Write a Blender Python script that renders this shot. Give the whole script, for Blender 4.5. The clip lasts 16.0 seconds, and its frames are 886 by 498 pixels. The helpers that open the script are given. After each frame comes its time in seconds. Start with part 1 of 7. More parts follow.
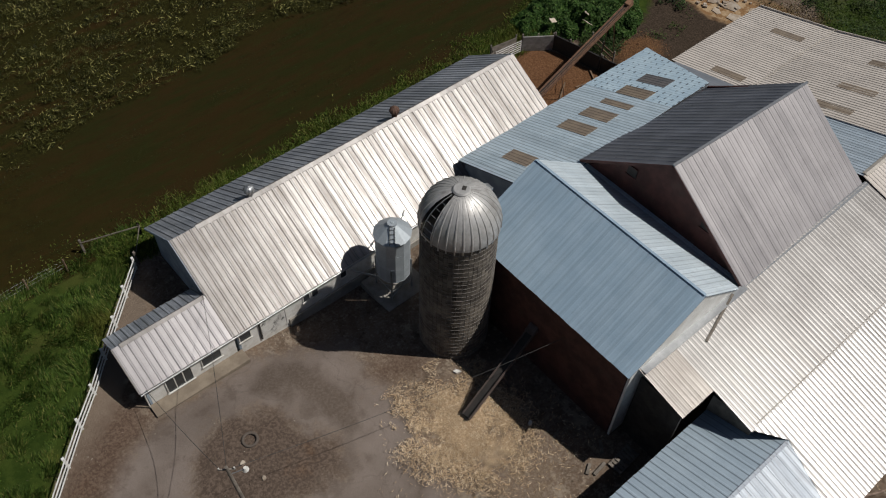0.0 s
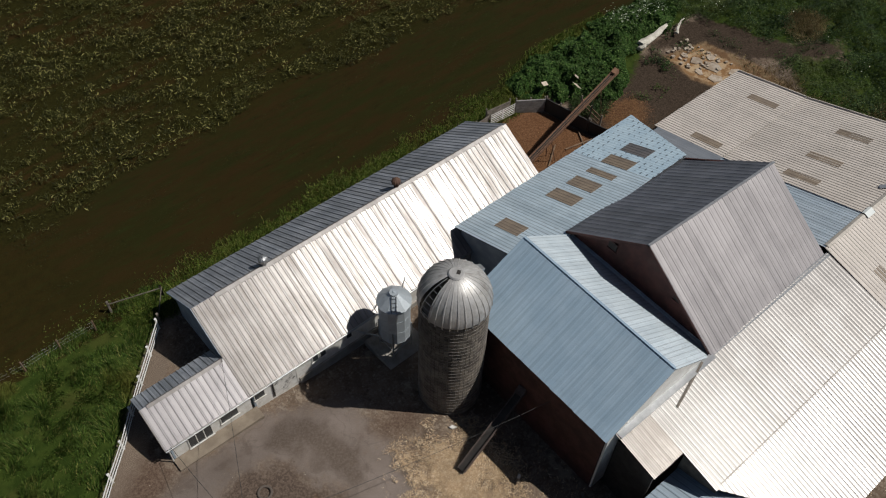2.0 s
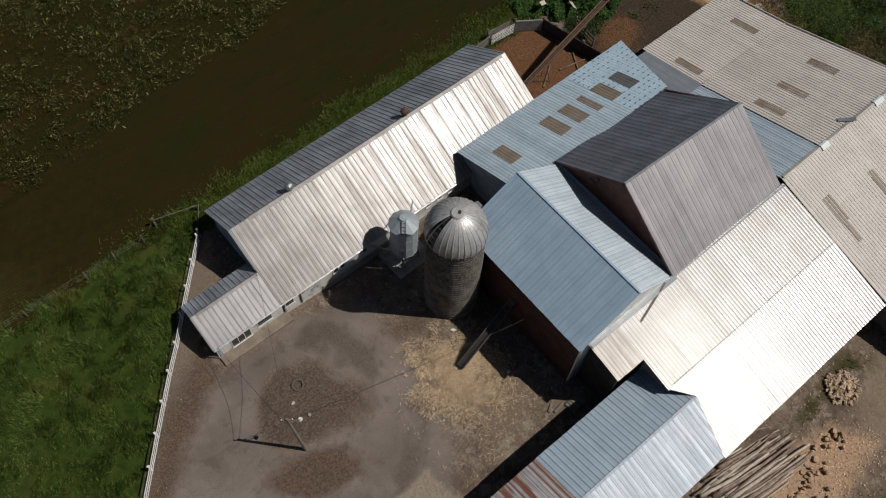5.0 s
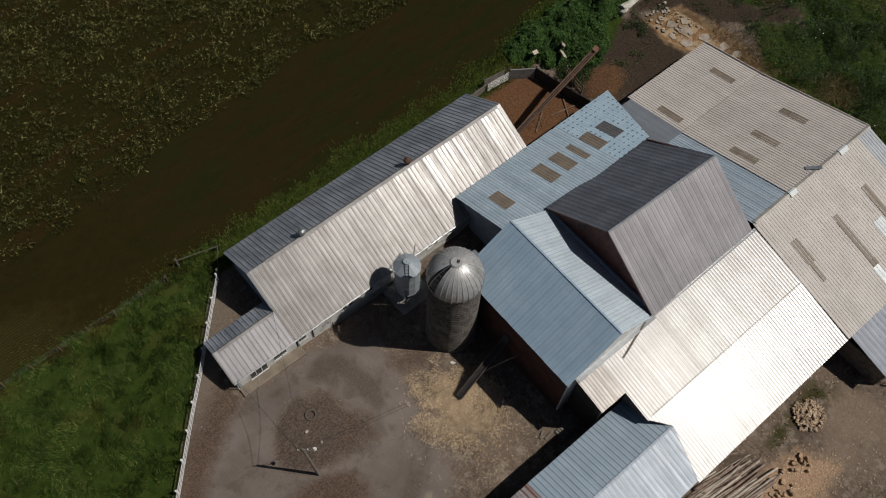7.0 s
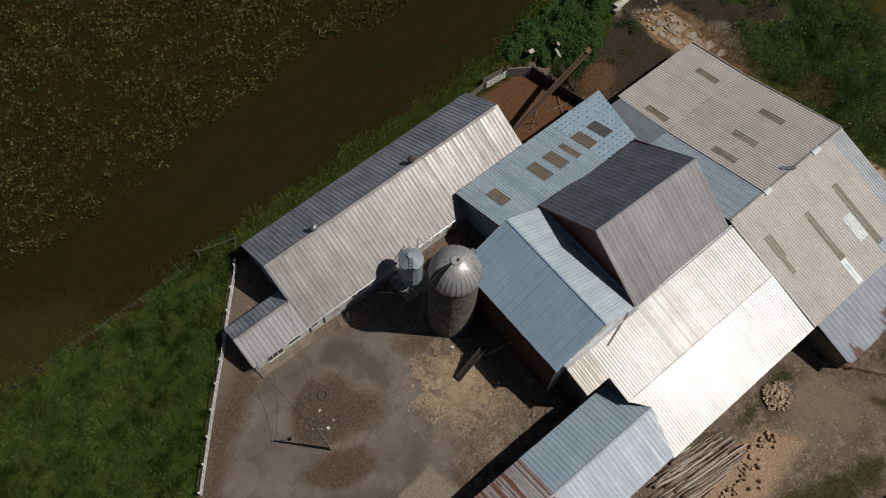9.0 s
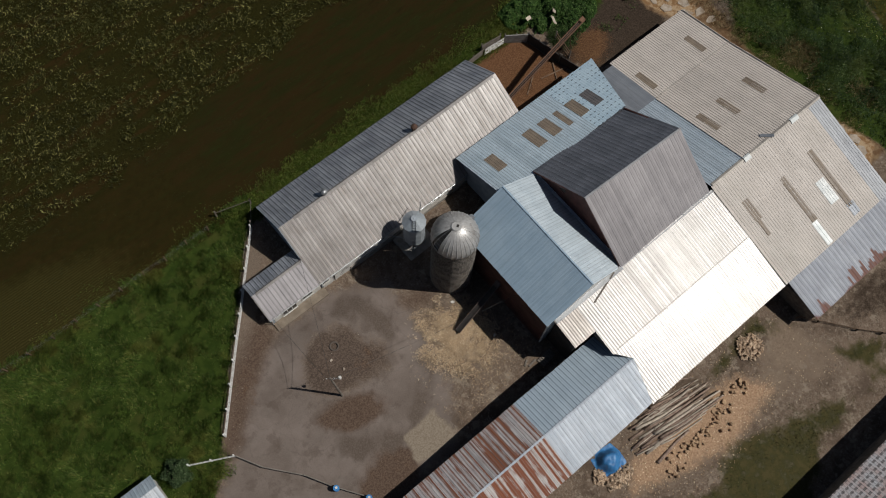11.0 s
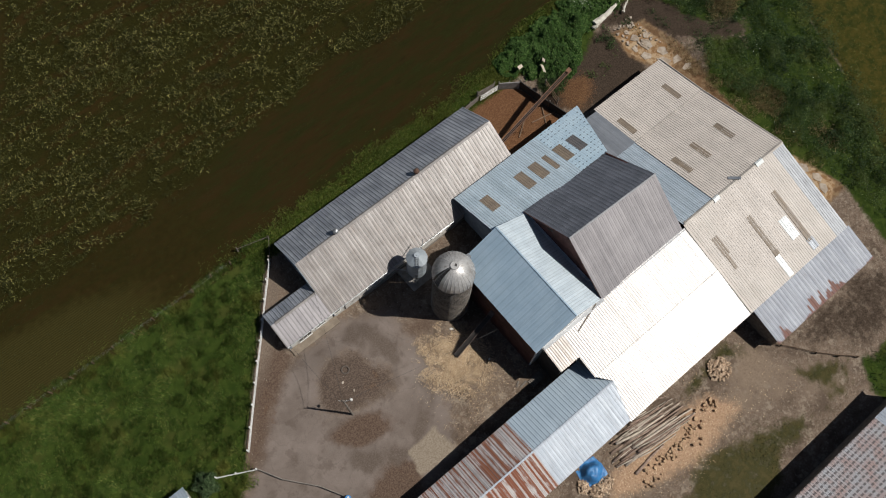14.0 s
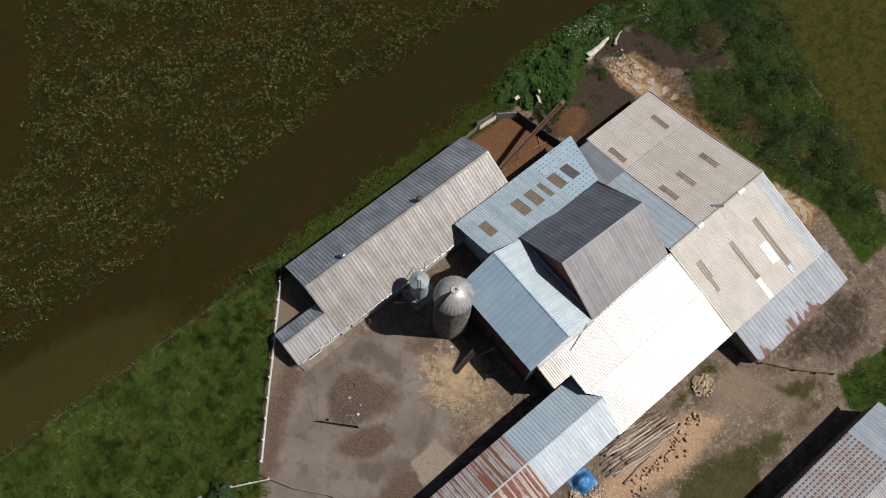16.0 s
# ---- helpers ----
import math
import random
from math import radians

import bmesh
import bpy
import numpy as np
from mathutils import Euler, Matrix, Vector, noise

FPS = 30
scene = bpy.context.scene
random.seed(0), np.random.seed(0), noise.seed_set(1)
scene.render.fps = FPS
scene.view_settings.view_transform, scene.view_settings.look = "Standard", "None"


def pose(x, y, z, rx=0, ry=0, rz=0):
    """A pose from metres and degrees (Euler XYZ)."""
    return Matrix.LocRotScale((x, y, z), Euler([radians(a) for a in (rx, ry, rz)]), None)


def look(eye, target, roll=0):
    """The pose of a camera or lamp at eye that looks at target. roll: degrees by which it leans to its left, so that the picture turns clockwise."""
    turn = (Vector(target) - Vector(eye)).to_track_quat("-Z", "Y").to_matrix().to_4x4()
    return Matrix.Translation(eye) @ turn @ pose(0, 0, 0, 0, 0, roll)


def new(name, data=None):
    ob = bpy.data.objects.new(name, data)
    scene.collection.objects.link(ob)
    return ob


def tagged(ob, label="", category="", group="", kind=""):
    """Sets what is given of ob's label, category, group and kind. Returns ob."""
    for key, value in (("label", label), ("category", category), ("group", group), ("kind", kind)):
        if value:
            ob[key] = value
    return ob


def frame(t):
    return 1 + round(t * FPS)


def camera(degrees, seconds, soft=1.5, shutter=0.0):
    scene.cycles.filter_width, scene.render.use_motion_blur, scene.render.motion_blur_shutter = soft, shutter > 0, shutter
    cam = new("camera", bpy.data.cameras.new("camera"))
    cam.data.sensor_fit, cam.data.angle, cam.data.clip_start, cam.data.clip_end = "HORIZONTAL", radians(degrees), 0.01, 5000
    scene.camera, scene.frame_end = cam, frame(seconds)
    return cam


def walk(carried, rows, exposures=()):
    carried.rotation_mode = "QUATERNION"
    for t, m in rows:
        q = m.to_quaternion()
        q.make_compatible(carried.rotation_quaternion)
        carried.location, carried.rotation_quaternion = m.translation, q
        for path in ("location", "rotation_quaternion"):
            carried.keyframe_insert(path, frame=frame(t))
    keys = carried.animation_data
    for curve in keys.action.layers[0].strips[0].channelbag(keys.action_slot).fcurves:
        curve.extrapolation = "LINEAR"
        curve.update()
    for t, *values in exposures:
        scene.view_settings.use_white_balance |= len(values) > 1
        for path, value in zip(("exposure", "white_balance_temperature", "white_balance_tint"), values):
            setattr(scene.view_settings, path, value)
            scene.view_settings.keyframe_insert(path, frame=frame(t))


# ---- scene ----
cam = camera(54.9, 16.0, soft=1.15)
METRES, EYE, TILT, LEAN, TURN = 56.0, 45.0, -90.0, 0.0, -42.0
ROWS = [
    (0.0, 0.0, 0.0, 0.0, -1.39, 38.74, -1.73),
    (0.5, 0.0002, -0.0274, 0.0018, -1.38, 38.69, -1.7),
    (1.0, 0.0015, -0.0581, 0.0033, -1.37, 38.72, -1.74),
    (1.5, 0.0019, -0.0893, 0.0052, -1.37, 38.72, -1.79),
    (2.0, 0.0018, -0.1211, 0.0065, -1.38, 38.72, -1.87),
    (2.5, 0.0004, -0.1528, 0.0074, -1.44, 38.73, -1.97),
    (3.0, -0.0004, -0.1841, 0.008, -1.47, 38.74, -2.08),
    (3.5, -0.001, -0.2155, 0.0082, -1.48, 38.78, -2.19),
    (3.7, -0.0015, -0.2283, 0.0085, -1.49, 38.72, -2.22),
    (3.9, -0.002, -0.241, 0.0088, -1.5, 38.3, -2.26),
    (4.0, -0.0023, -0.2474, 0.009, -1.5, 38.1, -2.29),
    (4.1, -0.0026, -0.2538, 0.0092, -1.5, 36.4, -2.31),
    (4.2, -0.0029, -0.2602, 0.0093, -1.5, 34.1, -2.32),
    (4.3, -0.0032, -0.2666, 0.0094, -1.5, 32.1, -2.32),
    (4.45, -0.0037, -0.2762, 0.0096, -1.51, 30.2, -2.31),
    (4.7, -0.0044, -0.2921, 0.0099, -1.51, 28.7, -2.3),
    (5.1, -0.0056, -0.3177, 0.0105, -1.52, 28.12, -2.28),
    (6.3, -0.0093, -0.3942, 0.0121, -1.55, 28.08, -2.23),
    (6.5, -0.0099, -0.407, 0.0124, -1.55, 28.07, -2.19),
    (7.0, -0.0111, -0.4384, 0.0131, -1.56, 28.1, -2.15),
    (7.5, -0.0119, -0.47, 0.014, -1.55, 28.1, -2.14),
    (8.0, -0.0133, -0.5016, 0.0151, -1.58, 28.1, -2.17),
    (8.5, -0.0147, -0.5331, 0.0164, -1.62, 27.63, -2.24),
    (8.7, -0.0156, -0.5464, 0.0166, -1.63, 26.55, -2.27),
    (8.9, -0.0164, -0.5597, 0.0169, -1.65, 25.6, -2.29),
    (9.0, -0.0169, -0.5664, 0.017, -1.66, 25.16, -2.3),
    (9.1, -0.0172, -0.5727, 0.0171, -1.66, 24.86, -2.3),
    (9.2, -0.0175, -0.579, 0.0172, -1.66, 24.7, -2.3),
    (11.3, -0.0243, -0.7107, 0.0196, -1.71, 20.4, -2.32),
    (11.5, -0.025, -0.7233, 0.0198, -1.71, 20.39, -2.32),
    (12.0, -0.0258, -0.7535, 0.0204, -1.69, 20.42, -2.25),
    (12.5, -0.0271, -0.7844, 0.0207, -1.69, 20.45, -2.19),
    (13.0, -0.0282, -0.8153, 0.0213, -1.69, 20.48, -2.15),
    (13.5, -0.0281, -0.8462, 0.0224, -1.67, 20.5, -2.14),
    (14.0, -0.0286, -0.8772, 0.023, -1.66, 20.53, -2.16),
    (14.5, -0.0292, -0.9084, 0.0239, -1.65, 20.56, -2.18),
    (15.0, -0.0303, -0.9401, 0.0247, -1.65, 20.6, -2.19),
    (15.5, -0.0317, -0.9711, 0.0252, -1.67, 20.65, -2.23),
    (16.0, -0.0329, -0.9987, 0.0253, -1.66, 20.68, -2.29),
]
walk(cam, [(t, pose(0, 0, EYE, TILT, LEAN, TURN) @ pose(METRES * x, METRES * y, METRES * z, 90 + pitch, roll, yaw)) for t, x, y, z, yaw, pitch, roll in ROWS],
     exposures=((0.0, -0.17), (2.0, -0.1), (3.5, -0.1), (5.0, -0.25), (7.0, -0.4), (8.5, -0.42), (10.0, -0.4), (11.5, -0.28), (12.5, -0.1), (14.0, 0.1), (16.0, 0.2)))

# ---- light ----
SUN = Vector((0.406, -0.397, 0.824)).normalized()
world = bpy.data.worlds.new("sky")
scene.world = world
world.use_nodes = True
wn = world.node_tree
sky = wn.nodes.new("ShaderNodeTexSky")
sky.sky_type, sky.sun_disc = "NISHITA", False
sky.sun_elevation, sky.sun_rotation = math.asin(SUN.z), math.atan2(SUN.x, SUN.y)
wn.links.new(sky.outputs[0], wn.nodes["Background"].inputs[0])
wn.nodes["Background"].inputs[1].default_value = 0.03
sun_data = bpy.data.lights.new("sun", "SUN")
sun_data.energy, sun_data.angle, sun_data.color = 4.0, radians(0.55), (1.0, 0.965, 0.905)
sun = new("sun", sun_data)
sun.matrix_world = look(SUN * 150, (0, 0, 0))
scene.view_settings.exposure = 0.0

# ---- materials ----


def shader(name):
    m = bpy.data.materials.new(name)
    m.use_nodes = True
    nt = m.node_tree
    return m, nt, nt.nodes["Principled BSDF"]


def node(nt, kind, ins=None, **props):
    n = nt.nodes.new(kind)
    for k, v in props.items():
        setattr(n, k, v)
    for k, v in (ins or {}).items():
        if isinstance(v, bpy.types.NodeSocket):
            nt.links.new(v, n.inputs[k])
        else:
            n.inputs[k].default_value = v
    return n


def rgba(c):
    return (c[0], c[1], c[2], 1.0)


def mix(nt, fac, a, b, how="MIX"):
    n = nt.nodes.new("ShaderNodeMix")
    n.data_type, n.blend_type = "RGBA", how
    for i, v in ((0, fac), (6, a), (7, b)):
        if isinstance(v, bpy.types.NodeSocket):
            nt.links.new(v, n.inputs[i])
        else:
            n.inputs[i].default_value = rgba(v) if i > 0 else v
    return n.outputs[2]


def span(nt, v, lo, hi, a=0.0, b=1.0):
    return node(nt, "ShaderNodeMapRange", {0: v, 1: lo, 2: hi, 3: a, 4: b}, interpolation_type="SMOOTHSTEP").outputs[0]


def calc(nt, op, a, b=0.0):
    return node(nt, "ShaderNodeMath", {0: a, 1: b}, operation=op).outputs[0]


def local_coords(nt, scale=(1, 1, 1), scatter=40.0):
    """Object coordinates, shifted for every piece so that no two look alike."""
    tc = node(nt, "ShaderNodeTexCoord").outputs["Object"]
    rnd = node(nt, "ShaderNodeObjectInfo").outputs["Random"]
    off = node(nt, "ShaderNodeCombineXYZ", {0: calc(nt, "MULTIPLY", rnd, scatter), 1: calc(nt, "MULTIPLY", rnd, scatter * 1.7), 2: 0.0}).outputs[0]
    v = node(nt, "ShaderNodeVectorMath", {0: tc, 1: off}, operation="ADD").outputs[0]
    return node(nt, "ShaderNodeVectorMath", {0: v, 1: scale}, operation="MULTIPLY").outputs[0], rnd


def cloud(nt, v, scale, detail=4.0, rough=0.6):
    return node(nt, "ShaderNodeTexNoise", {"Vector": v, "Scale": scale, "Detail": detail, "Roughness": rough}).outputs[0]


def place_coords(nt):
    return node(nt, "ShaderNodeNewGeometry").outputs["Position"]


def bump(nt, bsdf, h, strength=0.3, dist=0.02):
    b = node(nt, "ShaderNodeBump", {"Height": h, "Strength": strength, "Distance": dist})
    nt.links.new(b.outputs[0], bsdf.inputs["Normal"])


def surface(name, c1, c2, scale=3.0, rough=0.7, metal=0.0, grain=25.0, relief=0.25, vary=0.12, spec=0.5, stain=None, stain_amt=0.5):
    """A plain worn surface: two tones in clouds, fine grain, tint from piece to piece, optional stains."""
    m, nt, b = shader(name)
    v, rnd = local_coords(nt)
    big, fine = cloud(nt, v, scale), cloud(nt, v, grain, 3.0)
    c = mix(nt, span(nt, big, 0.35, 0.65), c1, c2)
    if stain:
        s = cloud(nt, v, scale * 0.55, 6.0, 0.7)
        c = mix(nt, span(nt, s, 0.52, 0.7, 0.0, stain_amt), c, stain)
    g = calc(nt, "ADD", calc(nt, "MULTIPLY", fine, 0.35), calc(nt, "MULTIPLY", rnd, vary))
    c = mix(nt, 1.0, c, node(nt, "ShaderNodeCombineColor", {0: calc(nt, "ADD", g, 0.78 - vary / 2), 1: calc(nt, "ADD", g, 0.78 - vary / 2), 2: calc(nt, "ADD", g, 0.78 - vary / 2)}).outputs[0], "MULTIPLY")
    nt.links.new(c, b.inputs["Base Color"])
    b.inputs["Metallic"].default_value = metal
    b.inputs["Specular IOR Level"].default_value = spec
    nt.links.new(span(nt, big, 0.3, 0.7, rough - 0.08, min(1.0, rough + 0.08)), b.inputs["Roughness"])
    bump(nt, b, fine, relief)
    return m


def sheet_metal(name, c1, c2, rough, metal, streak, streak_amt, rust=None, rust_amt=0.0, vary=0.06, dirt=(0.12, 0.1, 0.08), dirt_amt=0.3, spec=0.5, lap=0.3, shade_dirt_amt=0.3, along=0, band=0.25, gloss=0.06, foot=None, uneven=1.0):
    """Roof sheeting: ribs weathered in bands and streaks down the whole slope, dark lines at the ribs for their shade
    and for dirt, a little tint from sheet to sheet.
    """
    m, nt, b = shader(name)
    v, rnd = local_coords(nt)
    where = place_coords(nt)
    u = node(nt, "ShaderNodeSeparateXYZ", {0: where}).outputs[along]
    down = node(nt, "ShaderNodeSeparateXYZ", {0: node(nt, "ShaderNodeTexCoord").outputs["Object"]}).outputs[1]
    stretched = node(nt, "ShaderNodeVectorMath", {0: where, 1: (0.3, 5.5, 0.3) if along else (5.5, 0.3, 0.3)}, operation="MULTIPLY").outputs[0]
    st, big, fine = cloud(nt, stretched, 1.6, 5.0, 0.65), cloud(nt, where, 0.5, 5.0), cloud(nt, v, 14.0, 3.0)
    chance = node(nt, "ShaderNodeTexWhiteNoise", {"W": calc(nt, "FLOOR", calc(nt, "DIVIDE", u, lap))}, noise_dimensions="1D").outputs[0]
    chance2 = node(nt, "ShaderNodeTexWhiteNoise", {"W": calc(nt, "FLOOR", calc(nt, "DIVIDE", u, lap * 0.5))}, noise_dimensions="1D").outputs[0]
    c = mix(nt, span(nt, big, 0.35, 0.65), c1, c2)
    c = mix(nt, span(nt, st, 0.45, 0.70, 0.0, streak_amt), c, streak)
    c = mix(nt, span(nt, cloud(nt, where, 1.7, 6.0, 0.72), 0.54, 0.75, 0.0, dirt_amt), c, dirt)
    r = None
    if rust:
        long = node(nt, "ShaderNodeVectorMath", {0: where, 1: (7.0, 0.22, 0.22)}, operation="MULTIPLY").outputs[0]
        r = calc(nt, "ADD", calc(nt, "MULTIPLY", cloud(nt, long, 1.3, 4.0, 0.6), 0.35), calc(nt, "ADD", calc(nt, "MULTIPLY", big, 0.3), calc(nt, "MULTIPLY", chance2, 0.35)))
        r = span(nt, r, 0.60 - 0.25 * rust_amt, 0.66 - 0.25 * rust_amt)
    if foot:
        low = calc(nt, "SUBTRACT", down, calc(nt, "SUBTRACT", foot, calc(nt, "MULTIPLY", calc(nt, "MULTIPLY", chance2, span(nt, cloud(nt, where, 0.16, 2.0), 0.36, 0.54, 0.0, 1.0)), 1.7)))
        low = span(nt, low, 0.0, 0.3, 0.0, 0.85)
        r = calc(nt, "MAXIMUM", r, low) if r else low
    base_rough = calc(nt, "ADD", span(nt, st, 0.3, 0.75, rough - 0.05 * uneven, rough + 0.08 * uneven), calc(nt, "MULTIPLY", calc(nt, "SUBTRACT", chance, 0.5), 2 * gloss))
    if r:
        c = mix(nt, r, c, rust or RUST)
        nt.links.new(calc(nt, "MULTIPLY", calc(nt, "SUBTRACT", 1.0, r), metal), b.inputs["Metallic"])
        nt.links.new(calc(nt, "ADD", base_rough, calc(nt, "MULTIPLY", r, 0.3)), b.inputs["Roughness"])
    else:
        b.inputs["Metallic"].default_value = metal
        nt.links.new(base_rough, b.inputs["Roughness"])
    # dark line at every rib: its shaded flank painted in, along with drip dirt
    raw = node(nt, "ShaderNodeSeparateXYZ", {0: node(nt, "ShaderNodeTexCoord").outputs["Object"]}).outputs[0]
    f = calc(nt, "FRACT", calc(nt, "DIVIDE", raw, lap))
    shade_dirt_line = calc(nt, "MULTIPLY", span(nt, f, 0.50, 0.62), span(nt, f, 0.78, 0.66))
    c = mix(nt, calc(nt, "MULTIPLY", shade_dirt_line, calc(nt, "MULTIPLY", span(nt, cloud(nt, stretched, 0.9, 3.0), 0.3, 0.6, 0.75, 1.0), shade_dirt_amt)), c, tuple(0.35 * x for x in c2))
    k = calc(nt, "ADD", calc(nt, "MULTIPLY", rnd, vary), calc(nt, "ADD", calc(nt, "MULTIPLY", fine, 0.25), 0.875 - vary / 2 - band / 2))
    k = calc(nt, "ADD", k, calc(nt, "MULTIPLY", calc(nt, "ADD", calc(nt, "MULTIPLY", chance, 0.6), calc(nt, "MULTIPLY", chance2, 0.4)), band))
    c = mix(nt, 1.0, c, node(nt, "ShaderNodeCombineColor", {0: k, 1: k, 2: k}).outputs[0], "MULTIPLY")
    nt.links.new(c, b.inputs["Base Color"])
    b.inputs["Specular IOR Level"].default_value = spec
    bump(nt, b, calc(nt, "ADD", calc(nt, "MULTIPLY", big, 0.8), calc(nt, "ADD", calc(nt, "MULTIPLY", st, 0.25 * uneven), calc(nt, "MULTIPLY", fine, 0.12))), 0.3, 0.03)
    return m


RUST = (0.17, 0.06, 0.03)
M_GALV = sheet_metal("galvanised_bright", (0.36, 0.333, 0.318), (0.275, 0.25, 0.236), 0.36, 0.10, (0.19, 0.152, 0.128), 0.65, dirt=(0.2, 0.15, 0.115), lap=0.447, shade_dirt_amt=0.75, band=0.25, gloss=0.08)
M_GALV_CAP = sheet_metal("galvanised_flashing", (0.27, 0.255, 0.245), (0.205, 0.192, 0.183), 0.45, 0.2, (0.2, 0.17, 0.15), 0.5, lap=2.4, shade_dirt_amt=0.2, band=0.15)
M_GALV_DARK = sheet_metal("galvanised_grey", (0.44, 0.465, 0.515), (0.30, 0.325, 0.37), 0.42, 0.35, (0.14, 0.15, 0.17), 0.65, lap=0.447, shade_dirt_amt=0.9, band=0.22, gloss=0.1)
# hay roof metal with the north side's dimness and blue sky sheen in its colour
M_HAY_SHADED = sheet_metal("shaded_galvanised", (0.215, 0.228, 0.268), (0.16, 0.172, 0.205), 0.40, 0.35, (0.12, 0.125, 0.14), 0.45, dirt_amt=0.15, lap=0.503, shade_dirt_amt=0.6, band=0.12, gloss=0.1)
M_GALV_TALL = sheet_metal("galvanised_weathered", (0.345, 0.325, 0.332), (0.295, 0.278, 0.284), 0.40, 0.3, (0.24, 0.225, 0.23), 0.3, lap=0.503, shade_dirt_amt=0.35, band=0.10, dirt_amt=0.14)
M_OLD_TIN = sheet_metal("browned_roof_tin", (0.33, 0.30, 0.275), (0.27, 0.24, 0.218), 0.42, 0.22, (0.25, 0.22, 0.20), 0.3, shade_dirt_amt=0.6, band=0.35, gloss=0.06)
M_WHITE_TIN_UP = sheet_metal("dull_pale_roof_tin", (0.34, 0.325, 0.315), (0.28, 0.265, 0.255), 0.40, 0.26, (0.24, 0.205, 0.185), 0.15, lap=0.3032, shade_dirt_amt=0.95, band=0.10, gloss=0.03, dirt_amt=0.1, uneven=0.2)
M_WHITE_TIN = sheet_metal("pale_roof_tin", (0.345, 0.33, 0.32), (0.28, 0.267, 0.258), 0.35, 0.37, (0.25, 0.215, 0.195), 0.15, lap=0.3032, shade_dirt_amt=0.95, band=0.08, gloss=0.02, dirt_amt=0.1, uneven=0.2)
M_TAN = sheet_metal("tan_fibre_cement", (0.585, 0.532, 0.485), (0.525, 0.478, 0.434), 0.62, 0.0, (0.44, 0.39, 0.345), 0.3, shade_dirt_amt=0.65, band=0.10, dirt_amt=0.08)
M_RIDGE = sheet_metal("grey_ridge_tin", (0.42, 0.39, 0.35), (0.34, 0.31, 0.28), 0.6, 0.2, (0.2, 0.18, 0.16), 0.4)
M_BLUE = sheet_metal("pale_blue_painted_tin", (0.36, 0.475, 0.58), (0.312, 0.425, 0.53), 0.42, 0.15, (0.28, 0.36, 0.43), 0.35, lap=0.676, shade_dirt_amt=0.2, along=1, band=0.08, dirt_amt=0.1)
M_BLUE_LIGHT = sheet_metal("light_blue_painted_tin", (0.52, 0.62, 0.695), (0.44, 0.54, 0.615), 0.42, 0.15, (0.32, 0.385, 0.435), 0.5, vary=0.1, shade_dirt_amt=0.6, band=0.2)
# lighter copy of the barn's blue, with the sun on the east slope painted in
M_BLUE_SUNLIT = sheet_metal("sunlit_blue_seamed_tin", (0.60, 0.68, 0.735), (0.52, 0.60, 0.66), 0.42, 0.12, (0.38, 0.45, 0.50), 0.4, lap=0.33, shade_dirt_amt=0.4, along=1, band=0.16)
M_BLUE_STRIP = sheet_metal("dull_blue_tin", (0.42, 0.49, 0.555), (0.37, 0.44, 0.505), 0.45, 0.12, (0.33, 0.385, 0.43), 0.2, lap=0.6, shade_dirt_amt=0.45, band=0.10)
M_PALE_BLUE = sheet_metal("bleached_blue_tin", (0.58, 0.61, 0.64), (0.50, 0.54, 0.58), 0.5, 0.05, (0.39, 0.38, 0.385), 0.4, vary=0.08, lap=0.6, shade_dirt_amt=0.5, band=0.14)
M_GREY_TIN = sheet_metal("flat_grey_tin", (0.26, 0.28, 0.31), (0.22, 0.24, 0.27), 0.5, 0.3, (0.16, 0.17, 0.19), 0.3, shade_dirt_amt=0.1)
M_RUSTY = sheet_metal("rusted_tin", (0.47, 0.455, 0.46), (0.36, 0.35, 0.36), 0.5, 0.15, (0.26, 0.13, 0.09), 0.6, rust=RUST, rust_amt=0.45, vary=0.15, shade_dirt_amt=0.9, band=0.3)
M_RUST_EDGE = sheet_metal("tin_with_rusted_foot", (0.33, 0.35, 0.395), (0.275, 0.295, 0.34), 0.6, 0.06, (0.21, 0.20, 0.215), 0.4, vary=0.08, lap=0.547, shade_dirt_amt=0.7, band=0.14, foot=4.62)
M_SHED_BLUE = sheet_metal("shed_blue_tin", (0.40, 0.485, 0.56), (0.35, 0.43, 0.505), 0.46, 0.12, (0.24, 0.29, 0.34), 0.25, lap=0.45, shade_dirt_amt=0.6, band=0.08, dirt_amt=0.12)
M_SHED_PALE = sheet_metal("shed_bleached_tin", (0.43, 0.475, 0.535), (0.375, 0.42, 0.48), 0.52, 0.1, (0.30, 0.30, 0.32), 0.45, lap=0.45, shade_dirt_amt=0.35, band=0.10, dirt=(0.16, 0.12, 0.10), dirt_amt=0.2)
M_RUSTY_SOUTH = sheet_metal("heavily_rusted_tin", (0.45, 0.43, 0.42), (0.36, 0.33, 0.32), 0.55, 0.12, (0.25, 0.12, 0.08), 0.6, rust=(0.20, 0.065, 0.032), rust_amt=0.8, vary=0.12, lap=0.45, shade_dirt_amt=0.5, band=0.25)
M_TIN_PLAIN = sheet_metal("plain_bluish_tin", (0.40, 0.415, 0.44), (0.34, 0.355, 0.38), 0.55, 0.08, (0.27, 0.27, 0.285), 0.5, shade_dirt_amt=0.5, band=0.15)


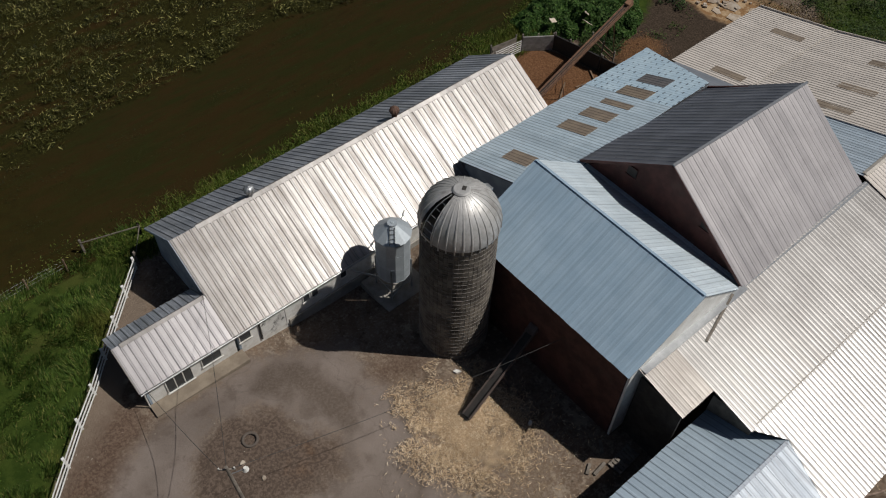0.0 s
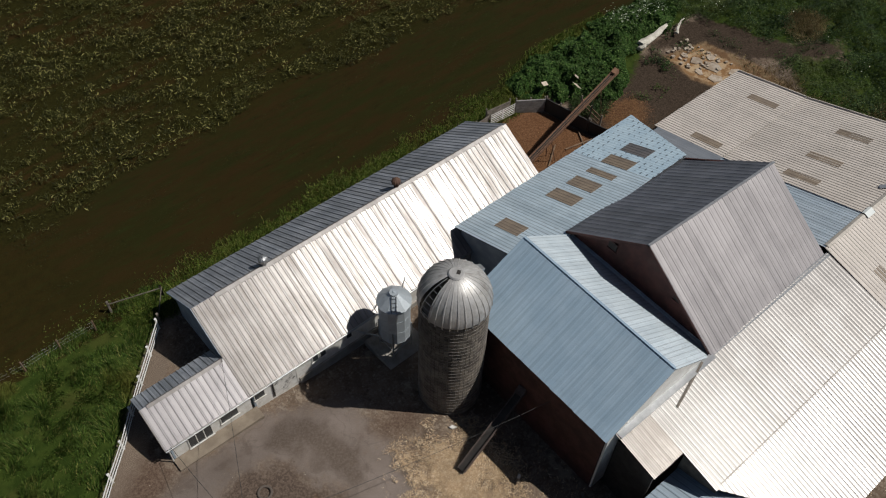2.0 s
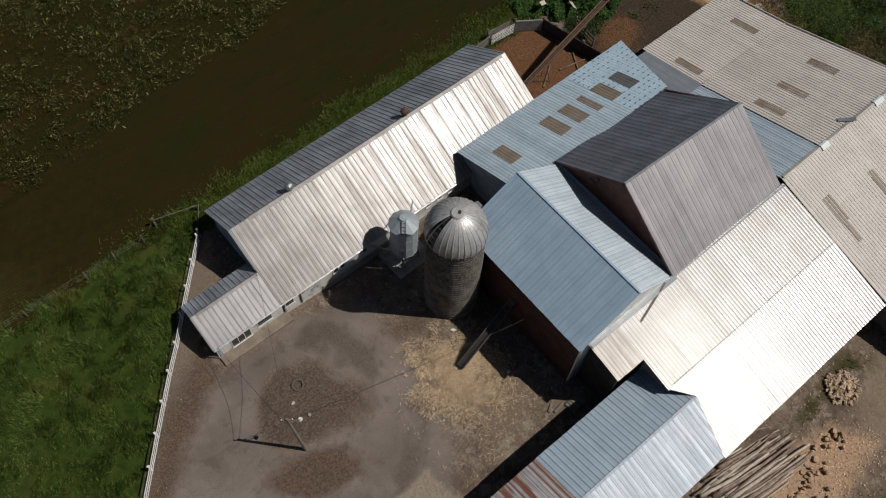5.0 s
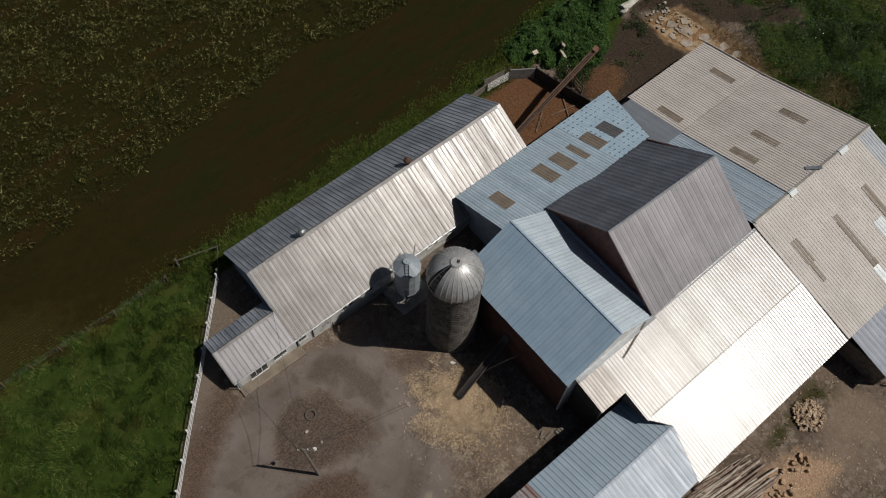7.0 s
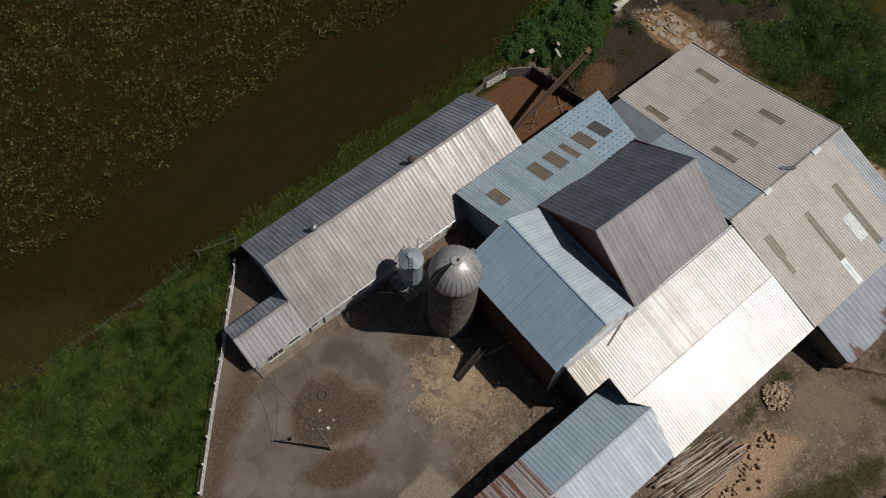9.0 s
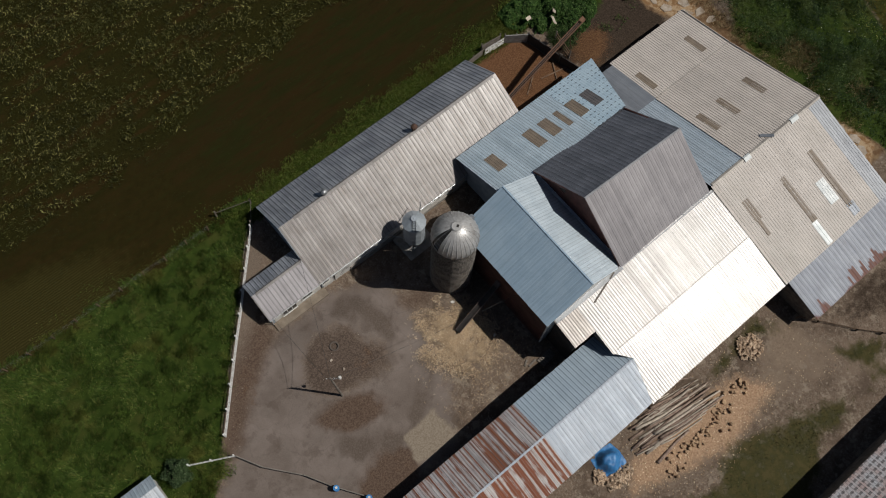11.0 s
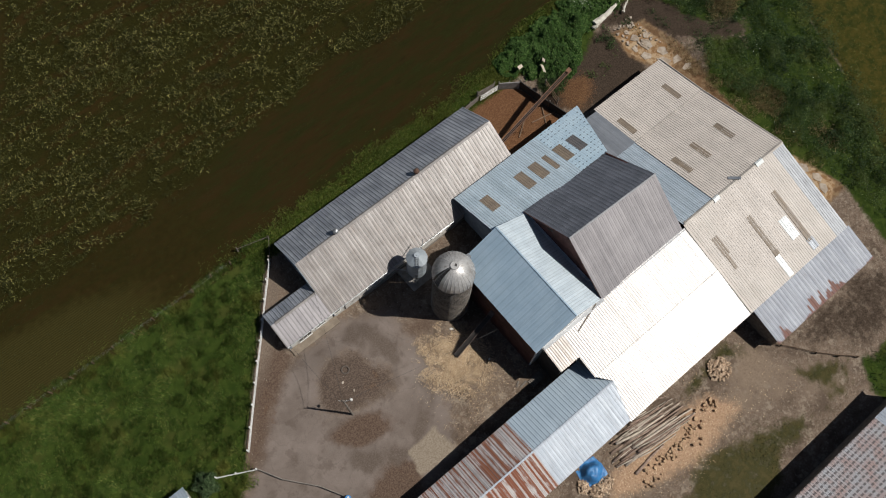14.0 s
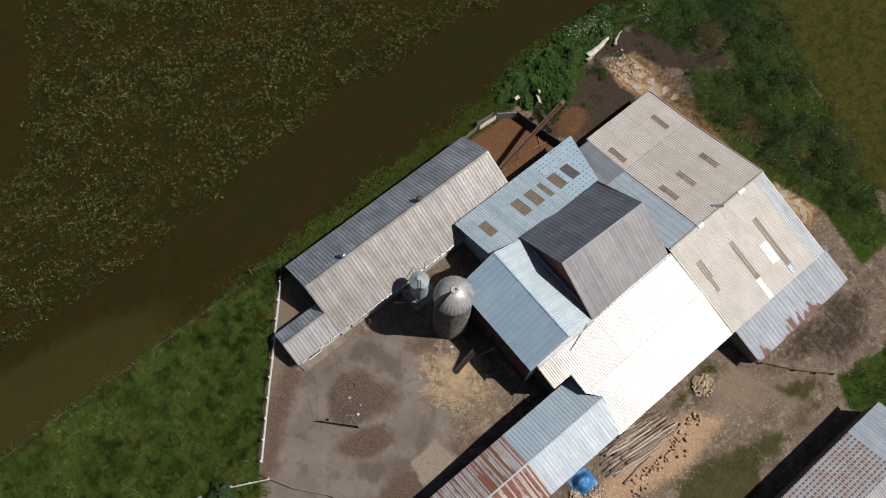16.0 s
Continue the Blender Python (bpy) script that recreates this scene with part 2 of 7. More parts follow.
def grid_marks(name, base, c1, c2, mark, px, py, wx, wy, gate, amount=0.9):
    """Painted tin with a lattice of marks: bare spots or faded tile shapes, each kept or dropped by chance."""
    m, nt, b = shader(name)
    v = place_coords(nt)
    xyz = node(nt, "ShaderNodeSeparateXYZ", {0: v})
    fx = calc(nt, "FRACT", calc(nt, "DIVIDE", xyz.outputs[0], px))
    fy = calc(nt, "FRACT", calc(nt, "DIVIDE", xyz.outputs[1], py))
    k = calc(nt, "MULTIPLY", calc(nt, "LESS_THAN", fx, wx), calc(nt, "LESS_THAN", fy, wy))
    k = calc(nt, "MULTIPLY", k, span(nt, cloud(nt, v, 1.1, 4.0, 0.7), gate, gate + 0.08))
    c = mix(nt, span(nt, cloud(nt, v, 0.8, 5.0), 0.35, 0.65), c1, c2)
    c = mix(nt, span(nt, cloud(nt, v, 3.0, 5.0), 0.5, 0.7, 0, 0.5), c, base)
    c = mix(nt, calc(nt, "MULTIPLY", k, amount), c, mark)
    nt.links.new(c, b.inputs["Base Color"])
    b.inputs["Roughness"].default_value, b.inputs["Metallic"].default_value = 0.5, 0.1
    return m


M_BLUE_PEEL = grid_marks("peeling_blue_tin", (0.38, 0.49, 0.57), (0.49, 0.62, 0.71), (0.42, 0.55, 0.65), (0.08, 0.10, 0.13), 0.6, 0.56, 0.46, 0.2, 0.42)
M_CHECKED = grid_marks("tile_patterned_tin", (0.44, 0.42, 0.42), (0.42, 0.42, 0.44), (0.40, 0.30, 0.28), (0.11, 0.10, 0.10), 0.55, 0.5, 0.7, 0.42, 0.2, 0.85)
M_SKYLIGHT = surface("aged_skylight_sheet", (0.20, 0.16, 0.125), (0.25, 0.20, 0.15), 1.2, 0.6)
M_SKYLIGHT_DARK = surface("darkened_skylight_sheet", (0.10, 0.10, 0.105), (0.13, 0.12, 0.12), 1.2, 0.6)
M_SKYLIGHT_WHITE = surface("clear_white_sheet", (0.72, 0.75, 0.74), (0.62, 0.66, 0.66), 1.2, 0.4)
M_WHITE = surface("white_paint", (0.72, 0.71, 0.68), (0.60, 0.58, 0.54), 1.5, 0.6, stain=(0.3, 0.26, 0.2))
M_RED = surface("dark_red_boards", (0.085, 0.028, 0.022), (0.055, 0.02, 0.016), 1.0, 0.75, stain=(0.08, 0.05, 0.04))
M_OLD_WOOD = surface("grey_weathered_wood", (0.22, 0.19, 0.16), (0.14, 0.12, 0.10), 2.0, 0.85)
M_BROWN_WOOD = surface("brown_weathered_wood", (0.20, 0.13, 0.08), (0.13, 0.085, 0.055), 2.0, 0.85)
M_DARK = surface("dark_timber", (0.035, 0.03, 0.027), (0.025, 0.022, 0.02), 2.0, 0.8)
M_CONCRETE = surface("grey_concrete", (0.33, 0.31, 0.28), (0.25, 0.23, 0.20), 1.3, 0.9, stain=(0.16, 0.13, 0.1))
M_GALV_PLAIN = surface("galvanised_fittings", (0.50, 0.51, 0.52), (0.40, 0.41, 0.42), 2.0, 0.42, metal=0.8)
M_STEEL_RUST = surface("rusty_steel", (0.14, 0.08, 0.055), (0.10, 0.055, 0.04), 3.0, 0.8, metal=0.2)
M_BLUE_PANEL = surface("blue_grey_boards", (0.30, 0.36, 0.42), (0.22, 0.27, 0.33), 1.0, 0.7)
M_WHITE_SPOT = surface("splashed_white_paint", (0.70, 0.69, 0.66), (0.60, 0.58, 0.55), 2.5, 0.6, stain=(0.03, 0.03, 0.03), stain_amt=0.9)
M_STAVE = surface("silo_stave_concrete", (0.165, 0.142, 0.115), (0.062, 0.052, 0.043), 1.1, 0.9, vary=0.5, stain=(0.04, 0.034, 0.03), stain_amt=0.8)
M_BLUE_PLASTIC = surface("blue_plastic", (0.05, 0.25, 0.55), (0.04, 0.20, 0.48), 1.5, 0.45)
M_TARP = surface("blue_tarpaulin", (0.045, 0.21, 0.47), (0.03, 0.14, 0.34), 1.5, 0.5, relief=0.6)
M_BARK = surface("grey_bark", (0.31, 0.225, 0.175), (0.18, 0.125, 0.097), 3.0, 0.9, vary=0.4)
M_CUT_WOOD = surface("split_wood", (0.55, 0.42, 0.30), (0.33, 0.225, 0.145), 3.0, 0.85, vary=0.7)
M_ROUND_WOOD = surface("log_round", (0.44, 0.30, 0.18), (0.30, 0.195, 0.12), 3.0, 0.9, vary=0.5)
M_WIRE = surface("black_cable", (0.03, 0.03, 0.03), (0.04, 0.04, 0.04), 3.0, 0.7)
M_HOOP = surface("dull_steel_hoop", (0.30, 0.275, 0.25), (0.22, 0.20, 0.18), 3.0, 0.6, metal=0.3)
M_SLAB = surface("broken_concrete", (0.42, 0.36, 0.295), (0.30, 0.235, 0.175), 1.5, 0.9, vary=0.3, stain=(0.2, 0.14, 0.09))
M_BLACK_PANEL = surface("black_wet_boards", (0.022, 0.02, 0.02), (0.03, 0.027, 0.025), 2.0, 0.7)
M_DOME = surface("dull_galvanised_dome", (0.52, 0.51, 0.50), (0.42, 0.41, 0.40), 2.0, 0.46, metal=0.4, vary=0.2, stain=(0.2, 0.18, 0.16))
M_BIN = surface("weathered_bin_steel", (0.52, 0.57, 0.61), (0.44, 0.49, 0.53), 1.5, 0.45, metal=0.4, vary=0.15)
M_BROWN_RUST = surface("rusty_brown_steel", (0.20, 0.105, 0.06), (0.13, 0.07, 0.045), 2.5, 0.8, vary=0.3)
M_DARK_STEEL = surface("dark_worn_steel", (0.11, 0.08, 0.07), (0.07, 0.05, 0.043), 2.5, 0.7, vary=0.3)
M_WHITE_FENCE = surface("white_fence_paint", (0.78, 0.78, 0.76), (0.68, 0.67, 0.64), 1.5, 0.55)
M_PLANK_GREY = surface("silvered_planks", (0.28, 0.27, 0.26), (0.20, 0.19, 0.18), 2.0, 0.85)
M_GREY_BLUE = sheet_metal("grey_blue_tin", (0.36, 0.42, 0.47), (0.30, 0.36, 0.41), 0.5, 0.2, (0.22, 0.26, 0.3), 0.4)
M_PIPE = surface("worn_pipe", (0.16, 0.14, 0.12), (0.24, 0.21, 0.18), 2.5, 0.7)
M_PEELED = surface("peeled_pole_wood", (0.50, 0.43, 0.355), (0.37, 0.31, 0.25), 3.0, 0.85, vary=0.4)
M_BLEACHED = surface("bleached_wood", (0.60, 0.57, 0.50), (0.42, 0.39, 0.33), 2.0, 0.85, stain=(0.2, 0.17, 0.13))
M_TYRE = surface("old_rubber", (0.085, 0.068, 0.056), (0.11, 0.088, 0.072), 3.0, 0.85)
M_APRON = surface("dirty_apron_concrete", (0.25, 0.205, 0.155), (0.19, 0.152, 0.115), 1.0, 0.92, stain=(0.1, 0.08, 0.06))
M_GLASS = surface("dark_window_pane", (0.03, 0.035, 0.04), (0.04, 0.045, 0.05), 1.0, 0.15)

# ---- helpers for things and parts ----


def mesh_from(name, verts, faces, mat, smooth=False):
    me = bpy.data.meshes.new(name)
    me.from_pydata([tuple(v) for v in verts], [], faces)
    me.materials.append(mat)
    if smooth:
        me.shade_smooth()
    me.update()
    return me


def thing(name, loc, label, category, group="", kind=""):
    ob = new(name)
    ob.empty_display_size = 0.3
    ob.location = loc
    return tagged(ob, label, category, group, kind)


def base_of(ob):
    v = Vector((0, 0, 0))
    while ob:
        v += ob.location
        ob = ob.parent
    return v


def finish(bm, name, mat, smooth=False):
    me = bpy.data.meshes.new(name)
    bmesh.ops.recalc_face_normals(bm, faces=bm.faces)
    bm.to_mesh(me)
    bm.free()
    me.materials.append(mat)
    if smooth:
        me.shade_smooth()
    return me


def part(name, bm, mat, parent, label="", smooth=False):
    """Links a bmesh in place coordinates as one mesh under a thing or a part."""
    bmesh.ops.translate(bm, verts=bm.verts, vec=-base_of(parent))
    ob = new(name, finish(bm, name, mat, smooth))
    ob.parent = parent
    return tagged(ob, label)


def hang(name, me, parent, m, label=""):
    """A part on shared mesh data, at the place m."""
    ob = new(name, me)
    ob.parent = parent
    ob.matrix_basis = Matrix.Translation(-base_of(parent)) @ m
    return tagged(ob, label)


def box(bm, x0, x1, y0, y1, z0, z1, m=None, bevel=0.0):
    r = bmesh.ops.create_cube(bm, size=1.0)
    vs = r["verts"]
    bmesh.ops.scale(bm, verts=vs, vec=(x1 - x0, y1 - y0, z1 - z0))
    bmesh.ops.translate(bm, verts=vs, vec=((x0 + x1) / 2, (y0 + y1) / 2, (z0 + z1) / 2))
    if bevel:
        es = {e for v in vs for e in v.link_edges}
        vs = [v for v in bmesh.ops.bevel(bm, geom=list(es), offset=bevel, segments=1, affect="EDGES")["verts"]]
    if m is not None:
        bmesh.ops.transform(bm, matrix=m, verts=vs)
    return vs


def tube(bm, p, q, r, r2=None, seg=10, caps=True):
    p, q = Vector(p), Vector(q)
    d = q - p
    m = Matrix.Translation((p + q) / 2) @ d.to_track_quat("Z", "Y").to_matrix().to_4x4()
    return bmesh.ops.create_cone(bm, cap_ends=caps, segments=seg, radius1=r, radius2=r if r2 is None else r2, depth=d.length, matrix=m)["verts"]


def beam(bm, p, q, w, h):
    """A squared timber from p to q, w across and h high."""
    p, q = Vector(p), Vector(q)
    d = q - p
    x = d.normalized()
    y = Vector((0, 0, 1)).cross(x)
    y = y.normalized() if y.length > 0.01 else Vector((0, 1, 0))
    z = x.cross(y)
    m = Matrix((x, y, z)).transposed().to_4x4()
    m.translation = (p + q) / 2
    return box(bm, -d.length / 2, d.length / 2, -w / 2, w / 2, -h / 2, h / 2, m)


def prism(bm, pts, axis, a, b):
    """Extrudes a polygon of (across, z) points along x or y from a to b."""
    def at(s, p):
        return (s, p[0], p[1]) if axis == "x" else (p[0], s, p[1])
    v0, v1 = [bm.verts.new(at(a, p)) for p in pts], [bm.verts.new(at(b, p)) for p in pts]
    n = len(pts)
    bm.faces.new(v0)
    bm.faces.new(v1[::-1])
    for i in range(n):
        bm.faces.new((v0[i], v1[i], v1[(i + 1) % n], v0[(i + 1) % n]))


def bm_box(*a, **k):
    bm = bmesh.new()
    box(bm, *a, **k)
    return bm


def bm_tube(*a, **k):
    bm = bmesh.new()
    tube(bm, *a, **k)
    return bm


def bm_beam(*a):
    bm = bmesh.new()
    beam(bm, *a)
    return bm


def smooth(v, a, b):
    t = np.clip((np.asarray(v, float) - a) / (b - a), 0, 1)
    return t * t * (3 - 2 * t)


def ground_z(x, y):
    """The yard falls a little to the east, and the land beyond falls away to the north."""
    yard = -0.9 * smooth(x, 4, 18) * (1 - 0.6 * smooth(y, 28, 44))
    dip = 0.5 * smooth(x, -0.5, 3) * (1 - smooth(x, 17, 24)) * smooth(y, 24.5, 28.3) * (1 - smooth(y, 31, 34))
    return yard - dip - 1.0 * smooth(y, 24, 42) - 0.9 * smooth(y, 42, 60) - 0.5 * smooth(x, 47, 64) - 0.3 * smooth(-np.asarray(y, float), 6, 25)


def gz(x, y):
    return float(ground_z(x, y))


SHEETS = {}


def sheet_mesh(w, length, mat, pitch, rise, kind):
    """One ribbed or corrugated roof sheet: x across, y down the slope, with turned-down ends."""
    key = (round(w, 3), round(length, 3), mat.name, pitch, rise, kind)
    if key in SHEETS:
        return SHEETS[key]
    n = max(1, round(w / pitch))
    p = w / n
    prof = []
    for i in range(n):
        if kind == "rib":
            prof += [(i * p, 0), (i * p + p * 0.62, 0), (i * p + p * 0.72, rise), (i * p + p * 0.90, rise)]
        elif kind == "seam":
            prof += [(i * p, 0), (i * p + p - 0.07, 0), (i * p + p - 0.05, rise), (i * p + p - 0.015, rise)]
        else:
            prof += [(i * p, 0), (i * p + p * 0.25, rise * 0.5), (i * p + p * 0.5, rise), (i * p + p * 0.75, rise * 0.5)]
    prof.append((w + 0.02, 0 if kind != "wave" else rise * 0.3))
    k = len(prof)
    vs = [(x, 0, z) for x, z in prof] + [(x, length, z) for x, z in prof] + [(x, length, z - 0.035) for x, z in prof] + [(x, 0, z - 0.035) for x, z in prof]
    fs = [(i + 1, i, k + i, k + i + 1)[::-1] for i in range(k - 1)]
    fs += [(k + i, 2 * k + i, 2 * k + i + 1, k + i + 1)[::-1] for i in range(k - 1)]
    fs += [(i, i + 1, 3 * k + i + 1, 3 * k + i)[::-1] for i in range(k - 1)]
    fs += [(0, k, 2 * k, 3 * k)[::-1], (k - 1, 4 * k - 1, 3 * k - 1, 2 * k - 1)[::-1]]
    me = mesh_from("roof_sheet", vs, fs, mat)
    if kind == "wave":
        me.polygons.foreach_set("use_smooth", [i < k - 1 for i in range(len(fs))])
        me.set_sharp_from_angle(angle=0.9)
    SHEETS[key] = me
    return SHEETS[key]


def roof_slope(root, p, u, length, down, run, mat, pitch=0.3, rise=0.03, kind="rib", w0=0.9, rows=((0.0, 1.0),), name="roof", pick=None, cut=None, deck_mat=None, label="", warp=0.006):
    """A slope that starts at the ridge point p, runs along u for length and down the vector `down` for run: a deck with the sheets on it."""
    p, u, down = Vector(p), Vector(u).normalized(), Vector(down).normalized()
    if u.cross(down).z < 0:
        p, u = p + u * length, -u
    nrm = u.cross(down)
    m = Matrix((u, down, nrm)).transposed().to_4x4()
    m.translation = p
    bm = bmesh.new()
    box(bm, 0.03, length - 0.03, 0.03, run - 0.05, -0.12, -0.03, m)
    if cut:
        bmesh.ops.bisect_plane(bm, geom=bm.verts[:] + bm.edges[:] + bm.faces[:], plane_co=cut[0], plane_no=cut[1], clear_outer=True)
    roof = part(name, bm, deck_mat or M_DARK, root, label)
    n = max(1, round(length / w0))
    w = length / n
    rnd = random.Random(int(length * 100 + run * 10))
    for r, (a, b) in enumerate(rows):
        for i in range(n):
            here = pick(i, n, r) if pick else mat
            me = sheet_mesh(w, (b - a) * run + (0.12 if b < 1 else 0.0), here, pitch, rise, kind)
            mm = m @ Matrix.Translation((i * w, a * run, 0.004 + 0.012 * (len(rows) - 1 - r))) @ Matrix.Rotation(rnd.uniform(-0.0012, 0.0012), 4, "Z") @ Matrix.Rotation(rnd.uniform(-warp, warp), 4, "Y") @ Matrix.Rotation(rnd.uniform(-warp, warp) * 0.3, 4, "X") @ Matrix.Translation((0, rnd.uniform(-0.012, 0.012), rnd.uniform(0, 0.004)))
            if cut:
                bm = bmesh.new()
                bm.from_mesh(me)
                bm.transform(mm)
                bmesh.ops.bisect_plane(bm, geom=bm.verts[:] + bm.edges[:] + bm.faces[:], plane_co=cut[0], plane_no=cut[1], clear_outer=True)
                if len(bm.faces):
                    bm.transform(mm.inverted())
                    me = bpy.data.meshes.new("roof_sheet")
                    bm.to_mesh(me)
                    me.materials.append(here)
                bm.free()
                if not len(me.polygons):
                    continue
            hang("roof_sheet", me, roof, mm)
    return roof, m


def on_slope(roof, m, u0, u1, v0, v1, mat, name="skylight_panel", lift=0.045, pitch=0.3, rise=0.025, label=""):
    """A sheet laid into a slope, in the slope's own coordinates."""
    me = sheet_mesh(u1 - u0, v1 - v0, mat, pitch, rise, "rib")
    return hang(name, me, roof, m @ Matrix.Translation((u0, v0, lift)), label)


def gable_walls(root, axis, a0, a1, prof, zb, mat, t=0.14, ends=(True, True), sides=(True, True), end_mat=None):
    """Walls under a gable: end walls of the outline prof (across, z), and low side walls."""
    pts = [(prof[0][0], zb)] + list(prof) + [(prof[-1][0], zb)]
    for on, s in zip(ends, (a0, a1 - t)):
        if on:
            bm = bmesh.new()
            prism(bm, pts, axis, s, s + t)
            part("gable_wall", bm, end_mat or mat, root)
    for on, (c, z), sgn in zip(sides, (prof[0], prof[-1]), (1, -1)):
        if on:
            lo, hi = sorted((c, c + sgn * t))
            zz = z - 0.02
            bm = bm_box(a0 + t, a1 - t, lo, hi, zb, zz) if axis == "x" else bm_box(lo, hi, a0 + t, a1 - t, zb, zz)
            part("wall", bm, mat, root)


def down_vec(axis, sign, drop, run):
    return Vector((0, sign * run, -drop)) if axis == "x" else Vector((sign * run, 0, -drop))


STRAP = mesh_from("rim_strap", [(2.19, -0.035, -0.42), (2.22, -0.035, -0.42), (2.22, 0.035, -0.42), (2.19, 0.035, -0.42), (2.21, -0.035, 0.0), (2.27, -0.035, 0.0), (2.27, 0.035, 0.0), (2.21, 0.035, 0.0)], [(3, 2, 1, 0), (4, 5, 6, 7), (0, 1, 5, 4), (1, 2, 6, 5), (2, 3, 7, 6), (3, 0, 4, 7)], M_GALV_PLAIN)

# ---- ground ----


def axis_steps(lo, hi, step, far):
    mid = np.arange(lo, hi + 1e-6, step)
    out, s, d = [], step, 0.0
    while d < far:
        s *= 1.35
        d += s
        out.append(d)
    return np.concatenate((lo - np.array(out[::-1]), mid, hi + np.array(out)))


GX, GY = axis_steps(-46, 100, 0.5, 2500), axis_steps(-40, 112, 0.5, 2500)
XX, YY = np.meshgrid(GX, GY)
rng = np.random.default_rng(4)


def wobble(x, y, seed, scale):
    """Fractal value noise, about -1 to 1."""
    lattice = np.random.default_rng(seed).uniform(-1, 1, (64, 64))
    out, f = np.zeros(np.shape(x)), 1.0 / (1.9 * scale)
    for k, amp in enumerate((1.0, 0.55, 0.35, 0.2)):
        a, b = np.asarray(x, float) * f + 17.3 * k, np.asarray(y, float) * f + 9.1 * k
        ia, ib = np.floor(a).astype(int), np.floor(b).astype(int)
        fa, fb = a - ia, b - ib
        fa, fb = fa * fa * (3 - 2 * fa), fb * fb * (3 - 2 * fb)
        p, q = lattice[ia % 64, ib % 64], lattice[(ia + 1) % 64, ib % 64]
        r, s = lattice[ia % 64, (ib + 1) % 64], lattice[(ia + 1) % 64, (ib + 1) % 64]
        out += amp * (p + (q - p) * fa + (r - p) * fb + (p - q - r + s) * fa * fb)
        f *= 2.1
    return out / 1.15


def inside(x, y, poly, soft=0.8):
    """A soft mask of a polygon: 1 inside, 0 outside."""
    hit, best = np.zeros(x.shape, bool), np.full(x.shape, 1e9)
    n = len(poly)
    for i in range(n):
        (ax, ay), (bx, by) = poly[i], poly[(i + 1) % n]
        if ay != by:
            hit ^= ((ay > y) != (by > y)) & (x < (bx - ax) * (y - ay) / (by - ay) + ax)
        t = np.clip(((x - ax) * (bx - ax) + (y - ay) * (by - ay)) / max(1e-9, (bx - ax) ** 2 + (by - ay) ** 2), 0, 1)
        best = np.minimum(best, np.hypot(x - ax - t * (bx - ax), y - ay - t * (by - ay)))
    return np.clip(0.5 + np.where(hit, best, -best) / (2 * soft), 0, 1)


def blob(x, y, cx, cy, rx, ry, turn=0.0, soft=0.35):
    c, s = math.cos(turn), math.sin(turn)
    d = np.hypot(((x - cx) * c + (y - cy) * s) / rx, (-(x - cx) * s + (y - cy) * c) / ry)
    return np.clip((1 + soft / 2 - d) / soft, 0, 1)


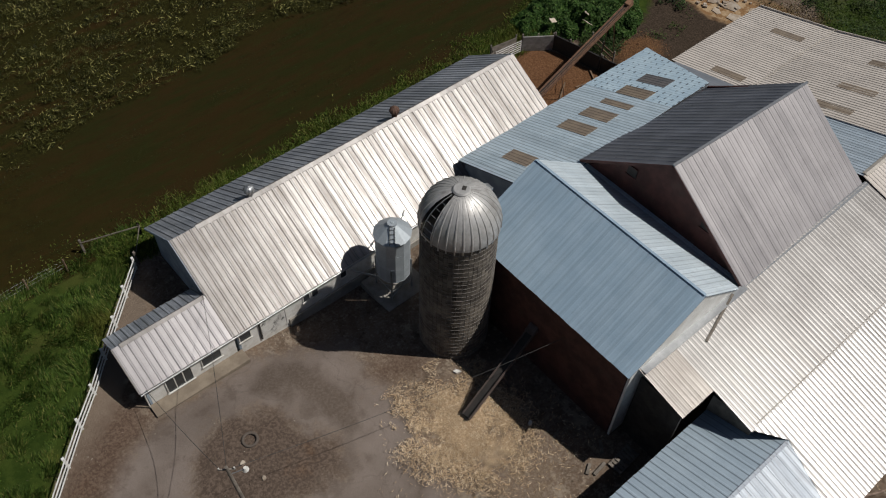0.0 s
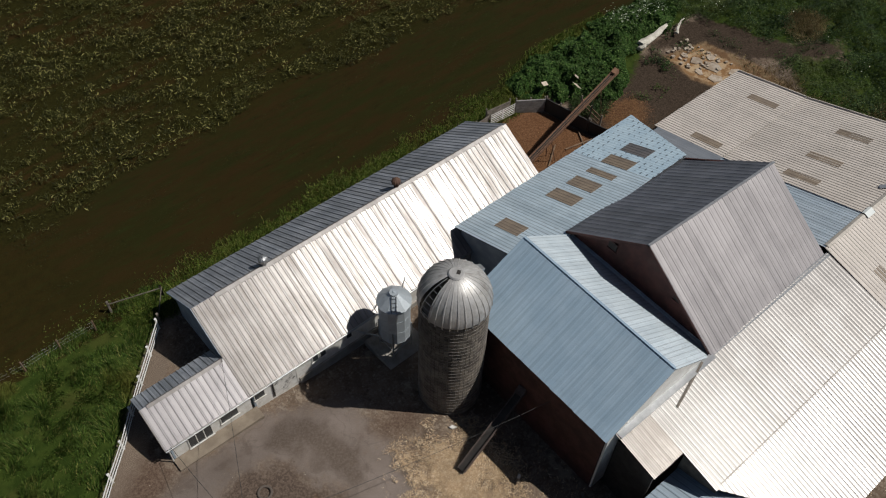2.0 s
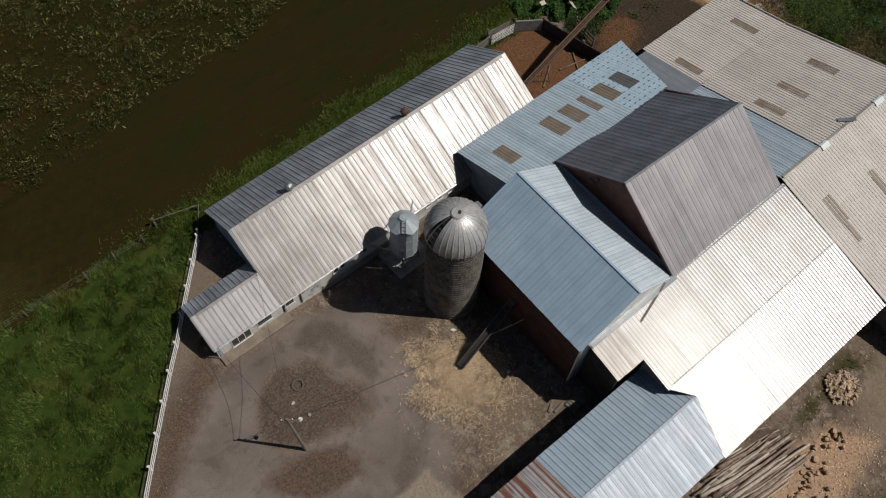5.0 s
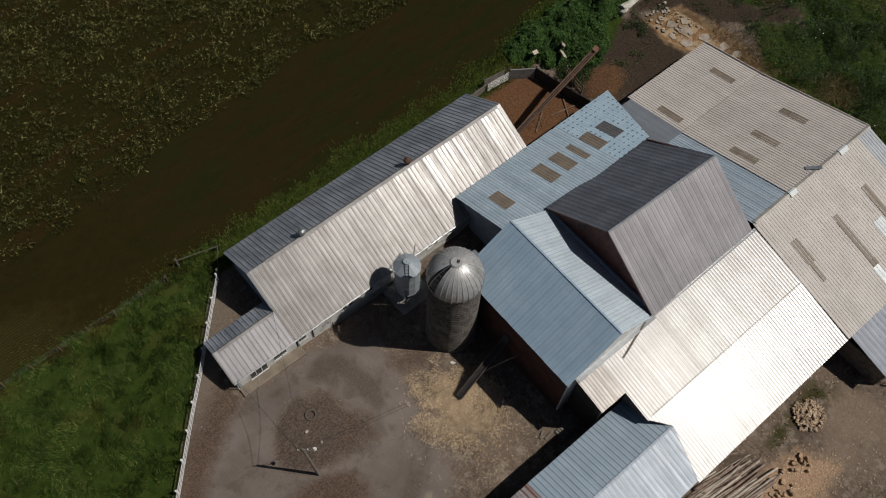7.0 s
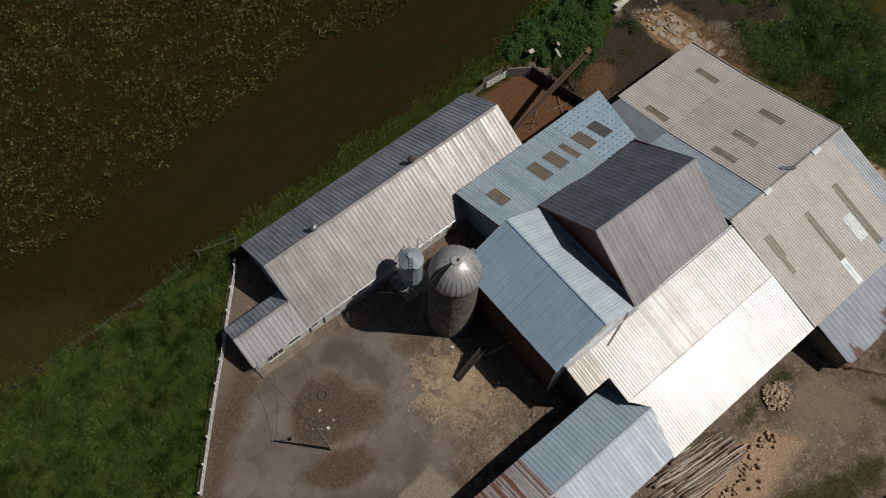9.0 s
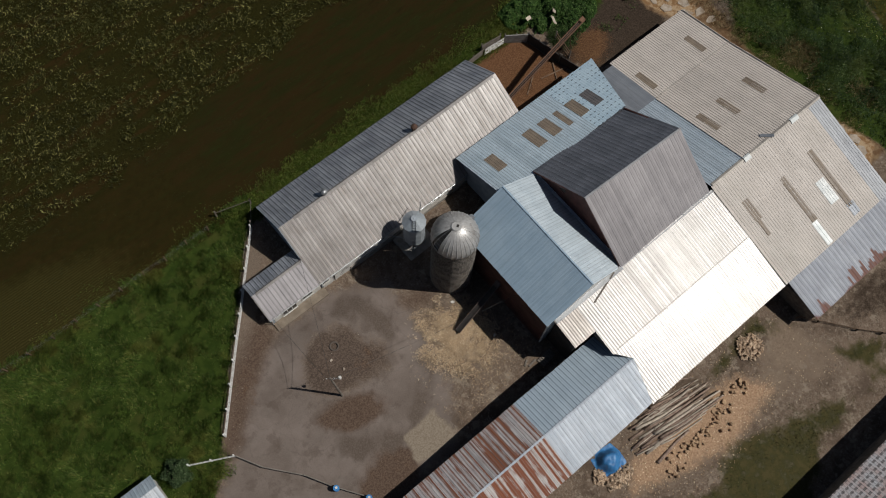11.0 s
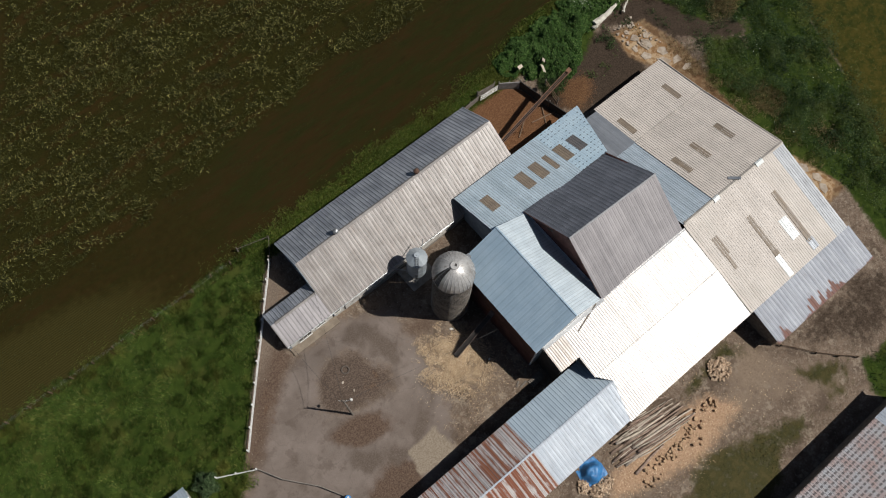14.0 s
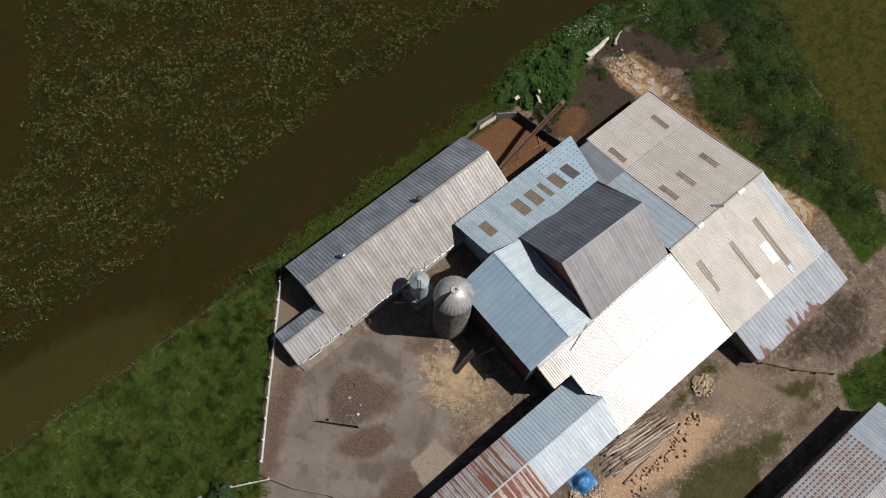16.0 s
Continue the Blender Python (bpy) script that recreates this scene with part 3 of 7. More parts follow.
def cover(x, y):
    """What lies on the ground where, as masks from 0 to 1."""
    w = 0.7 * wobble(x, y, 3, 6.0)
    edge = 41.9 + 0.018 * np.clip(x, 0, 80) + 0.5 * w
    field = smooth(y - edge, -1.5, 0.3)
    near = 53.1 + 0.11 * np.clip(x + 5, 0, 32) - 0.05 * np.clip(x - 27, 0, 60) + 1.2 * wobble(x, y, 31, 4.0)
    left = np.where(y > 74, -8 + 0.62 * (y - 75), -60.0) + 2.0 * wobble(x, y, 33, 5.0)
    crop = smooth(y - near, -0.5, 1.0) * smooth(x - left, -0.5, 1.5)
    headland = field * smooth(62 - y + 3 * w, 0, 9) * smooth(x, -6, 20)
    stub = field * smooth(47.5 + 0.13 * np.clip(-x, 0, 40) - y + w, -3.5, 3.0) * smooth(-x, -6, 16)
    yard_w = 22.6 + (x + 6.8) * 1.165
    lawn = smooth(y - yard_w, 0.0, 1.2) * smooth(edge - y, -1.0, 0.4) * smooth(10 - x, 0, 1)
    lawn = np.maximum(lawn, smooth(-x - 8.2 + 0.4 * w, -0.8, 1.2) * smooth(edge - y, -1.0, 0.4) * smooth(y - 19.5, -1, 1.2))
    verge = smooth(y - 39.6, -0.4, 0.8) * smooth(edge + 0.3 - y + 0.8 * wobble(x, y, 89, 0.8), -1.3, 1.0) * smooth(x, 6, 9)
    verge = np.maximum(verge, inside(x, y, ((44, 41.5), (47.5, 40.4), (56, 36.5), (61, 39), (64, 42), (70, 40), (72, 30), (66.5, 24), (66, 12), (69, 3), (67, -6), (73, -6), (78, 2), (84, 21), (92, 34), (100, 60), (70, 50), (47, 44))))
    pasture = smooth(x - (76.4 + np.where(y > 2, (y - 2) * 0.39, (y - 2) * -0.25)) + w, -0.8, 0.8) * smooth(edge + 6 - y, -1, 1)
    rag = 1.1 * wobble(x, y, 90, 1.6)
    south = inside(x + rag, y - rag, ((24, -11.5), (31.2, -9.8), (35.0, -10.4), (40.7, -12), (44.2, -14), (41, -15.6), (37.6, -15), (34, -17), (20, -22), (14, -14)), 1.0)
    bank = inside(x + 0.5 * rag, y + 0.5 * rag, ((53.2, -13.4), (55.7, -13.9), (59.9, -15.0), (66, -14.4), (80, -10), (90, -24), (60, -30), (51, -17)), 0.7)
    grass = np.clip(np.maximum(lawn, verge), 0, 1)
    asphalt = inside(x, y, ((3, 28), (10, 28.4), (15, 25.5), (15, 20), (13.5, 13), (10, 8), (5, 7.6), (-20, -2), (-24, 10), (-8, 20), (-4.5, 23.5), (0.5, 27)), 1.6)
    mound = 0.85 * inside(x + 0.7 * rag, y + 0.7 * rag, ((2.0, 21.6), (3.6, 24.2), (6.0, 25.4), (9.2, 24.0), (11.0, 20.8), (10.4, 18.6), (8.0, 17.7), (4.3, 18.0), (1.7, 19.8)), 1.6) + 0.4 * blob(x, y + 0.4 * rag, 4.9, 21.8, 1.8, 2.4, -0.3, 0.8)
    asphalt *= 1 - 0.9 * np.clip(mound, 0, 1)
    rub = 0.9 * wobble(x, y, 96, 1.3)
    straw = 0.62 * blob(x + rub, y - rub, 16.8, 16.6, 2.3, 2.8, 0.4, 0.9) + 0.3 * blob(x - rub, y + rub, 17.2, 12.2, 3.4, 2.8, 0.0, 1.0)
    pad = inside(x + 0.35 * rub, y + 0.35 * rub, ((10.3, 12.0), (6.2, 11.7), (5.6, 8.6), (10.6, 8.2)), 0.4)
    sand = inside(x, y, ((22, -4.2), (29, -4.2), (36, -4.6), (38.5, -8), (31, -9.6), (24, -7.6), (20, -6.5)), 1.4)
    chips = inside(x, y, ((38.1, 40.3), (44.2, 40.2), (46.4, 38.2), (47.6, 31), (37.9, 31)), 0.3)
    rust = blob(x + 0.6 * rub, y + 0.6 * rub, 51.6, 33.2, 2.7, 2.0, 0.2, 1.0) + 0.4 * blob(x + rub, y, 8.6, 20.2, 1.5, 1.0, 0.5, 0.9) + 0.3 * blob(x, y, 12.6, 21.6, 1.8, 0.8, -0.7, 0.9) + 0.35 * blob(x + rub, y, -2.6, 25.2, 1.0, 3.0, -0.5, 0.8) + 0.25 * blob(x + rub, y, 3.8, 10.2, 2.2, 1.6, 0.0, 0.8)
    dark = 1.0 * inside(x, y, ((47.5, 34), (50.5, 30.5), (61.5, 29.5), (62.5, 34), (62, 39.2), (68, 39.4), (80, 37), (80, 31), (70, 31), (66, 36.5), (63, 38), (56, 40), (49, 38)), 1.0) + 0.55 * blob(x, y, 62.5, 44, 0.1, 0.1)
    dark += 0.6 * inside(x + rag, y + rag, ((46, -6.3), (62.5, -5.6), (66, -9), (59, -13.8), (54, -12.9), (51, -11)), 2.0)
    bare = inside(x + rag, y + rag, ((66.5, 38), (71, 35), (74.4, 31.8), (77, 26.6), (74.7, 24.8), (71.8, 27), (67.6, 29.5)), 1.2)
    dark += 0.9 * bare
    gravel = smooth(y - yard_w + 2.6, -0.5, 0.8) * smooth(yard_w + 0.3 - y, -0.3, 0.5) * smooth(8.0 - x, 0, 1.5) * smooth(x + 8, 0, 2)
    pale = inside(x, y, ((62, 36.5), (66, 36), (66.5, 30), (64, 27.5), (62.6, 30), (61.5, 33)), 1.0) + inside(x, y, ((62.2, 13), (67.5, 9.5), (68.5, 3.5), (66, 2), (62.4, 8)), 0.8)
    track = inside(x, y, ((21, -8.5), (31, -11), (39, -9.5), (43, -12.5), (49, -14.5), (50.5, -11), (46.5, -6.5), (45.3, -2.2), (38, -5.5), (33, -8.8), (24, -7)), 2.0) * (0.6 + 0.4 * wobble(x, y, 91, 2.5))
    tuft = inside(x + rag, y + rag, ((45.8, -8.6), (49.4, -10), (52, -13.6), (50.6, -15.4), (47.5, -15), (45, -10.8)), 1.2) * np.clip(0.55 + 0.9 * wobble(x, y, 92, 1.2), 0, 1) + inside(x + 0.6 * rag, y, ((33, -2.2), (36.4, -2.0), (44, -1.6), (45.6, -3.2), (44, -5), (40.6, -4.8), (38, -3.6), (35.4, -4.6)), 0.9) * np.clip(0.5 + 0.9 * wobble(x, y, 95, 1.2), 0, 1)
    grass = np.maximum(grass * (1 - 0.9 * bare), bank)
    turf = np.clip(np.maximum(0.8 * south, 0.85 * tuft), 0, 1)
    ring = np.hypot((x - 6.8) * 0.85 + (y - 22) * 0.25, (y - 22) * 0.95 - (x - 6.8) * 0.2)
    mud = inside(x + 0.5 * rag, y, ((2.6, 31), (3.0, 28.3), (0, 26.2), (-3.2, 23.4), (-6.6, 20.5), (-9, 21), (-3, 27.5)), 1.3) + inside(x + rag, y + 0.5 * rag, ((4.6, 12.6), (6.2, 9.6), (5.6, 7.6), (-1, 6), (0.6, 11.2)), 1.4) + 0.8 * blob(x + rag, y, 3.4, 16.4, 2.4, 1.2, -0.5, 0.9)
    mud = mud + 0.75 * blob(x + 0.6 * rag, y, 4.0, 17.0, 3.4, 1.5, -0.5, 0.9) + 0.95 * blob(x + 0.6 * rag, y + 0.4 * rag, 2.6, 9.2, 3.2, 1.5, 0.1, 0.7) + 0.6 * blob(x, y + 0.5 * rag, 5.6, 21.6, 2.0, 1.5, -0.3, 1.0) + 0.7 * blob(x + 0.5 * rag, y, 16.6, 22.0, 2.6, 1.2, -0.3, 0.9)
    arcs = np.clip(np.sin(ring * 1.5 + 2.2 * wobble(x, y, 97, 3.0)) * 0.35 + 0.6 * wobble(x, y, 98, 1.2), 0, 1) * asphalt * smooth(15 - ring, 0, 5)
    clay = inside(x, y, ((62, 37.5), (67, 36), (68, 30), (67, 24), (66, 13), (68.5, 9), (69, 2), (63, 2), (62.2, 20), (62.2, 30), (61, 33)), 0.8)
    return dict(turf=turf, mud=np.clip(mud, 0, 1), arcs=arcs, crop=crop, headland=headland, track=np.clip(track, 0, 1), clay=clay, field=field, stub=stub, grass=grass, pasture=np.clip(pasture, 0, 1), asphalt=asphalt, straw=np.clip(straw, 0, 1), pad=pad, sand=sand, chips=chips, rust=np.clip(rust, 0, 1), dark=np.clip(dark, 0, 1), gravel=gravel, mound=np.clip(mound, 0, 1), pale=np.clip(pale, 0, 1))


ZZ = ground_z(XX, YY) + 0.05 * wobble(XX, YY, 8, 5.0)
COVER = cover(XX, YY)
ZZ = ZZ + 0.35 * COVER["rust"] * smooth(XX, 40, 46) - 0.04 * COVER["asphalt"] + 0.10 * COVER["mound"] + 0.12 * COVER["straw"] * (XX < 30) + 0.015 * COVER["field"] * np.sin(YY * 9.0)
nx, ny = len(GX), len(GY)
ids = np.arange(nx * ny).reshape(ny, nx)
quads = np.stack((ids[:-1, :-1], ids[:-1, 1:], ids[1:, 1:], ids[1:, :-1]), -1).reshape(-1, 4)
gm = bpy.data.meshes.new("ground")
gm.from_pydata(np.stack((XX, YY, ZZ), -1).reshape(-1, 3).tolist(), [], quads.tolist())
for key, val in COVER.items():
    gm.attributes.new(key, "FLOAT", "POINT").data.foreach_set("value", val.astype(np.float32).ravel())
gm.shade_smooth()

M_GROUND, nt, gb = shader("ground_cover")
gv = place_coords(nt)
big, mid_n, fine_n, tiny = cloud(nt, gv, 0.25, 5.0), cloud(nt, gv, 1.3, 6.0, 0.65), cloud(nt, gv, 6.0, 5.0, 0.7), cloud(nt, gv, 28.0, 3.0, 0.7)


def laid(c, key, colour, lo=0.35, hi=0.65, rag=0.5, by=None):
    a = node(nt, "ShaderNodeAttribute", attribute_name=key).outputs["Fac"]
    k = calc(nt, "ADD", a, calc(nt, "MULTIPLY", calc(nt, "SUBTRACT", by or mid_n, 0.5), rag))
    return mix(nt, span(nt, k, lo, hi), c, colour)


earth = mix(nt, span(nt, mid_n, 0.35, 0.65), (0.16, 0.115, 0.084), (0.112, 0.08, 0.058))
earth = mix(nt, span(nt, fine_n, 0.42, 0.68), earth, (0.20, 0.162, 0.128))
earth = mix(nt, span(nt, cloud(nt, gv, 0.33, 6.0, 0.7), 0.5, 0.63, 0, 0.75), earth, (0.080, 0.058, 0.043))
earth = mix(nt, span(nt, cloud(nt, gv, 0.7, 6.0, 0.75), 0.55, 0.62, 0, 0.75), earth, (0.26, 0.213, 0.165))
earth = mix(nt, span(nt, cloud(nt, gv, 2.4, 5.0, 0.7), 0.57, 0.64, 0, 0.6), earth, (0.29, 0.24, 0.19))
earth = mix(nt, span(nt, cloud(nt, gv, 1.8, 5.0, 0.7), 0.58, 0.66, 0, 0.6), earth, (0.062, 0.043, 0.032))
tar = mix(nt, span(nt, big, 0.35, 0.65), (0.166, 0.135, 0.116), (0.203, 0.167, 0.146))
tar = mix(nt, span(nt, fine_n, 0.5, 0.75, 0, 0.35), tar, (0.12, 0.098, 0.084))
smear_v = node(nt, "ShaderNodeVectorMath", {0: gv, 1: (0.16, 0.85, 0.3)}, operation="MULTIPLY").outputs[0]
smear, smear_fine = cloud(nt, smear_v, 0.75, 6.0, 0.68), cloud(nt, node(nt, "ShaderNodeVectorMath", {0: gv, 1: (0.35, 2.4, 0.6)}, operation="MULTIPLY").outputs[0], 1.6, 5.0, 0.7)
soil = mix(nt, span(nt, mid_n, 0.35, 0.65), (0.0190, 0.0145, 0.0036), (0.0245, 0.0178, 0.0043))
soil = mix(nt, span(nt, smear, 0.46, 0.62, 0, 0.7), soil, (0.0275, 0.0168, 0.0050))
soil = mix(nt, span(nt, smear_fine, 0.48, 0.66, 0, 0.6), soil, (0.0185, 0.0205, 0.0050))
soil = mix(nt, span(nt, big, 0.5, 0.7, 0, 0.35), soil, (0.0155, 0.0165, 0.0035))
rowed = node(nt, "ShaderNodeTexWave", {"Vector": gv, "Scale": 1.15, "Distortion": 2.6, "Detail": 2.0, "Detail Scale": 2.0}, bands_direction="Y").outputs[0]
stubble = mix(nt, span(nt, rowed, 0.35, 0.75, 0, 0.4), (0.028, 0.024, 0.0065), (0.066, 0.054, 0.017))
sward = mix(nt, span(nt, mid_n, 0.35, 0.65), (0.020, 0.036, 0.006), (0.040, 0.060, 0.011))
sward = mix(nt, span(nt, big, 0.5, 0.68, 0, 0.6), sward, (0.060, 0.062, 0.016))
leas = mix(nt, span(nt, mid_n, 0.35, 0.65), (0.056, 0.046, 0.010), (0.033, 0.035, 0.007))
leas = mix(nt, span(nt, cloud(nt, gv, 0.6, 6.0, 0.75), 0.47, 0.60, 0, 0.8), leas, (0.020, 0.027, 0.006))
leas = mix(nt, span(nt, cloud(nt, gv, 2.2, 5.0, 0.75), 0.55, 0.66, 0, 0.6), leas, (0.095, 0.085, 0.026))
crack = node(nt, "ShaderNodeTexVoronoi", {"Vector": node(nt, "ShaderNodeVectorMath", {0: gv, 1: node(nt, "ShaderNodeVectorMath", {0: node(nt, "ShaderNodeTexNoise", {"Vector": gv, "Scale": 0.8, "Detail": 4.0}).outputs[1], 1: (2.2, 2.2, 0.0)}, operation="MULTIPLY").outputs[0]}, operation="ADD").outputs[0], "Scale": 0.23}, feature="DISTANCE_TO_EDGE").outputs[0]
tar = mix(nt, span(nt, crack, 0.010, 0.002, 0, 0.16), tar, (0.045, 0.036, 0.03))
tar = mix(nt, span(nt, cloud(nt, gv, 0.55, 6.0, 0.7), 0.50, 0.68, 0, 0.35), tar, (0.195, 0.167, 0.146))
tar = mix(nt, span(nt, cloud(nt, gv, 0.16, 4.0, 0.6), 0.45, 0.64, 0, 0.4), tar, (0.105, 0.082, 0.067))
tar = mix(nt, span(nt, cloud(nt, gv, 0.42, 6.0, 0.7), 0.52, 0.62, 0, 0.4), tar, (0.088, 0.066, 0.052))
col = laid(earth, "dark", mix(nt, span(nt, fine_n, 0.4, 0.65), (0.034, 0.025, 0.018), (0.068, 0.049, 0.036)), 0.2, 0.75, 0.9)
col = laid(col, "track", mix(nt, span(nt, fine_n, 0.4, 0.65), (0.23, 0.175, 0.128), (0.165, 0.122, 0.09)), 0.3, 0.8, 0.7)
col = laid(col, "clay", mix(nt, span(nt, mid_n, 0.4, 0.62), (0.13, 0.075, 0.04), (0.21, 0.145, 0.085)), 0.35, 0.75, 0.7)
col = laid(col, "gravel", mix(nt, span(nt, tiny, 0.4, 0.65), (0.12, 0.09, 0.068), (0.22, 0.175, 0.138)), 0.3, 0.8, 0.9)
col = laid(col, "asphalt", tar, 0.25, 0.85, 1.1)
col = laid(col, "mud", mix(nt, span(nt, fine_n, 0.38, 0.65), (0.080, 0.053, 0.039), (0.140, 0.098, 0.073)), 0.2, 0.95, 0.8)
col = laid(col, "arcs", mix(nt, span(nt, fine_n, 0.4, 0.65), (0.104, 0.081, 0.066), (0.138, 0.110, 0.091)), 0.1, 0.75, 0.4)
col = laid(col, "mound", mix(nt, span(nt, fine_n, 0.42, 0.62), (0.076, 0.056, 0.044), (0.136, 0.101, 0.080)), 0.3, 0.8, 0.7, cloud(nt, gv, 0.6, 7.0, 0.72))
col = laid(col, "straw", mix(nt, span(nt, tiny, 0.4, 0.62), (0.34, 0.24, 0.145), (0.50, 0.375, 0.24)), 0.2, 0.95, 1.0)
col = laid(col, "pad", mix(nt, span(nt, fine_n, 0.4, 0.65), (0.265, 0.222, 0.172), (0.19, 0.152, 0.115)), 0.25, 0.75, 1.0)
col = laid(col, "sand", mix(nt, span(nt, fine_n, 0.4, 0.65), (0.43, 0.285, 0.185), (0.28, 0.18, 0.112)), 0.25, 0.8, 1.0)
col = laid(col, "chips", mix(nt, span(nt, fine_n, 0.38, 0.65), (0.115, 0.056, 0.028), (0.185, 0.096, 0.050)), 0.4, 0.6, 0.3)
col = laid(col, "rust", mix(nt, span(nt, fine_n, 0.4, 0.6), (0.09, 0.048, 0.026), (0.165, 0.09, 0.044)), 0.25, 0.95, 1.0)
col = laid(col, "pale", mix(nt, span(nt, mid_n, 0.42, 0.58), (0.38, 0.275, 0.17), (0.22, 0.125, 0.06)), 0.4, 0.65, 0.8)
col = laid(col, "grass", sward, 0.25, 0.75, 1.0)
turf_c = mix(nt, span(nt, mid_n, 0.35, 0.65), (0.034, 0.038, 0.012), (0.072, 0.060, 0.026))
col = laid(col, "turf", turf_c, 0.25, 0.85, 1.1)
col = laid(col, "pasture", leas, 0.3, 0.7, 0.6)
col = laid(col, "field", soil, 0.4, 0.6, 0.5)
strip = mix(nt, span(nt, smear, 0.38, 0.60), (0.0168, 0.0172, 0.0041), (0.0245, 0.0152, 0.0046))
strip = mix(nt, span(nt, smear_fine, 0.50, 0.68, 0, 0.65), strip, (0.0175, 0.0240, 0.0055))
strip = mix(nt, span(nt, cloud(nt, smear_v, 2.6, 5.0, 0.7), 0.55, 0.7, 0, 0.5), strip, (0.0115, 0.0095, 0.0028))
col = laid(col, "headland", strip, 0.2, 0.9, 1.0)
under = mix(nt, span(nt, fine_n, 0.4, 0.6), (0.0135, 0.0125, 0.0029), (0.0225, 0.0208, 0.0048))
under = mix(nt, span(nt, smear, 0.49, 0.62, 0, 0.65), under, (0.0320, 0.0172, 0.0056))
col = laid(col, "crop", under, 0.3, 0.8, 0.9)
col = laid(col, "stub", stubble, 0.25, 0.9, 0.7)
k = calc(nt, "ADD", calc(nt, "MULTIPLY", tiny, 0.5), 0.75)
col = mix(nt, 1.0, col, node(nt, "ShaderNodeCombineColor", {0: k, 1: k, 2: k}).outputs[0], "MULTIPLY")
nt.links.new(col, gb.inputs["Base Color"])
gb.inputs["Roughness"].default_value = 0.93
gb.inputs["Specular IOR Level"].default_value = 0.06
bump(nt, gb, calc(nt, "ADD", calc(nt, "MULTIPLY", fine_n, 0.7), calc(nt, "MULTIPLY", tiny, 0.3)), 0.6, 0.06)
gm.materials.append(M_GROUND)
tagged(new("ground", gm), "farmyard ground of asphalt, dirt, grass and tilled soil", "ground", kind="structure")

# ---- long low barn with its lean extension ----
lb = thing("long_barn", (22, 34, 0), "long low barn with silvery ribbed metal roof and white walls", "barn")
LB_R, LB_N, LB_S = (35.05, 4.56), (39.75, 1.45), (28.9, 1.16)
sl = (LB_R[1] - LB_S[1]) / (LB_R[0] - LB_S[0])
roof_n, m_n = roof_slope(lb, (9.2, LB_R[0], LB_R[1]), (1, 0, 0), 28.6, (0, LB_N[0] - LB_R[0], LB_N[1] - LB_R[1]), math.hypot(LB_N[0] - LB_R[0], LB_R[1] - LB_N[1]), M_GALV_DARK, 0.447, 0.03, w0=0.894, rows=((0, 0.52), (0.52, 1)))
roof_s, m_s = roof_slope(lb, (9.2, LB_R[0], LB_R[1]), (1, 0, 0), 28.6, (0, LB_S[0] - LB_R[0], LB_S[1] - LB_R[1]), math.hypot(LB_S[0] - LB_R[0], LB_R[1] - LB_S[1]), M_GALV, 0.447, 0.04, w0=0.894, rows=((0, 0.5), (0.5, 1)), warp=0.008)
EX_R = (31.6, LB_S[1] + sl * (31.6 - LB_S[0]))
roof_slope(lb, (3.1, EX_R[0], EX_R[1]), (1, 0, 0), 6.1, (0, LB_S[0] - EX_R[0], LB_S[1] - EX_R[1]), math.hypot(LB_S[0] - EX_R[0], EX_R[1] - LB_S[1]), M_GALV_TALL, 0.45, 0.03)
roof_slope(lb, (3.1, EX_R[0], EX_R[1]), (1, 0, 0), 6.1, (0, 33.5 - EX_R[0], 1.45 - EX_R[1]), math.hypot(33.5 - EX_R[0], EX_R[1] - 1.45), M_GALV_DARK, 0.45, 0.03)
bm = bmesh.new()
prism(bm, ((34.82, 4.46), (35.05, 4.62), (35.25, 4.49), (35.25, 4.53), (35.05, 4.67), (34.82, 4.50)), "x", 11.0, 37.4)
part("ridge_cap", bm, M_GALV_CAP, lb)
bm = bmesh.new()
prism(bm, ((31.4, EX_R[1] - 0.04), (31.6, EX_R[1] + 0.06), (31.75, EX_R[1] - 0.03), (31.6, EX_R[1] + 0.1)), "x", 3.6, 9.1)
part("ridge_cap", bm, M_GALV_CAP, lb)
gable_walls(lb, "x", 9.5, 37.5, ((29.0, 1.15), (35.05, 4.38), (39.2, 1.65)), -2.2, M_WHITE, end_mat=M_BLUE_PANEL)
gable_walls(lb, "x", 3.4, 9.45, ((29.0, 1.15), (31.6, 2.48), (33.2, 1.4)), -1.6, M_WHITE, end_mat=M_BLUE_PANEL, ends=(True, False))

# ---- tall hay barn ----
hb = thing("hay_barn", (39, 16.7, -0.9), "tall dark red barn with steep weathered metal roof", "barn")
HRW, HRE = Vector((32.7, 16.95, 10.38)), Vector((45.36, 16.6, 9.95))
HU = HRE - HRW
# the north slope gets the copy darkened for its dimmer side
for dy, dz, mat, name in ((-6.75, -4.4, M_GALV_TALL, "roof"), (6.5, -4.65, M_HAY_SHADED, "roof")):
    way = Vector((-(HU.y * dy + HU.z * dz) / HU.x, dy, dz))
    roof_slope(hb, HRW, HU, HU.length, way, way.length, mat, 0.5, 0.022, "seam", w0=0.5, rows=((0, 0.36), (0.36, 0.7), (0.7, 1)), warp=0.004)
for i in range(6):
    p, q = HRW.lerp(HRE, i / 6), HRW.lerp(HRE, (i + 1) / 6 + 0.008)
    part("ridge_cap", bm_beam(p + Vector((0, 0, 0.05 + 0.012 * (i % 2))), q + Vector((0, 0, 0.05 + 0.012 * (i % 2))), 0.17, 0.05), M_GALV_PLAIN, hb)
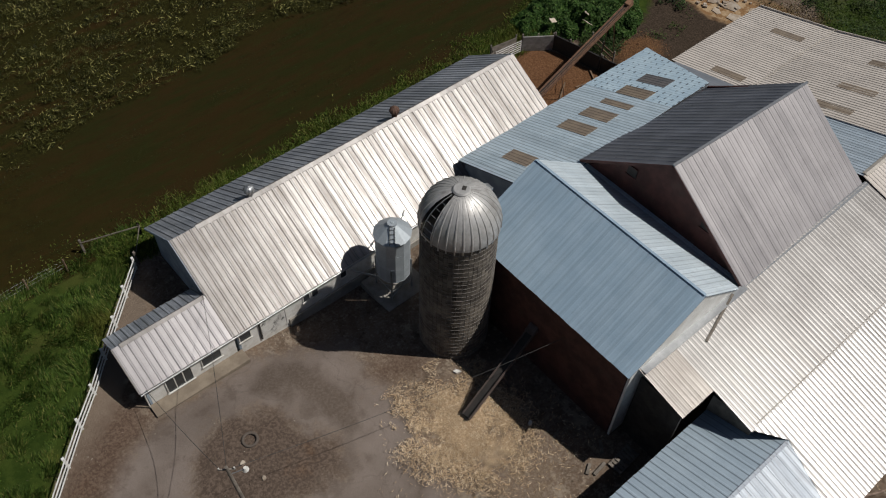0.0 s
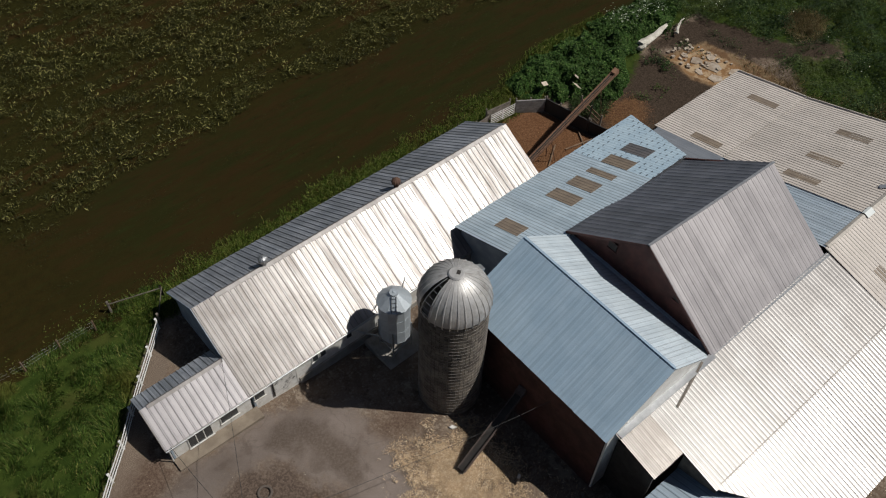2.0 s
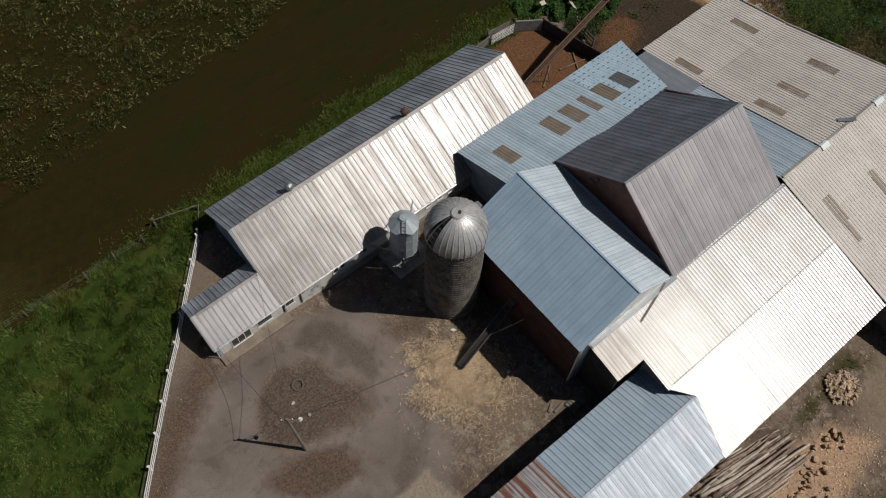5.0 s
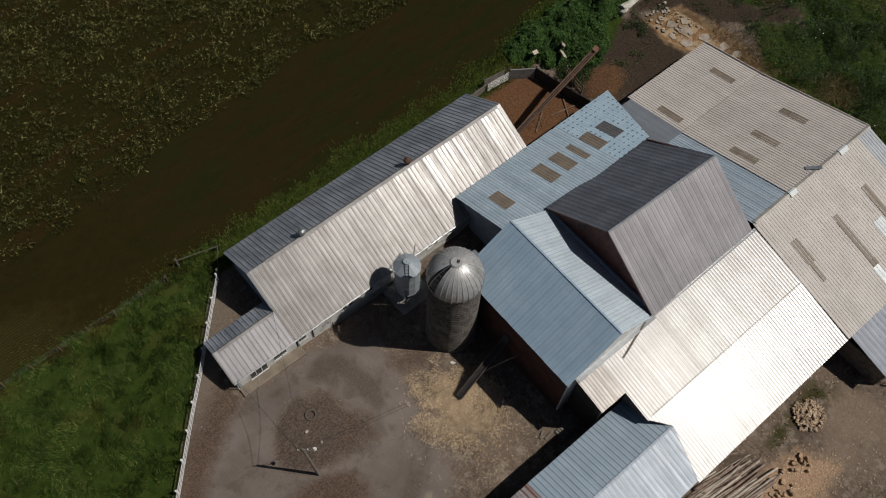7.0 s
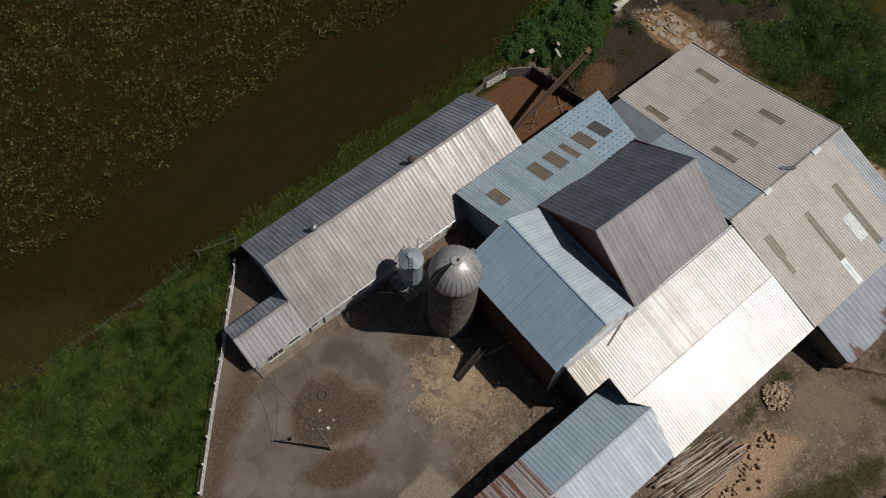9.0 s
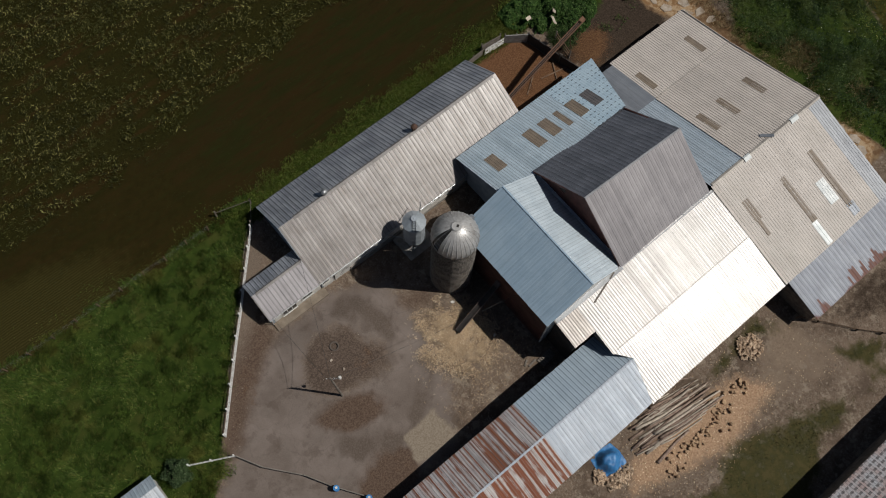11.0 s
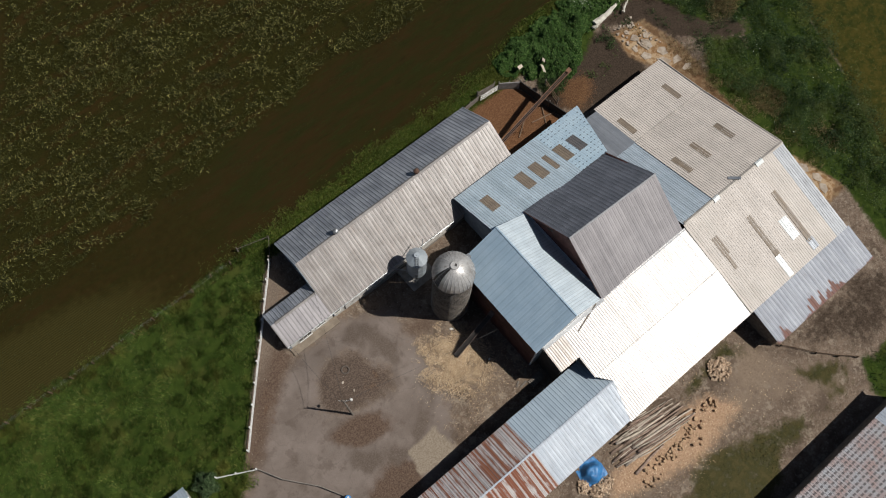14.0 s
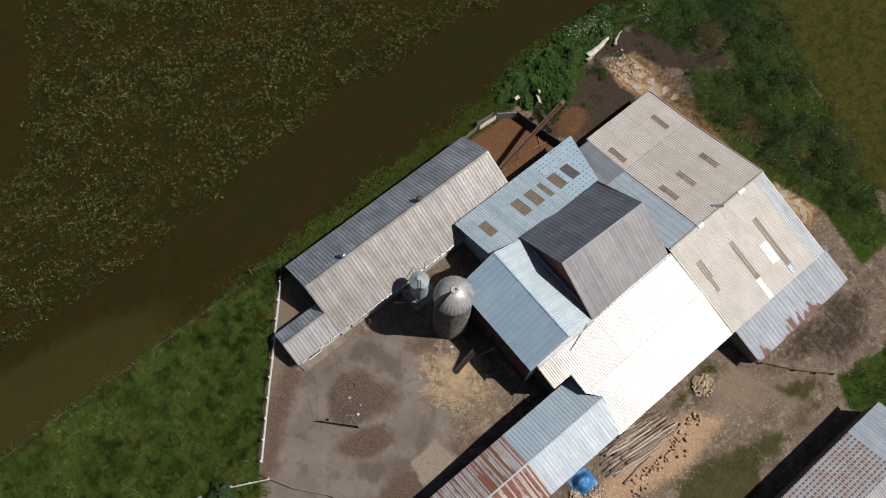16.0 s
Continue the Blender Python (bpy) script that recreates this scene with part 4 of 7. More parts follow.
for x, top in ((33.0, 10.2), (45.12, 9.7)):
    bm = bmesh.new()
    prism(bm, ((10.6, -1.4), (10.6, 5.55), (16.8, top), (22.9, 5.6), (22.9, -1.4)), "x", x, x + 0.14)
    part("gable_wall", bm, M_RED, hb)
part("wall", bm_box(33.15, 44.7, 10.6, 10.74, -1.4, 5.5), M_RED, hb)
part("wall", bm_box(33.15, 44.7, 22.76, 22.9, -1.4, 5.5), M_RED, hb)

# ---- blue-roofed barn across its west gable ----
bb = thing("blue_roof_barn", (28, 17, -0.9), "dark red barn with pale blue painted metal roof", "barn")
BR, BW, BE = (28.0, 8.95), (22.75, 6.15), (32.95, 5.44)
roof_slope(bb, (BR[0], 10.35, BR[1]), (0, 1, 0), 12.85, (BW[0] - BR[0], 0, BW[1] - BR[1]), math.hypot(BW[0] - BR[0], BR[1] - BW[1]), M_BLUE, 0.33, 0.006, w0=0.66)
# east slope in the blue lightened for sunlight
roof_slope(bb, (BR[0], 10.35, BR[1]), (0, 1, 0), 12.85, (BE[0] - BR[0], 0, BE[1] - BR[1]), math.hypot(BE[0] - BR[0], BR[1] - BE[1]), M_BLUE_SUNLIT, 0.33, 0.006, w0=0.66)
gable_walls(bb, "y", 10.5, 22.85, ((23.1, 6.2), (28.0, 8.8), (32.6, 5.5)), -1.4, M_RED, ends=(False, True))
bm = bmesh.new()
prism(bm, ((23.1, -1.4), (23.1, 6.2), (28.0, 8.8), (32.5, 5.6), (32.5, -1.4)), "y", 10.43, 10.57)
part("gable_wall", bm, M_WHITE_FENCE, bb, "sunlit white-painted gable")

# ---- blue lean-to along the north side ----
bl = thing("blue_lean_to", (38, 27, -1), "lean-to with peeling light blue metal roof and brown skylights", "shed")
CUT = (Vector((45.4, 23.0, 0)), Vector((7.4, -2.9, 0)).normalized())
BLW = ((23.0, 5.75), (30.55, 2.75))
bl_roof, m_bl = roof_slope(bl, (28.6, BLW[0][0], BLW[0][1]), (1, 0, 0), 20.0, (0, BLW[1][0] - BLW[0][0], BLW[1][1] - BLW[0][1]), math.hypot(BLW[1][0] - BLW[0][0], BLW[0][1] - BLW[1][1]), M_BLUE_LIGHT, 0.3, 0.014, w0=0.6, cut=CUT, pick=lambda i, n, r: M_BLUE_PEEL if i > n - 13 else M_BLUE_LIGHT)
bm = bmesh.new()
prism(bm, ((23.1, -1.9), (23.1, 5.55), (30.2, 2.75), (30.2, -1.9)), "x", 29.0, 29.15)
part("gable_wall", bm, M_BLUE_PANEL, bl)
part("wall", bm_box(29.2, 47.9, 30.05, 30.2, -2.0, 2.75), M_RED, bl)

# ---- eastern cattle shed: two broad slopes ----
cs = thing("cattle_shed", (56, 10, -0.5), "broad cattle shed with ribbed tan roof sheets", "barn")
rb_up, m_up = roof_slope(cs, (50.4, 10.8, 6.2), (1, 0, 0), 11.6, (0, 22.4 - 10.8, 2.75 - 6.2), math.hypot(11.6, 3.45), M_TAN, 0.3, 0.035, rows=((0, 0.5), (0.5, 1)))
rb_lo, m_lo = roof_slope(cs, (50.4, 22.4, 2.78), (1, 0, 0), 11.6, (0, 29.3 - 22.4, 1.3 - 2.78), math.hypot(6.9, 1.48), M_TAN, 0.3, 0.035)
roof_slope(cs, (45.45, 10.8, 6.18), (1, 0, 0), 4.95, (0, 22.4 - 10.8, 2.75 - 6.2), math.hypot(11.6, 3.45), M_BLUE_STRIP, 0.3, 0.03)
roof_slope(cs, (45.45, 22.4, 2.76), (1, 0, 0), 4.95, (0, 28.9 - 22.4, 1.35 - 2.75), math.hypot(6.5, 1.4), M_GREY_TIN, 0.6, 0.012)
tw_up, m_tw = roof_slope(cs, (45.4, 10.75, 6.2), (1, 0, 0), 16.5, (0, -12.1, -3.2), math.hypot(12.1, 3.2), M_TAN, 0.3, 0.035, rows=((0, 0.35), (0.35, 0.7), (0.7, 1)), pick=lambda i, n, r: M_TIN_PLAIN if i < 2 else M_TAN)
roof_slope(cs, (45.8, -1.3, 2.95), (1, 0, 0), 16.4, (0, -4.6, -1.2), math.hypot(4.6, 1.2), M_RUST_EDGE, 0.547, 0.03, w0=1.094)
bm = bmesh.new()
prism(bm, ((-5.6, -2.2), (-5.6, 1.65), (10.8, 6.0), (22.4, 2.6), (29.0, 1.25), (29.0, -2.4)), "x", 61.6, 61.75)
part("gable_wall", bm, M_OLD_WOOD, cs)
part("wall", bm_box(45.6, 61.55, 28.8, 28.95, -2.4, 1.15), M_OLD_WOOD, cs)
part("wall", bm_box(46.2, 61.55, -5.6, -5.45, -2.2, 1.65), M_OLD_WOOD, cs)
part("wall", bm_box(46.2, 46.35, -5.4, -1.5, -2.2, 1.6), M_OLD_WOOD, cs)

# ---- pale lean-to on the south side ----
wr = thing("pale_roof_lean_to", (35, 4, -0.9), "wide lean-to with glaring pale corrugated metal roof", "shed")
WZ, WK, WL = 6.02, 0.242, 0.285
roof_slope(wr, (26.3, 10.4, WZ), (1, 0, 0), 19.1, (0, -1, -WK), 5.9 * math.hypot(1, WK), M_WHITE_TIN_UP, 0.3, 0.022, "wave")
WE = WZ - WK * 5.8 - 0.02
roof_slope(wr, (26.3, 4.6, WE), (1, 0, 0), 19.1, (0, -1, -WL), 1.6 * math.hypot(1, WL), M_WHITE_TIN, 0.3, 0.022, "wave", cut=(Vector((26.42, 4.5, 0)), Vector((-1.5, -1.3, 0)).normalized()))
roof_slope(wr, (26.3, 3.02, WE - WL * 1.58 - 0.012), (1, 0, 0), 19.1, (0, -1, -WL), 4.37 * math.hypot(1, WL), M_WHITE_TIN, 0.3, 0.022, "wave", cut=(Vector((27.7, 3.0, 0)), Vector((-4.25, 1.2, 0)).normalized()))
roof_slope(wr, (23.7, 10.4, WZ), (1, 0, 0), 2.58, (0, -1, -WK), 3.2 * math.hypot(1, WK), M_OLD_TIN, 0.3, 0.022, "wave")
# added dull strip that draws the shadow line along the sheets' edge
part("lap_strip", bm_beam((26.8, 4.62, WZ - WK * 5.78 + 0.025), (45.2, 4.62, WZ - WK * 5.78 + 0.025), 0.06, 0.012), M_RIDGE, wr, "dull strip standing in for the shade line at the sheet overlap")
part("wall", bm_box(27.2, 45.3, -0.9, -0.75, -1.4, 2.6), M_OLD_WOOD, wr)
part("wall", bm_box(26.6, 26.75, 4.6, 7.2, -1.4, 4.4), M_OLD_WOOD, wr)
part("wall", bm_box(24.0, 24.15, 7.4, 10.3, -1.4, 5.0), M_DARK, wr)

# ---- long shed with a half-rusted roof ----
ls = thing("long_shed", (15, 3, 0), "long low shed with part blue, part rusted metal roof", "shed")
LR, LN, LS = (3.0, 4.12), (7.15, 2.85), (-1.22, 2.89)


roof_slope(ls, (-1.0, LR[0], LR[1]), (1, 0, 0), 28.8, (0, LN[0] - LR[0], LN[1] - LR[1]), math.hypot(LN[0] - LR[0], LR[1] - LN[1]), M_RUSTY, 0.45, 0.02, pick=lambda i, n, r: M_SHED_BLUE if i > n - 14 else M_RUSTY)
roof_slope(ls, (-1.0, LR[0], LR[1]), (1, 0, 0), 28.8, (0, LS[0] - LR[0], LS[1] - LR[1]), math.hypot(LS[0] - LR[0], LR[1] - LS[1]), M_RUSTY_SOUTH, 0.45, 0.02, pick=lambda i, n, r: M_SHED_PALE if i < 13 else M_RUSTY_SOUTH)
gable_walls(ls, "x", -0.8, 26.2, ((-1.0, 2.85), (3.0, 3.98), (6.9, 2.8)), -1.4, M_OLD_WOOD)

# ---- far barn in the south-east ----
fb = thing("far_barn", (42, -24, -0.5), "barn with tiled-pattern metal roof in grey and faded red", "barn")
roof_slope(fb, (28, -23.4, 5.0), (1, 0, 0), 24.6, (0, 5.5, -2.0), math.hypot(5.5, 2.0), M_RUSTY, 0.3, 0.03, pick=lambda i, n, r: M_SHED_PALE if i > n - 7 else M_CHECKED)
roof_slope(fb, (28, -23.4, 5.0), (1, 0, 0), 24.6, (0, -5.5, -2.0), math.hypot(5.5, 2.0), M_GALV_TALL, 0.3, 0.03)
gable_walls(fb, "x", 28.3, 52.3, ((-28.6, 3.0), (-23.4, 4.85), (-18.2, 3.0)), -2.0, M_OLD_WOOD)


# ---- skylights and ridge pieces of the large roofs ----


def skylights(roof, m, spots, mat, label=""):
    for u, w, v0, v1 in spots:
        on_slope(roof, m, u - w / 2, u + w / 2, v0, v1, mat, label=label)


kb = math.hypot(7.55, 3.0) / 7.55
skylights(bl_roof, m_bl, [(u, w, (a - 23) * kb, (b - 23) * kb) for u, w, a, b in ((2.4, 1.2, 25.9, 28.2), (7.4, 1.25, 25.3, 27.9), (9.5, 1.25, 25.3, 27.8), (11.3, 0.65, 25.2, 27.7), (13.3, 1.25, 25.2, 27.7))], M_SKYLIGHT)
skylights(bl_roof, m_bl, [(15.4, 1.25, 2.2 * kb, 4.6 * kb)], M_SKYLIGHT_DARK)
kt = math.hypot(1, 3.6 / 11.6)
skylights(rb_up, m_up, [(u - 50.4, 0.75, (15.0 - 10.8) * kt, (17.7 - 10.8) * kt) for u in (51.6, 54.7, 58.8)], M_SKYLIGHT)
skylights(rb_lo, m_lo, [(u - 50.4, 0.75, 1.0, 3.8) for u in (51.45, 59.2)], M_SKYLIGHT)
kw = math.hypot(1, 3.2 / 12.1)
skylights(tw_up, m_tw, [(61.9 - x, w, (10.75 - a) * kw, (10.75 - b) * kw) for x, w, a, b in ((57.0, 0.75, 7.2, 0.3), (52.5, 0.75, 6.9, 1.5), (47.5, 0.95, 7.6, 5.2), (47.35, 0.4, 5.2, 3.4))], M_SKYLIGHT)
skylights(tw_up, m_tw, [(61.9 - x, w, (10.75 - a) * kw, (10.75 - b) * kw) for x, w, a, b in ((55.75, 1.2, 4.3, 1.6), (52.3, 0.75, 1.5, -1.2))], M_SKYLIGHT_WHITE, "clear white plastic roof sheet")
skylights(tw_up, m_tw, [(61.9 - 57.0, 1.0, 10.1 * kw, 11.5 * kw)], M_GREY_TIN)
bm = bmesh.new()
prism(bm, ((10.56, 6.20), (10.75, 6.26), (10.96, 6.19), (10.96, 6.22), (10.75, 6.30), (10.56, 6.23)), "x", 45.6, 61.95)
part("ridge_cap", bm, M_RIDGE, cs)
for a, b in ((50.2, 51.1), (57.3, 58.4)):
    bm = bmesh.new()
    prism(bm, ((10.35, 6.17), (10.75, 6.36), (10.95, 6.30), (10.75, 6.40), (10.35, 6.22)), "x", a, b)
    part("ridge_piece", bm, M_SKYLIGHT_WHITE, cs, "white plastic ridge piece")
part("loose_flashing", bm_beam((53.7, 11.6, 6.1), (54.6, 10.6, 6.5), 0.35, 0.03), M_GREY_TIN, cs, "bent loose ridge flashing")
part("lap_strip", bm_beam((50.5, 22.4, 2.83), (61.9, 22.4, 2.83), 0.1, 0.03), M_RIDGE, cs, "dull strip where the slopes meet")
part("barge_board", bm_beam((50.35, 11.0, 6.22), (50.35, 22.3, 2.86), 0.12, 0.06), M_TAN, cs)
part("barge_board", bm_beam((62.0, 10.8, 6.22), (62.0, 22.3, 2.86), 0.06, 0.18), M_TAN, cs)
part("barge_board", bm_beam((62.0, 22.4, 2.85), (62.0, 29.2, 1.4), 0.06, 0.18), M_TAN, cs)
part("flashing", bm_beam((32.6, 10.33, 5.98), (45.3, 10.33, 6.0), 0.3, 0.05), M_GALV_PLAIN, hb, "pale metal strip for flashing and roof glare")
# bright strip added for the glare on the pale roof's top rows
part("flashing", bm_beam((23.75, 10.2, WZ + 0.02), (32.5, 10.2, WZ + 0.02), 0.45, 0.05), M_GALV_PLAIN, wr, "pale metal strip for flashing and roof glare")
part("flashing", bm_beam((45.45, 10.3, 6.13), (45.45, -1.3, 3.06), 0.2, 0.04), M_TAN, cs)
part("ridge_cap", bm_beam((28.0, 10.4, 8.985), (28.0, 23.15, 8.985), 0.16, 0.03), M_BLUE, bb)
part("ridge_cap", bm_beam((-1.0, 3.0, 4.15), (27.55, 3.0, 4.15), 0.2, 0.04), M_SHED_PALE, ls)
part("flashing", bm_beam((32.82, 10.7, 5.62), (32.82, 23.0, 5.62), 0.3, 0.05), M_BLUE_SUNLIT, bb, "blue metal flashing under the gable")
# louvre openings in the hay barn's west gable
for y, z in ((19.6, 7.6), (13.9, 7.7)):
    fr = part("window", bm_box(32.93, 33.0, y - 0.35, y + 0.35, z - 0.35, z + 0.35), M_DARK, hb)
    part("window_frame", bm_box(32.88, 32.93, y - 0.42, y + 0.42, z + 0.35, z + 0.42), M_RED, fr)
    part("window_sill", bm_box(32.86, 32.93, y - 0.42, y + 0.42, z - 0.42, z - 0.35), M_RED, fr)
part("barge_board", bm_beam((32.36, 10.25, 5.9), (32.66, 16.9, 10.25), 0.05, 0.2), M_RED, hb)
part("barge_board", bm_beam((32.7, 23.4, 5.7), (32.68, 17.0, 10.25), 0.05, 0.2), M_RED, hb)
for xx, zz in ((22.8, 6.1), (32.3, 5.85)):
    part("barge_board", bm_beam((xx, 10.37, zz - 0.03), (28.0, 10.37, 8.9), 0.04, 0.1), M_BLUE_PANEL, bb)

# the south wall of the long barn: windows, door, gutter


def barn_window(root, x0, x1, z0, z1, y=28.99, lights=2):
    w = part("window", bm_box(x0, x1, y - 0.03, y, z0, z1), M_GLASS, root, "dark glazed window")
    part("window_sill", bm_box(x0 - 0.08, x1 + 0.08, y - 0.12, y - 0.03, z0 - 0.06, z0), M_WHITE, w)
    part("window_frame", bm_box(x0 - 0.06, x1 + 0.06, y - 0.05, y - 0.03, z1, z1 + 0.06), M_WHITE, w)
    for i in range(lights + 1):
        x = x0 + (x1 - x0) * i / lights
        part("window_bar", bm_box(x - 0.03, x + 0.03, y - 0.06, y - 0.03, z0, z1), M_WHITE, w)
    return w


barn_window(lb, 4.6, 6.3, -0.4, 0.9, lights=3)
for a, b, c, d in ((7.0, 8.3, 0.05, 0.8), (9.6, 10.4, 0.15, 0.8), (14.3, 14.8, 0.2, 0.8), (14.95, 15.45, 0.2, 0.8), (17.2, 17.7, 0.3, 0.85), (24.0, 24.5, 0.4, 0.85), (25.2, 25.7, 0.4, 0.85), (26.4, 26.9, 0.4, 0.85)):
    barn_window(lb, a, b, c, d, lights=1)
door = part("door", bm_box(11.1, 12.9, 28.93, 28.99, -0.8, 1.0), M_WHITE_SPOT, lb, "white door with dark splashes")
part("door_frame", bm_box(11.0, 11.1, 28.9, 28.99, -0.8, 1.05), M_DARK, door)
part("door_frame", bm_box(12.9, 13.0, 28.9, 28.99, -0.8, 1.05), M_WHITE, door)
part("gutter", bm_tube((3.1, 28.85, 1.08), (37.6, 28.85, 1.04), 0.055, seg=8), M_GALV_PLAIN, lb)
part("downpipe", bm_tube((3.3, 28.93, 1.05), (3.3, 28.93, -0.6), 0.045, seg=8), M_WHITE, lb)
part("footing", bm_box(13.1, 37.4, 28.86, 28.99, -1.8, -0.6), M_CONCRETE, lb)
part("barge_board", bm_beam((9.17, 31.9, 2.74), (9.17, 35.05, 4.52), 0.05, 0.16), M_BLUE_PANEL, lb)
part("barge_board", bm_beam((9.17, 39.65, 1.46), (9.17, 35.05, 4.52), 0.05, 0.16), M_BLUE_PANEL, lb)
part("barge_board", bm_beam((3.08, 28.95, 1.16), (3.08, 31.6, 2.62), 0.04, 0.14), M_GALV, lb)

# ball ventilators on the ridge


def ball_vent(x, y, z, mat, label):
    v = thing("roof_ventilator", (x, y, z), label, "ventilator", "ridge ventilators")
    part("neck", bm_tube((x, y, z - 0.12), (x, y, z + 0.28), 0.2, seg=16), mat, v)
    b = bmesh.new()
    bmesh.ops.create_uvsphere(b, u_segments=20, v_segments=12, radius=0.36)
    for vert in b.verts:
        a = math.atan2(vert.co.y, vert.co.x)
        vert.co.xy *= 1.0 + 0.05 * math.cos(10 * a)
    bmesh.ops.scale(b, verts=b.verts, vec=(1, 1, 0.85))
    bmesh.ops.translate(b, verts=b.verts, vec=(x, y, z + 0.5))
    part("ball", b, mat, v)
    part("cap", bm_tube((x, y, z + 0.78), (x, y, z + 0.84), 0.12, 0.06, seg=12), mat, v)


ball_vent(15.0, 35.15, 4.62, M_GALV_PLAIN, "grey metal ball ventilator on the barn ridge")
ball_vent(26.7, 35.2, 4.62, M_STEEL_RUST, "rusty brown ball ventilator on the barn ridge")

# ---- tower silo ----
SX, SY, SR, SH = 20.8, 21.84, 2.17, 10.04
silo = thing("tower_silo", (SX, SY, -1.0), "tall grey concrete stave silo with ribbed metal dome", "silo")
core = part("body", bm_tube((SX, SY, -1.4), (SX, SY, SH - 0.1), SR - 0.045, seg=48), M_CONCRETE, silo)
N_ST, ROWH = 48, 0.75
half = math.pi / N_ST * 0.92


def stave_verts(a, z0, z1):
    out = []
    for z in (z0, z1):
        for da, r in ((-half, SR - 0.07), (half, SR - 0.07), (half, SR), (-half, SR)):
            out.append((r * math.cos(a + da), r * math.sin(a + da), z))
    return out


BOX_FACES = [(0, 1, 2, 3)[::-1], (4, 5, 6, 7), (0, 1, 5, 4), (1, 2, 6, 5), (2, 3, 7, 6), (3, 0, 4, 7)]
stave = mesh_from("stave", stave_verts(0, 0, ROWH - 0.03), BOX_FACES, M_STAVE)
low_v, low_f = [], []
for c in range(N_ST):
    ang = 2 * math.pi * c / N_ST
    for r in range(15):
        z = SH - 0.06 - (r + 1) * ROWH + (0.37 if c % 2 else 0.0)
        top = min(z + ROWH - 0.018, SH - 0.06)
        if r < 6 and z + ROWH <= SH:
            hang("stave", stave, core, Matrix.Translation((SX, SY, z)) @ Matrix.Rotation(ang, 4, "Z"))
        else:
            low_f += [tuple(i + len(low_v) for i in f) for f in BOX_FACES]
            low_v += [(x, y, max(zz, -1.3)) for x, y, zz in stave_verts(ang, z, top)]
lows = new("stave_wall", mesh_from("stave_wall", low_v, low_f, M_STAVE))
lows.parent = silo
lows.location = (0, 0, 1.0)
tagged(lows, kind="stuff")
hoop = bmesh.new()
ring = [(SR + 0.012 + 0.010 * math.cos(b), 0.010 * math.sin(b)) for b in (0, 1.57, 3.14, 4.71)]
hv = [[hoop.verts.new((r * math.cos(6.2832 * i / 46), r * math.sin(6.2832 * i / 46), z)) for r, z in ring] for i in range(46)]
for i in range(46):
    for j in range(4):
        hoop.faces.new((hv[i][j], hv[(i + 1) % 46][j], hv[(i + 1) % 46][(j + 1) % 4], hv[i][(j + 1) % 4]))
hoop_me = finish(hoop, "hoop", M_HOOP)
for i in range(28):
    hang("hoop", hoop_me, silo, Matrix.Translation((SX, SY, -0.6 + 0.375 * i)) @ Matrix.Rotation(0.25 * i, 4, "Z"))
# dome of pressed gores with an open hatchway on its west side
NG, DR = 30, SR + 0.1
gv_, gf_ = [], []
ST = 9
for i in range(ST):
    th = math.radians(4 + 86 * i / (ST - 1))
    for j, lift in ((-1.0, 0.05), (-0.86, 0.05), (-0.74, 0.0), (0.0, 0.012), (0.74, 0.0), (0.86, 0.05), (1.0, 0.05)):
        ph = j * math.pi / NG
        rr = DR + lift * math.sin(th) + (0.014 if i % 2 else 0.0)
        gv_.append((rr * math.sin(th) * math.cos(ph), rr * math.sin(th) * math.sin(ph), rr * math.cos(th) * 1.04))
for i in range(ST - 1):
    for j in range(6):
        a = i * 7 + j
        gf_.append((a, a + 7, a + 8, a + 1))
gore = mesh_from("dome_gore", gv_, gf_, M_DOME, True)
gore.set_sharp_from_angle(angle=0.35)
dome = part("dome", bm_tube((SX, SY, SH - 0.08), (SX, SY, SH + 0.04), DR + 0.03, seg=60, caps=False), M_DOME, silo)
for g in range(NG):
    a = 2 * math.pi * g / NG
    if abs(a - math.pi * 0.99) < 0.24:
        continue
    hang("gore", gore, dome, Matrix.Translation((SX, SY, SH)) @ Matrix.Rotation(a, 4, "Z"))
part("floor", bm_tube((SX, SY, SH - 0.3), (SX, SY, SH - 0.25), SR - 0.1, seg=40), M_DARK, silo)
for g in range(NG):
    a = 2 * math.pi * (g + 0.5) / NG
    hang("rim_strap", STRAP, silo, Matrix.Translation((SX, SY, SH)) @ Matrix.Rotation(a, 4, "Z"))
part("cap", bm_tube((SX, SY, SH + 2.36), (SX, SY, SH + 2.44), 0.5, 0.42, seg=24), M_DOME, silo)
part("cap_opening", bm_box(-0.14, 0.14, -0.11, 0.11, 0, 0.05, Matrix.Translation((SX + 0.12, SY - 0.08, SH + 2.42)) @ Matrix.Rotation(0.6, 4, "Z")), M_DARK, silo)
for s in (-0.42, 0.42):
    bm = bmesh.new()
    prev = None
    for i in range(7):
        th = math.radians(14 + 76 * i / 6)
        q = Vector((SX - (DR + 0.05) * math.sin(th), SY + s * math.sin(th), SH + (DR + 0.05) * math.cos(th)))
        if prev:
            tube(bm, prev, q, 0.025, seg=6)
        prev = q
    part("hatch_rail", bm, M_GALV_PLAIN, silo)
for i in range(6):
    th = math.radians(30 + 11 * i)
    q = Vector((SX - DR * math.sin(th), SY, SH + DR * math.cos(th)))
    w = 0.42 * math.sin(th)
    part("hatch_rung", bm_tube(q + Vector((0, -w, 0)), q + Vector((0, w, 0)), 0.018, seg=6), M_GALV_PLAIN, silo)
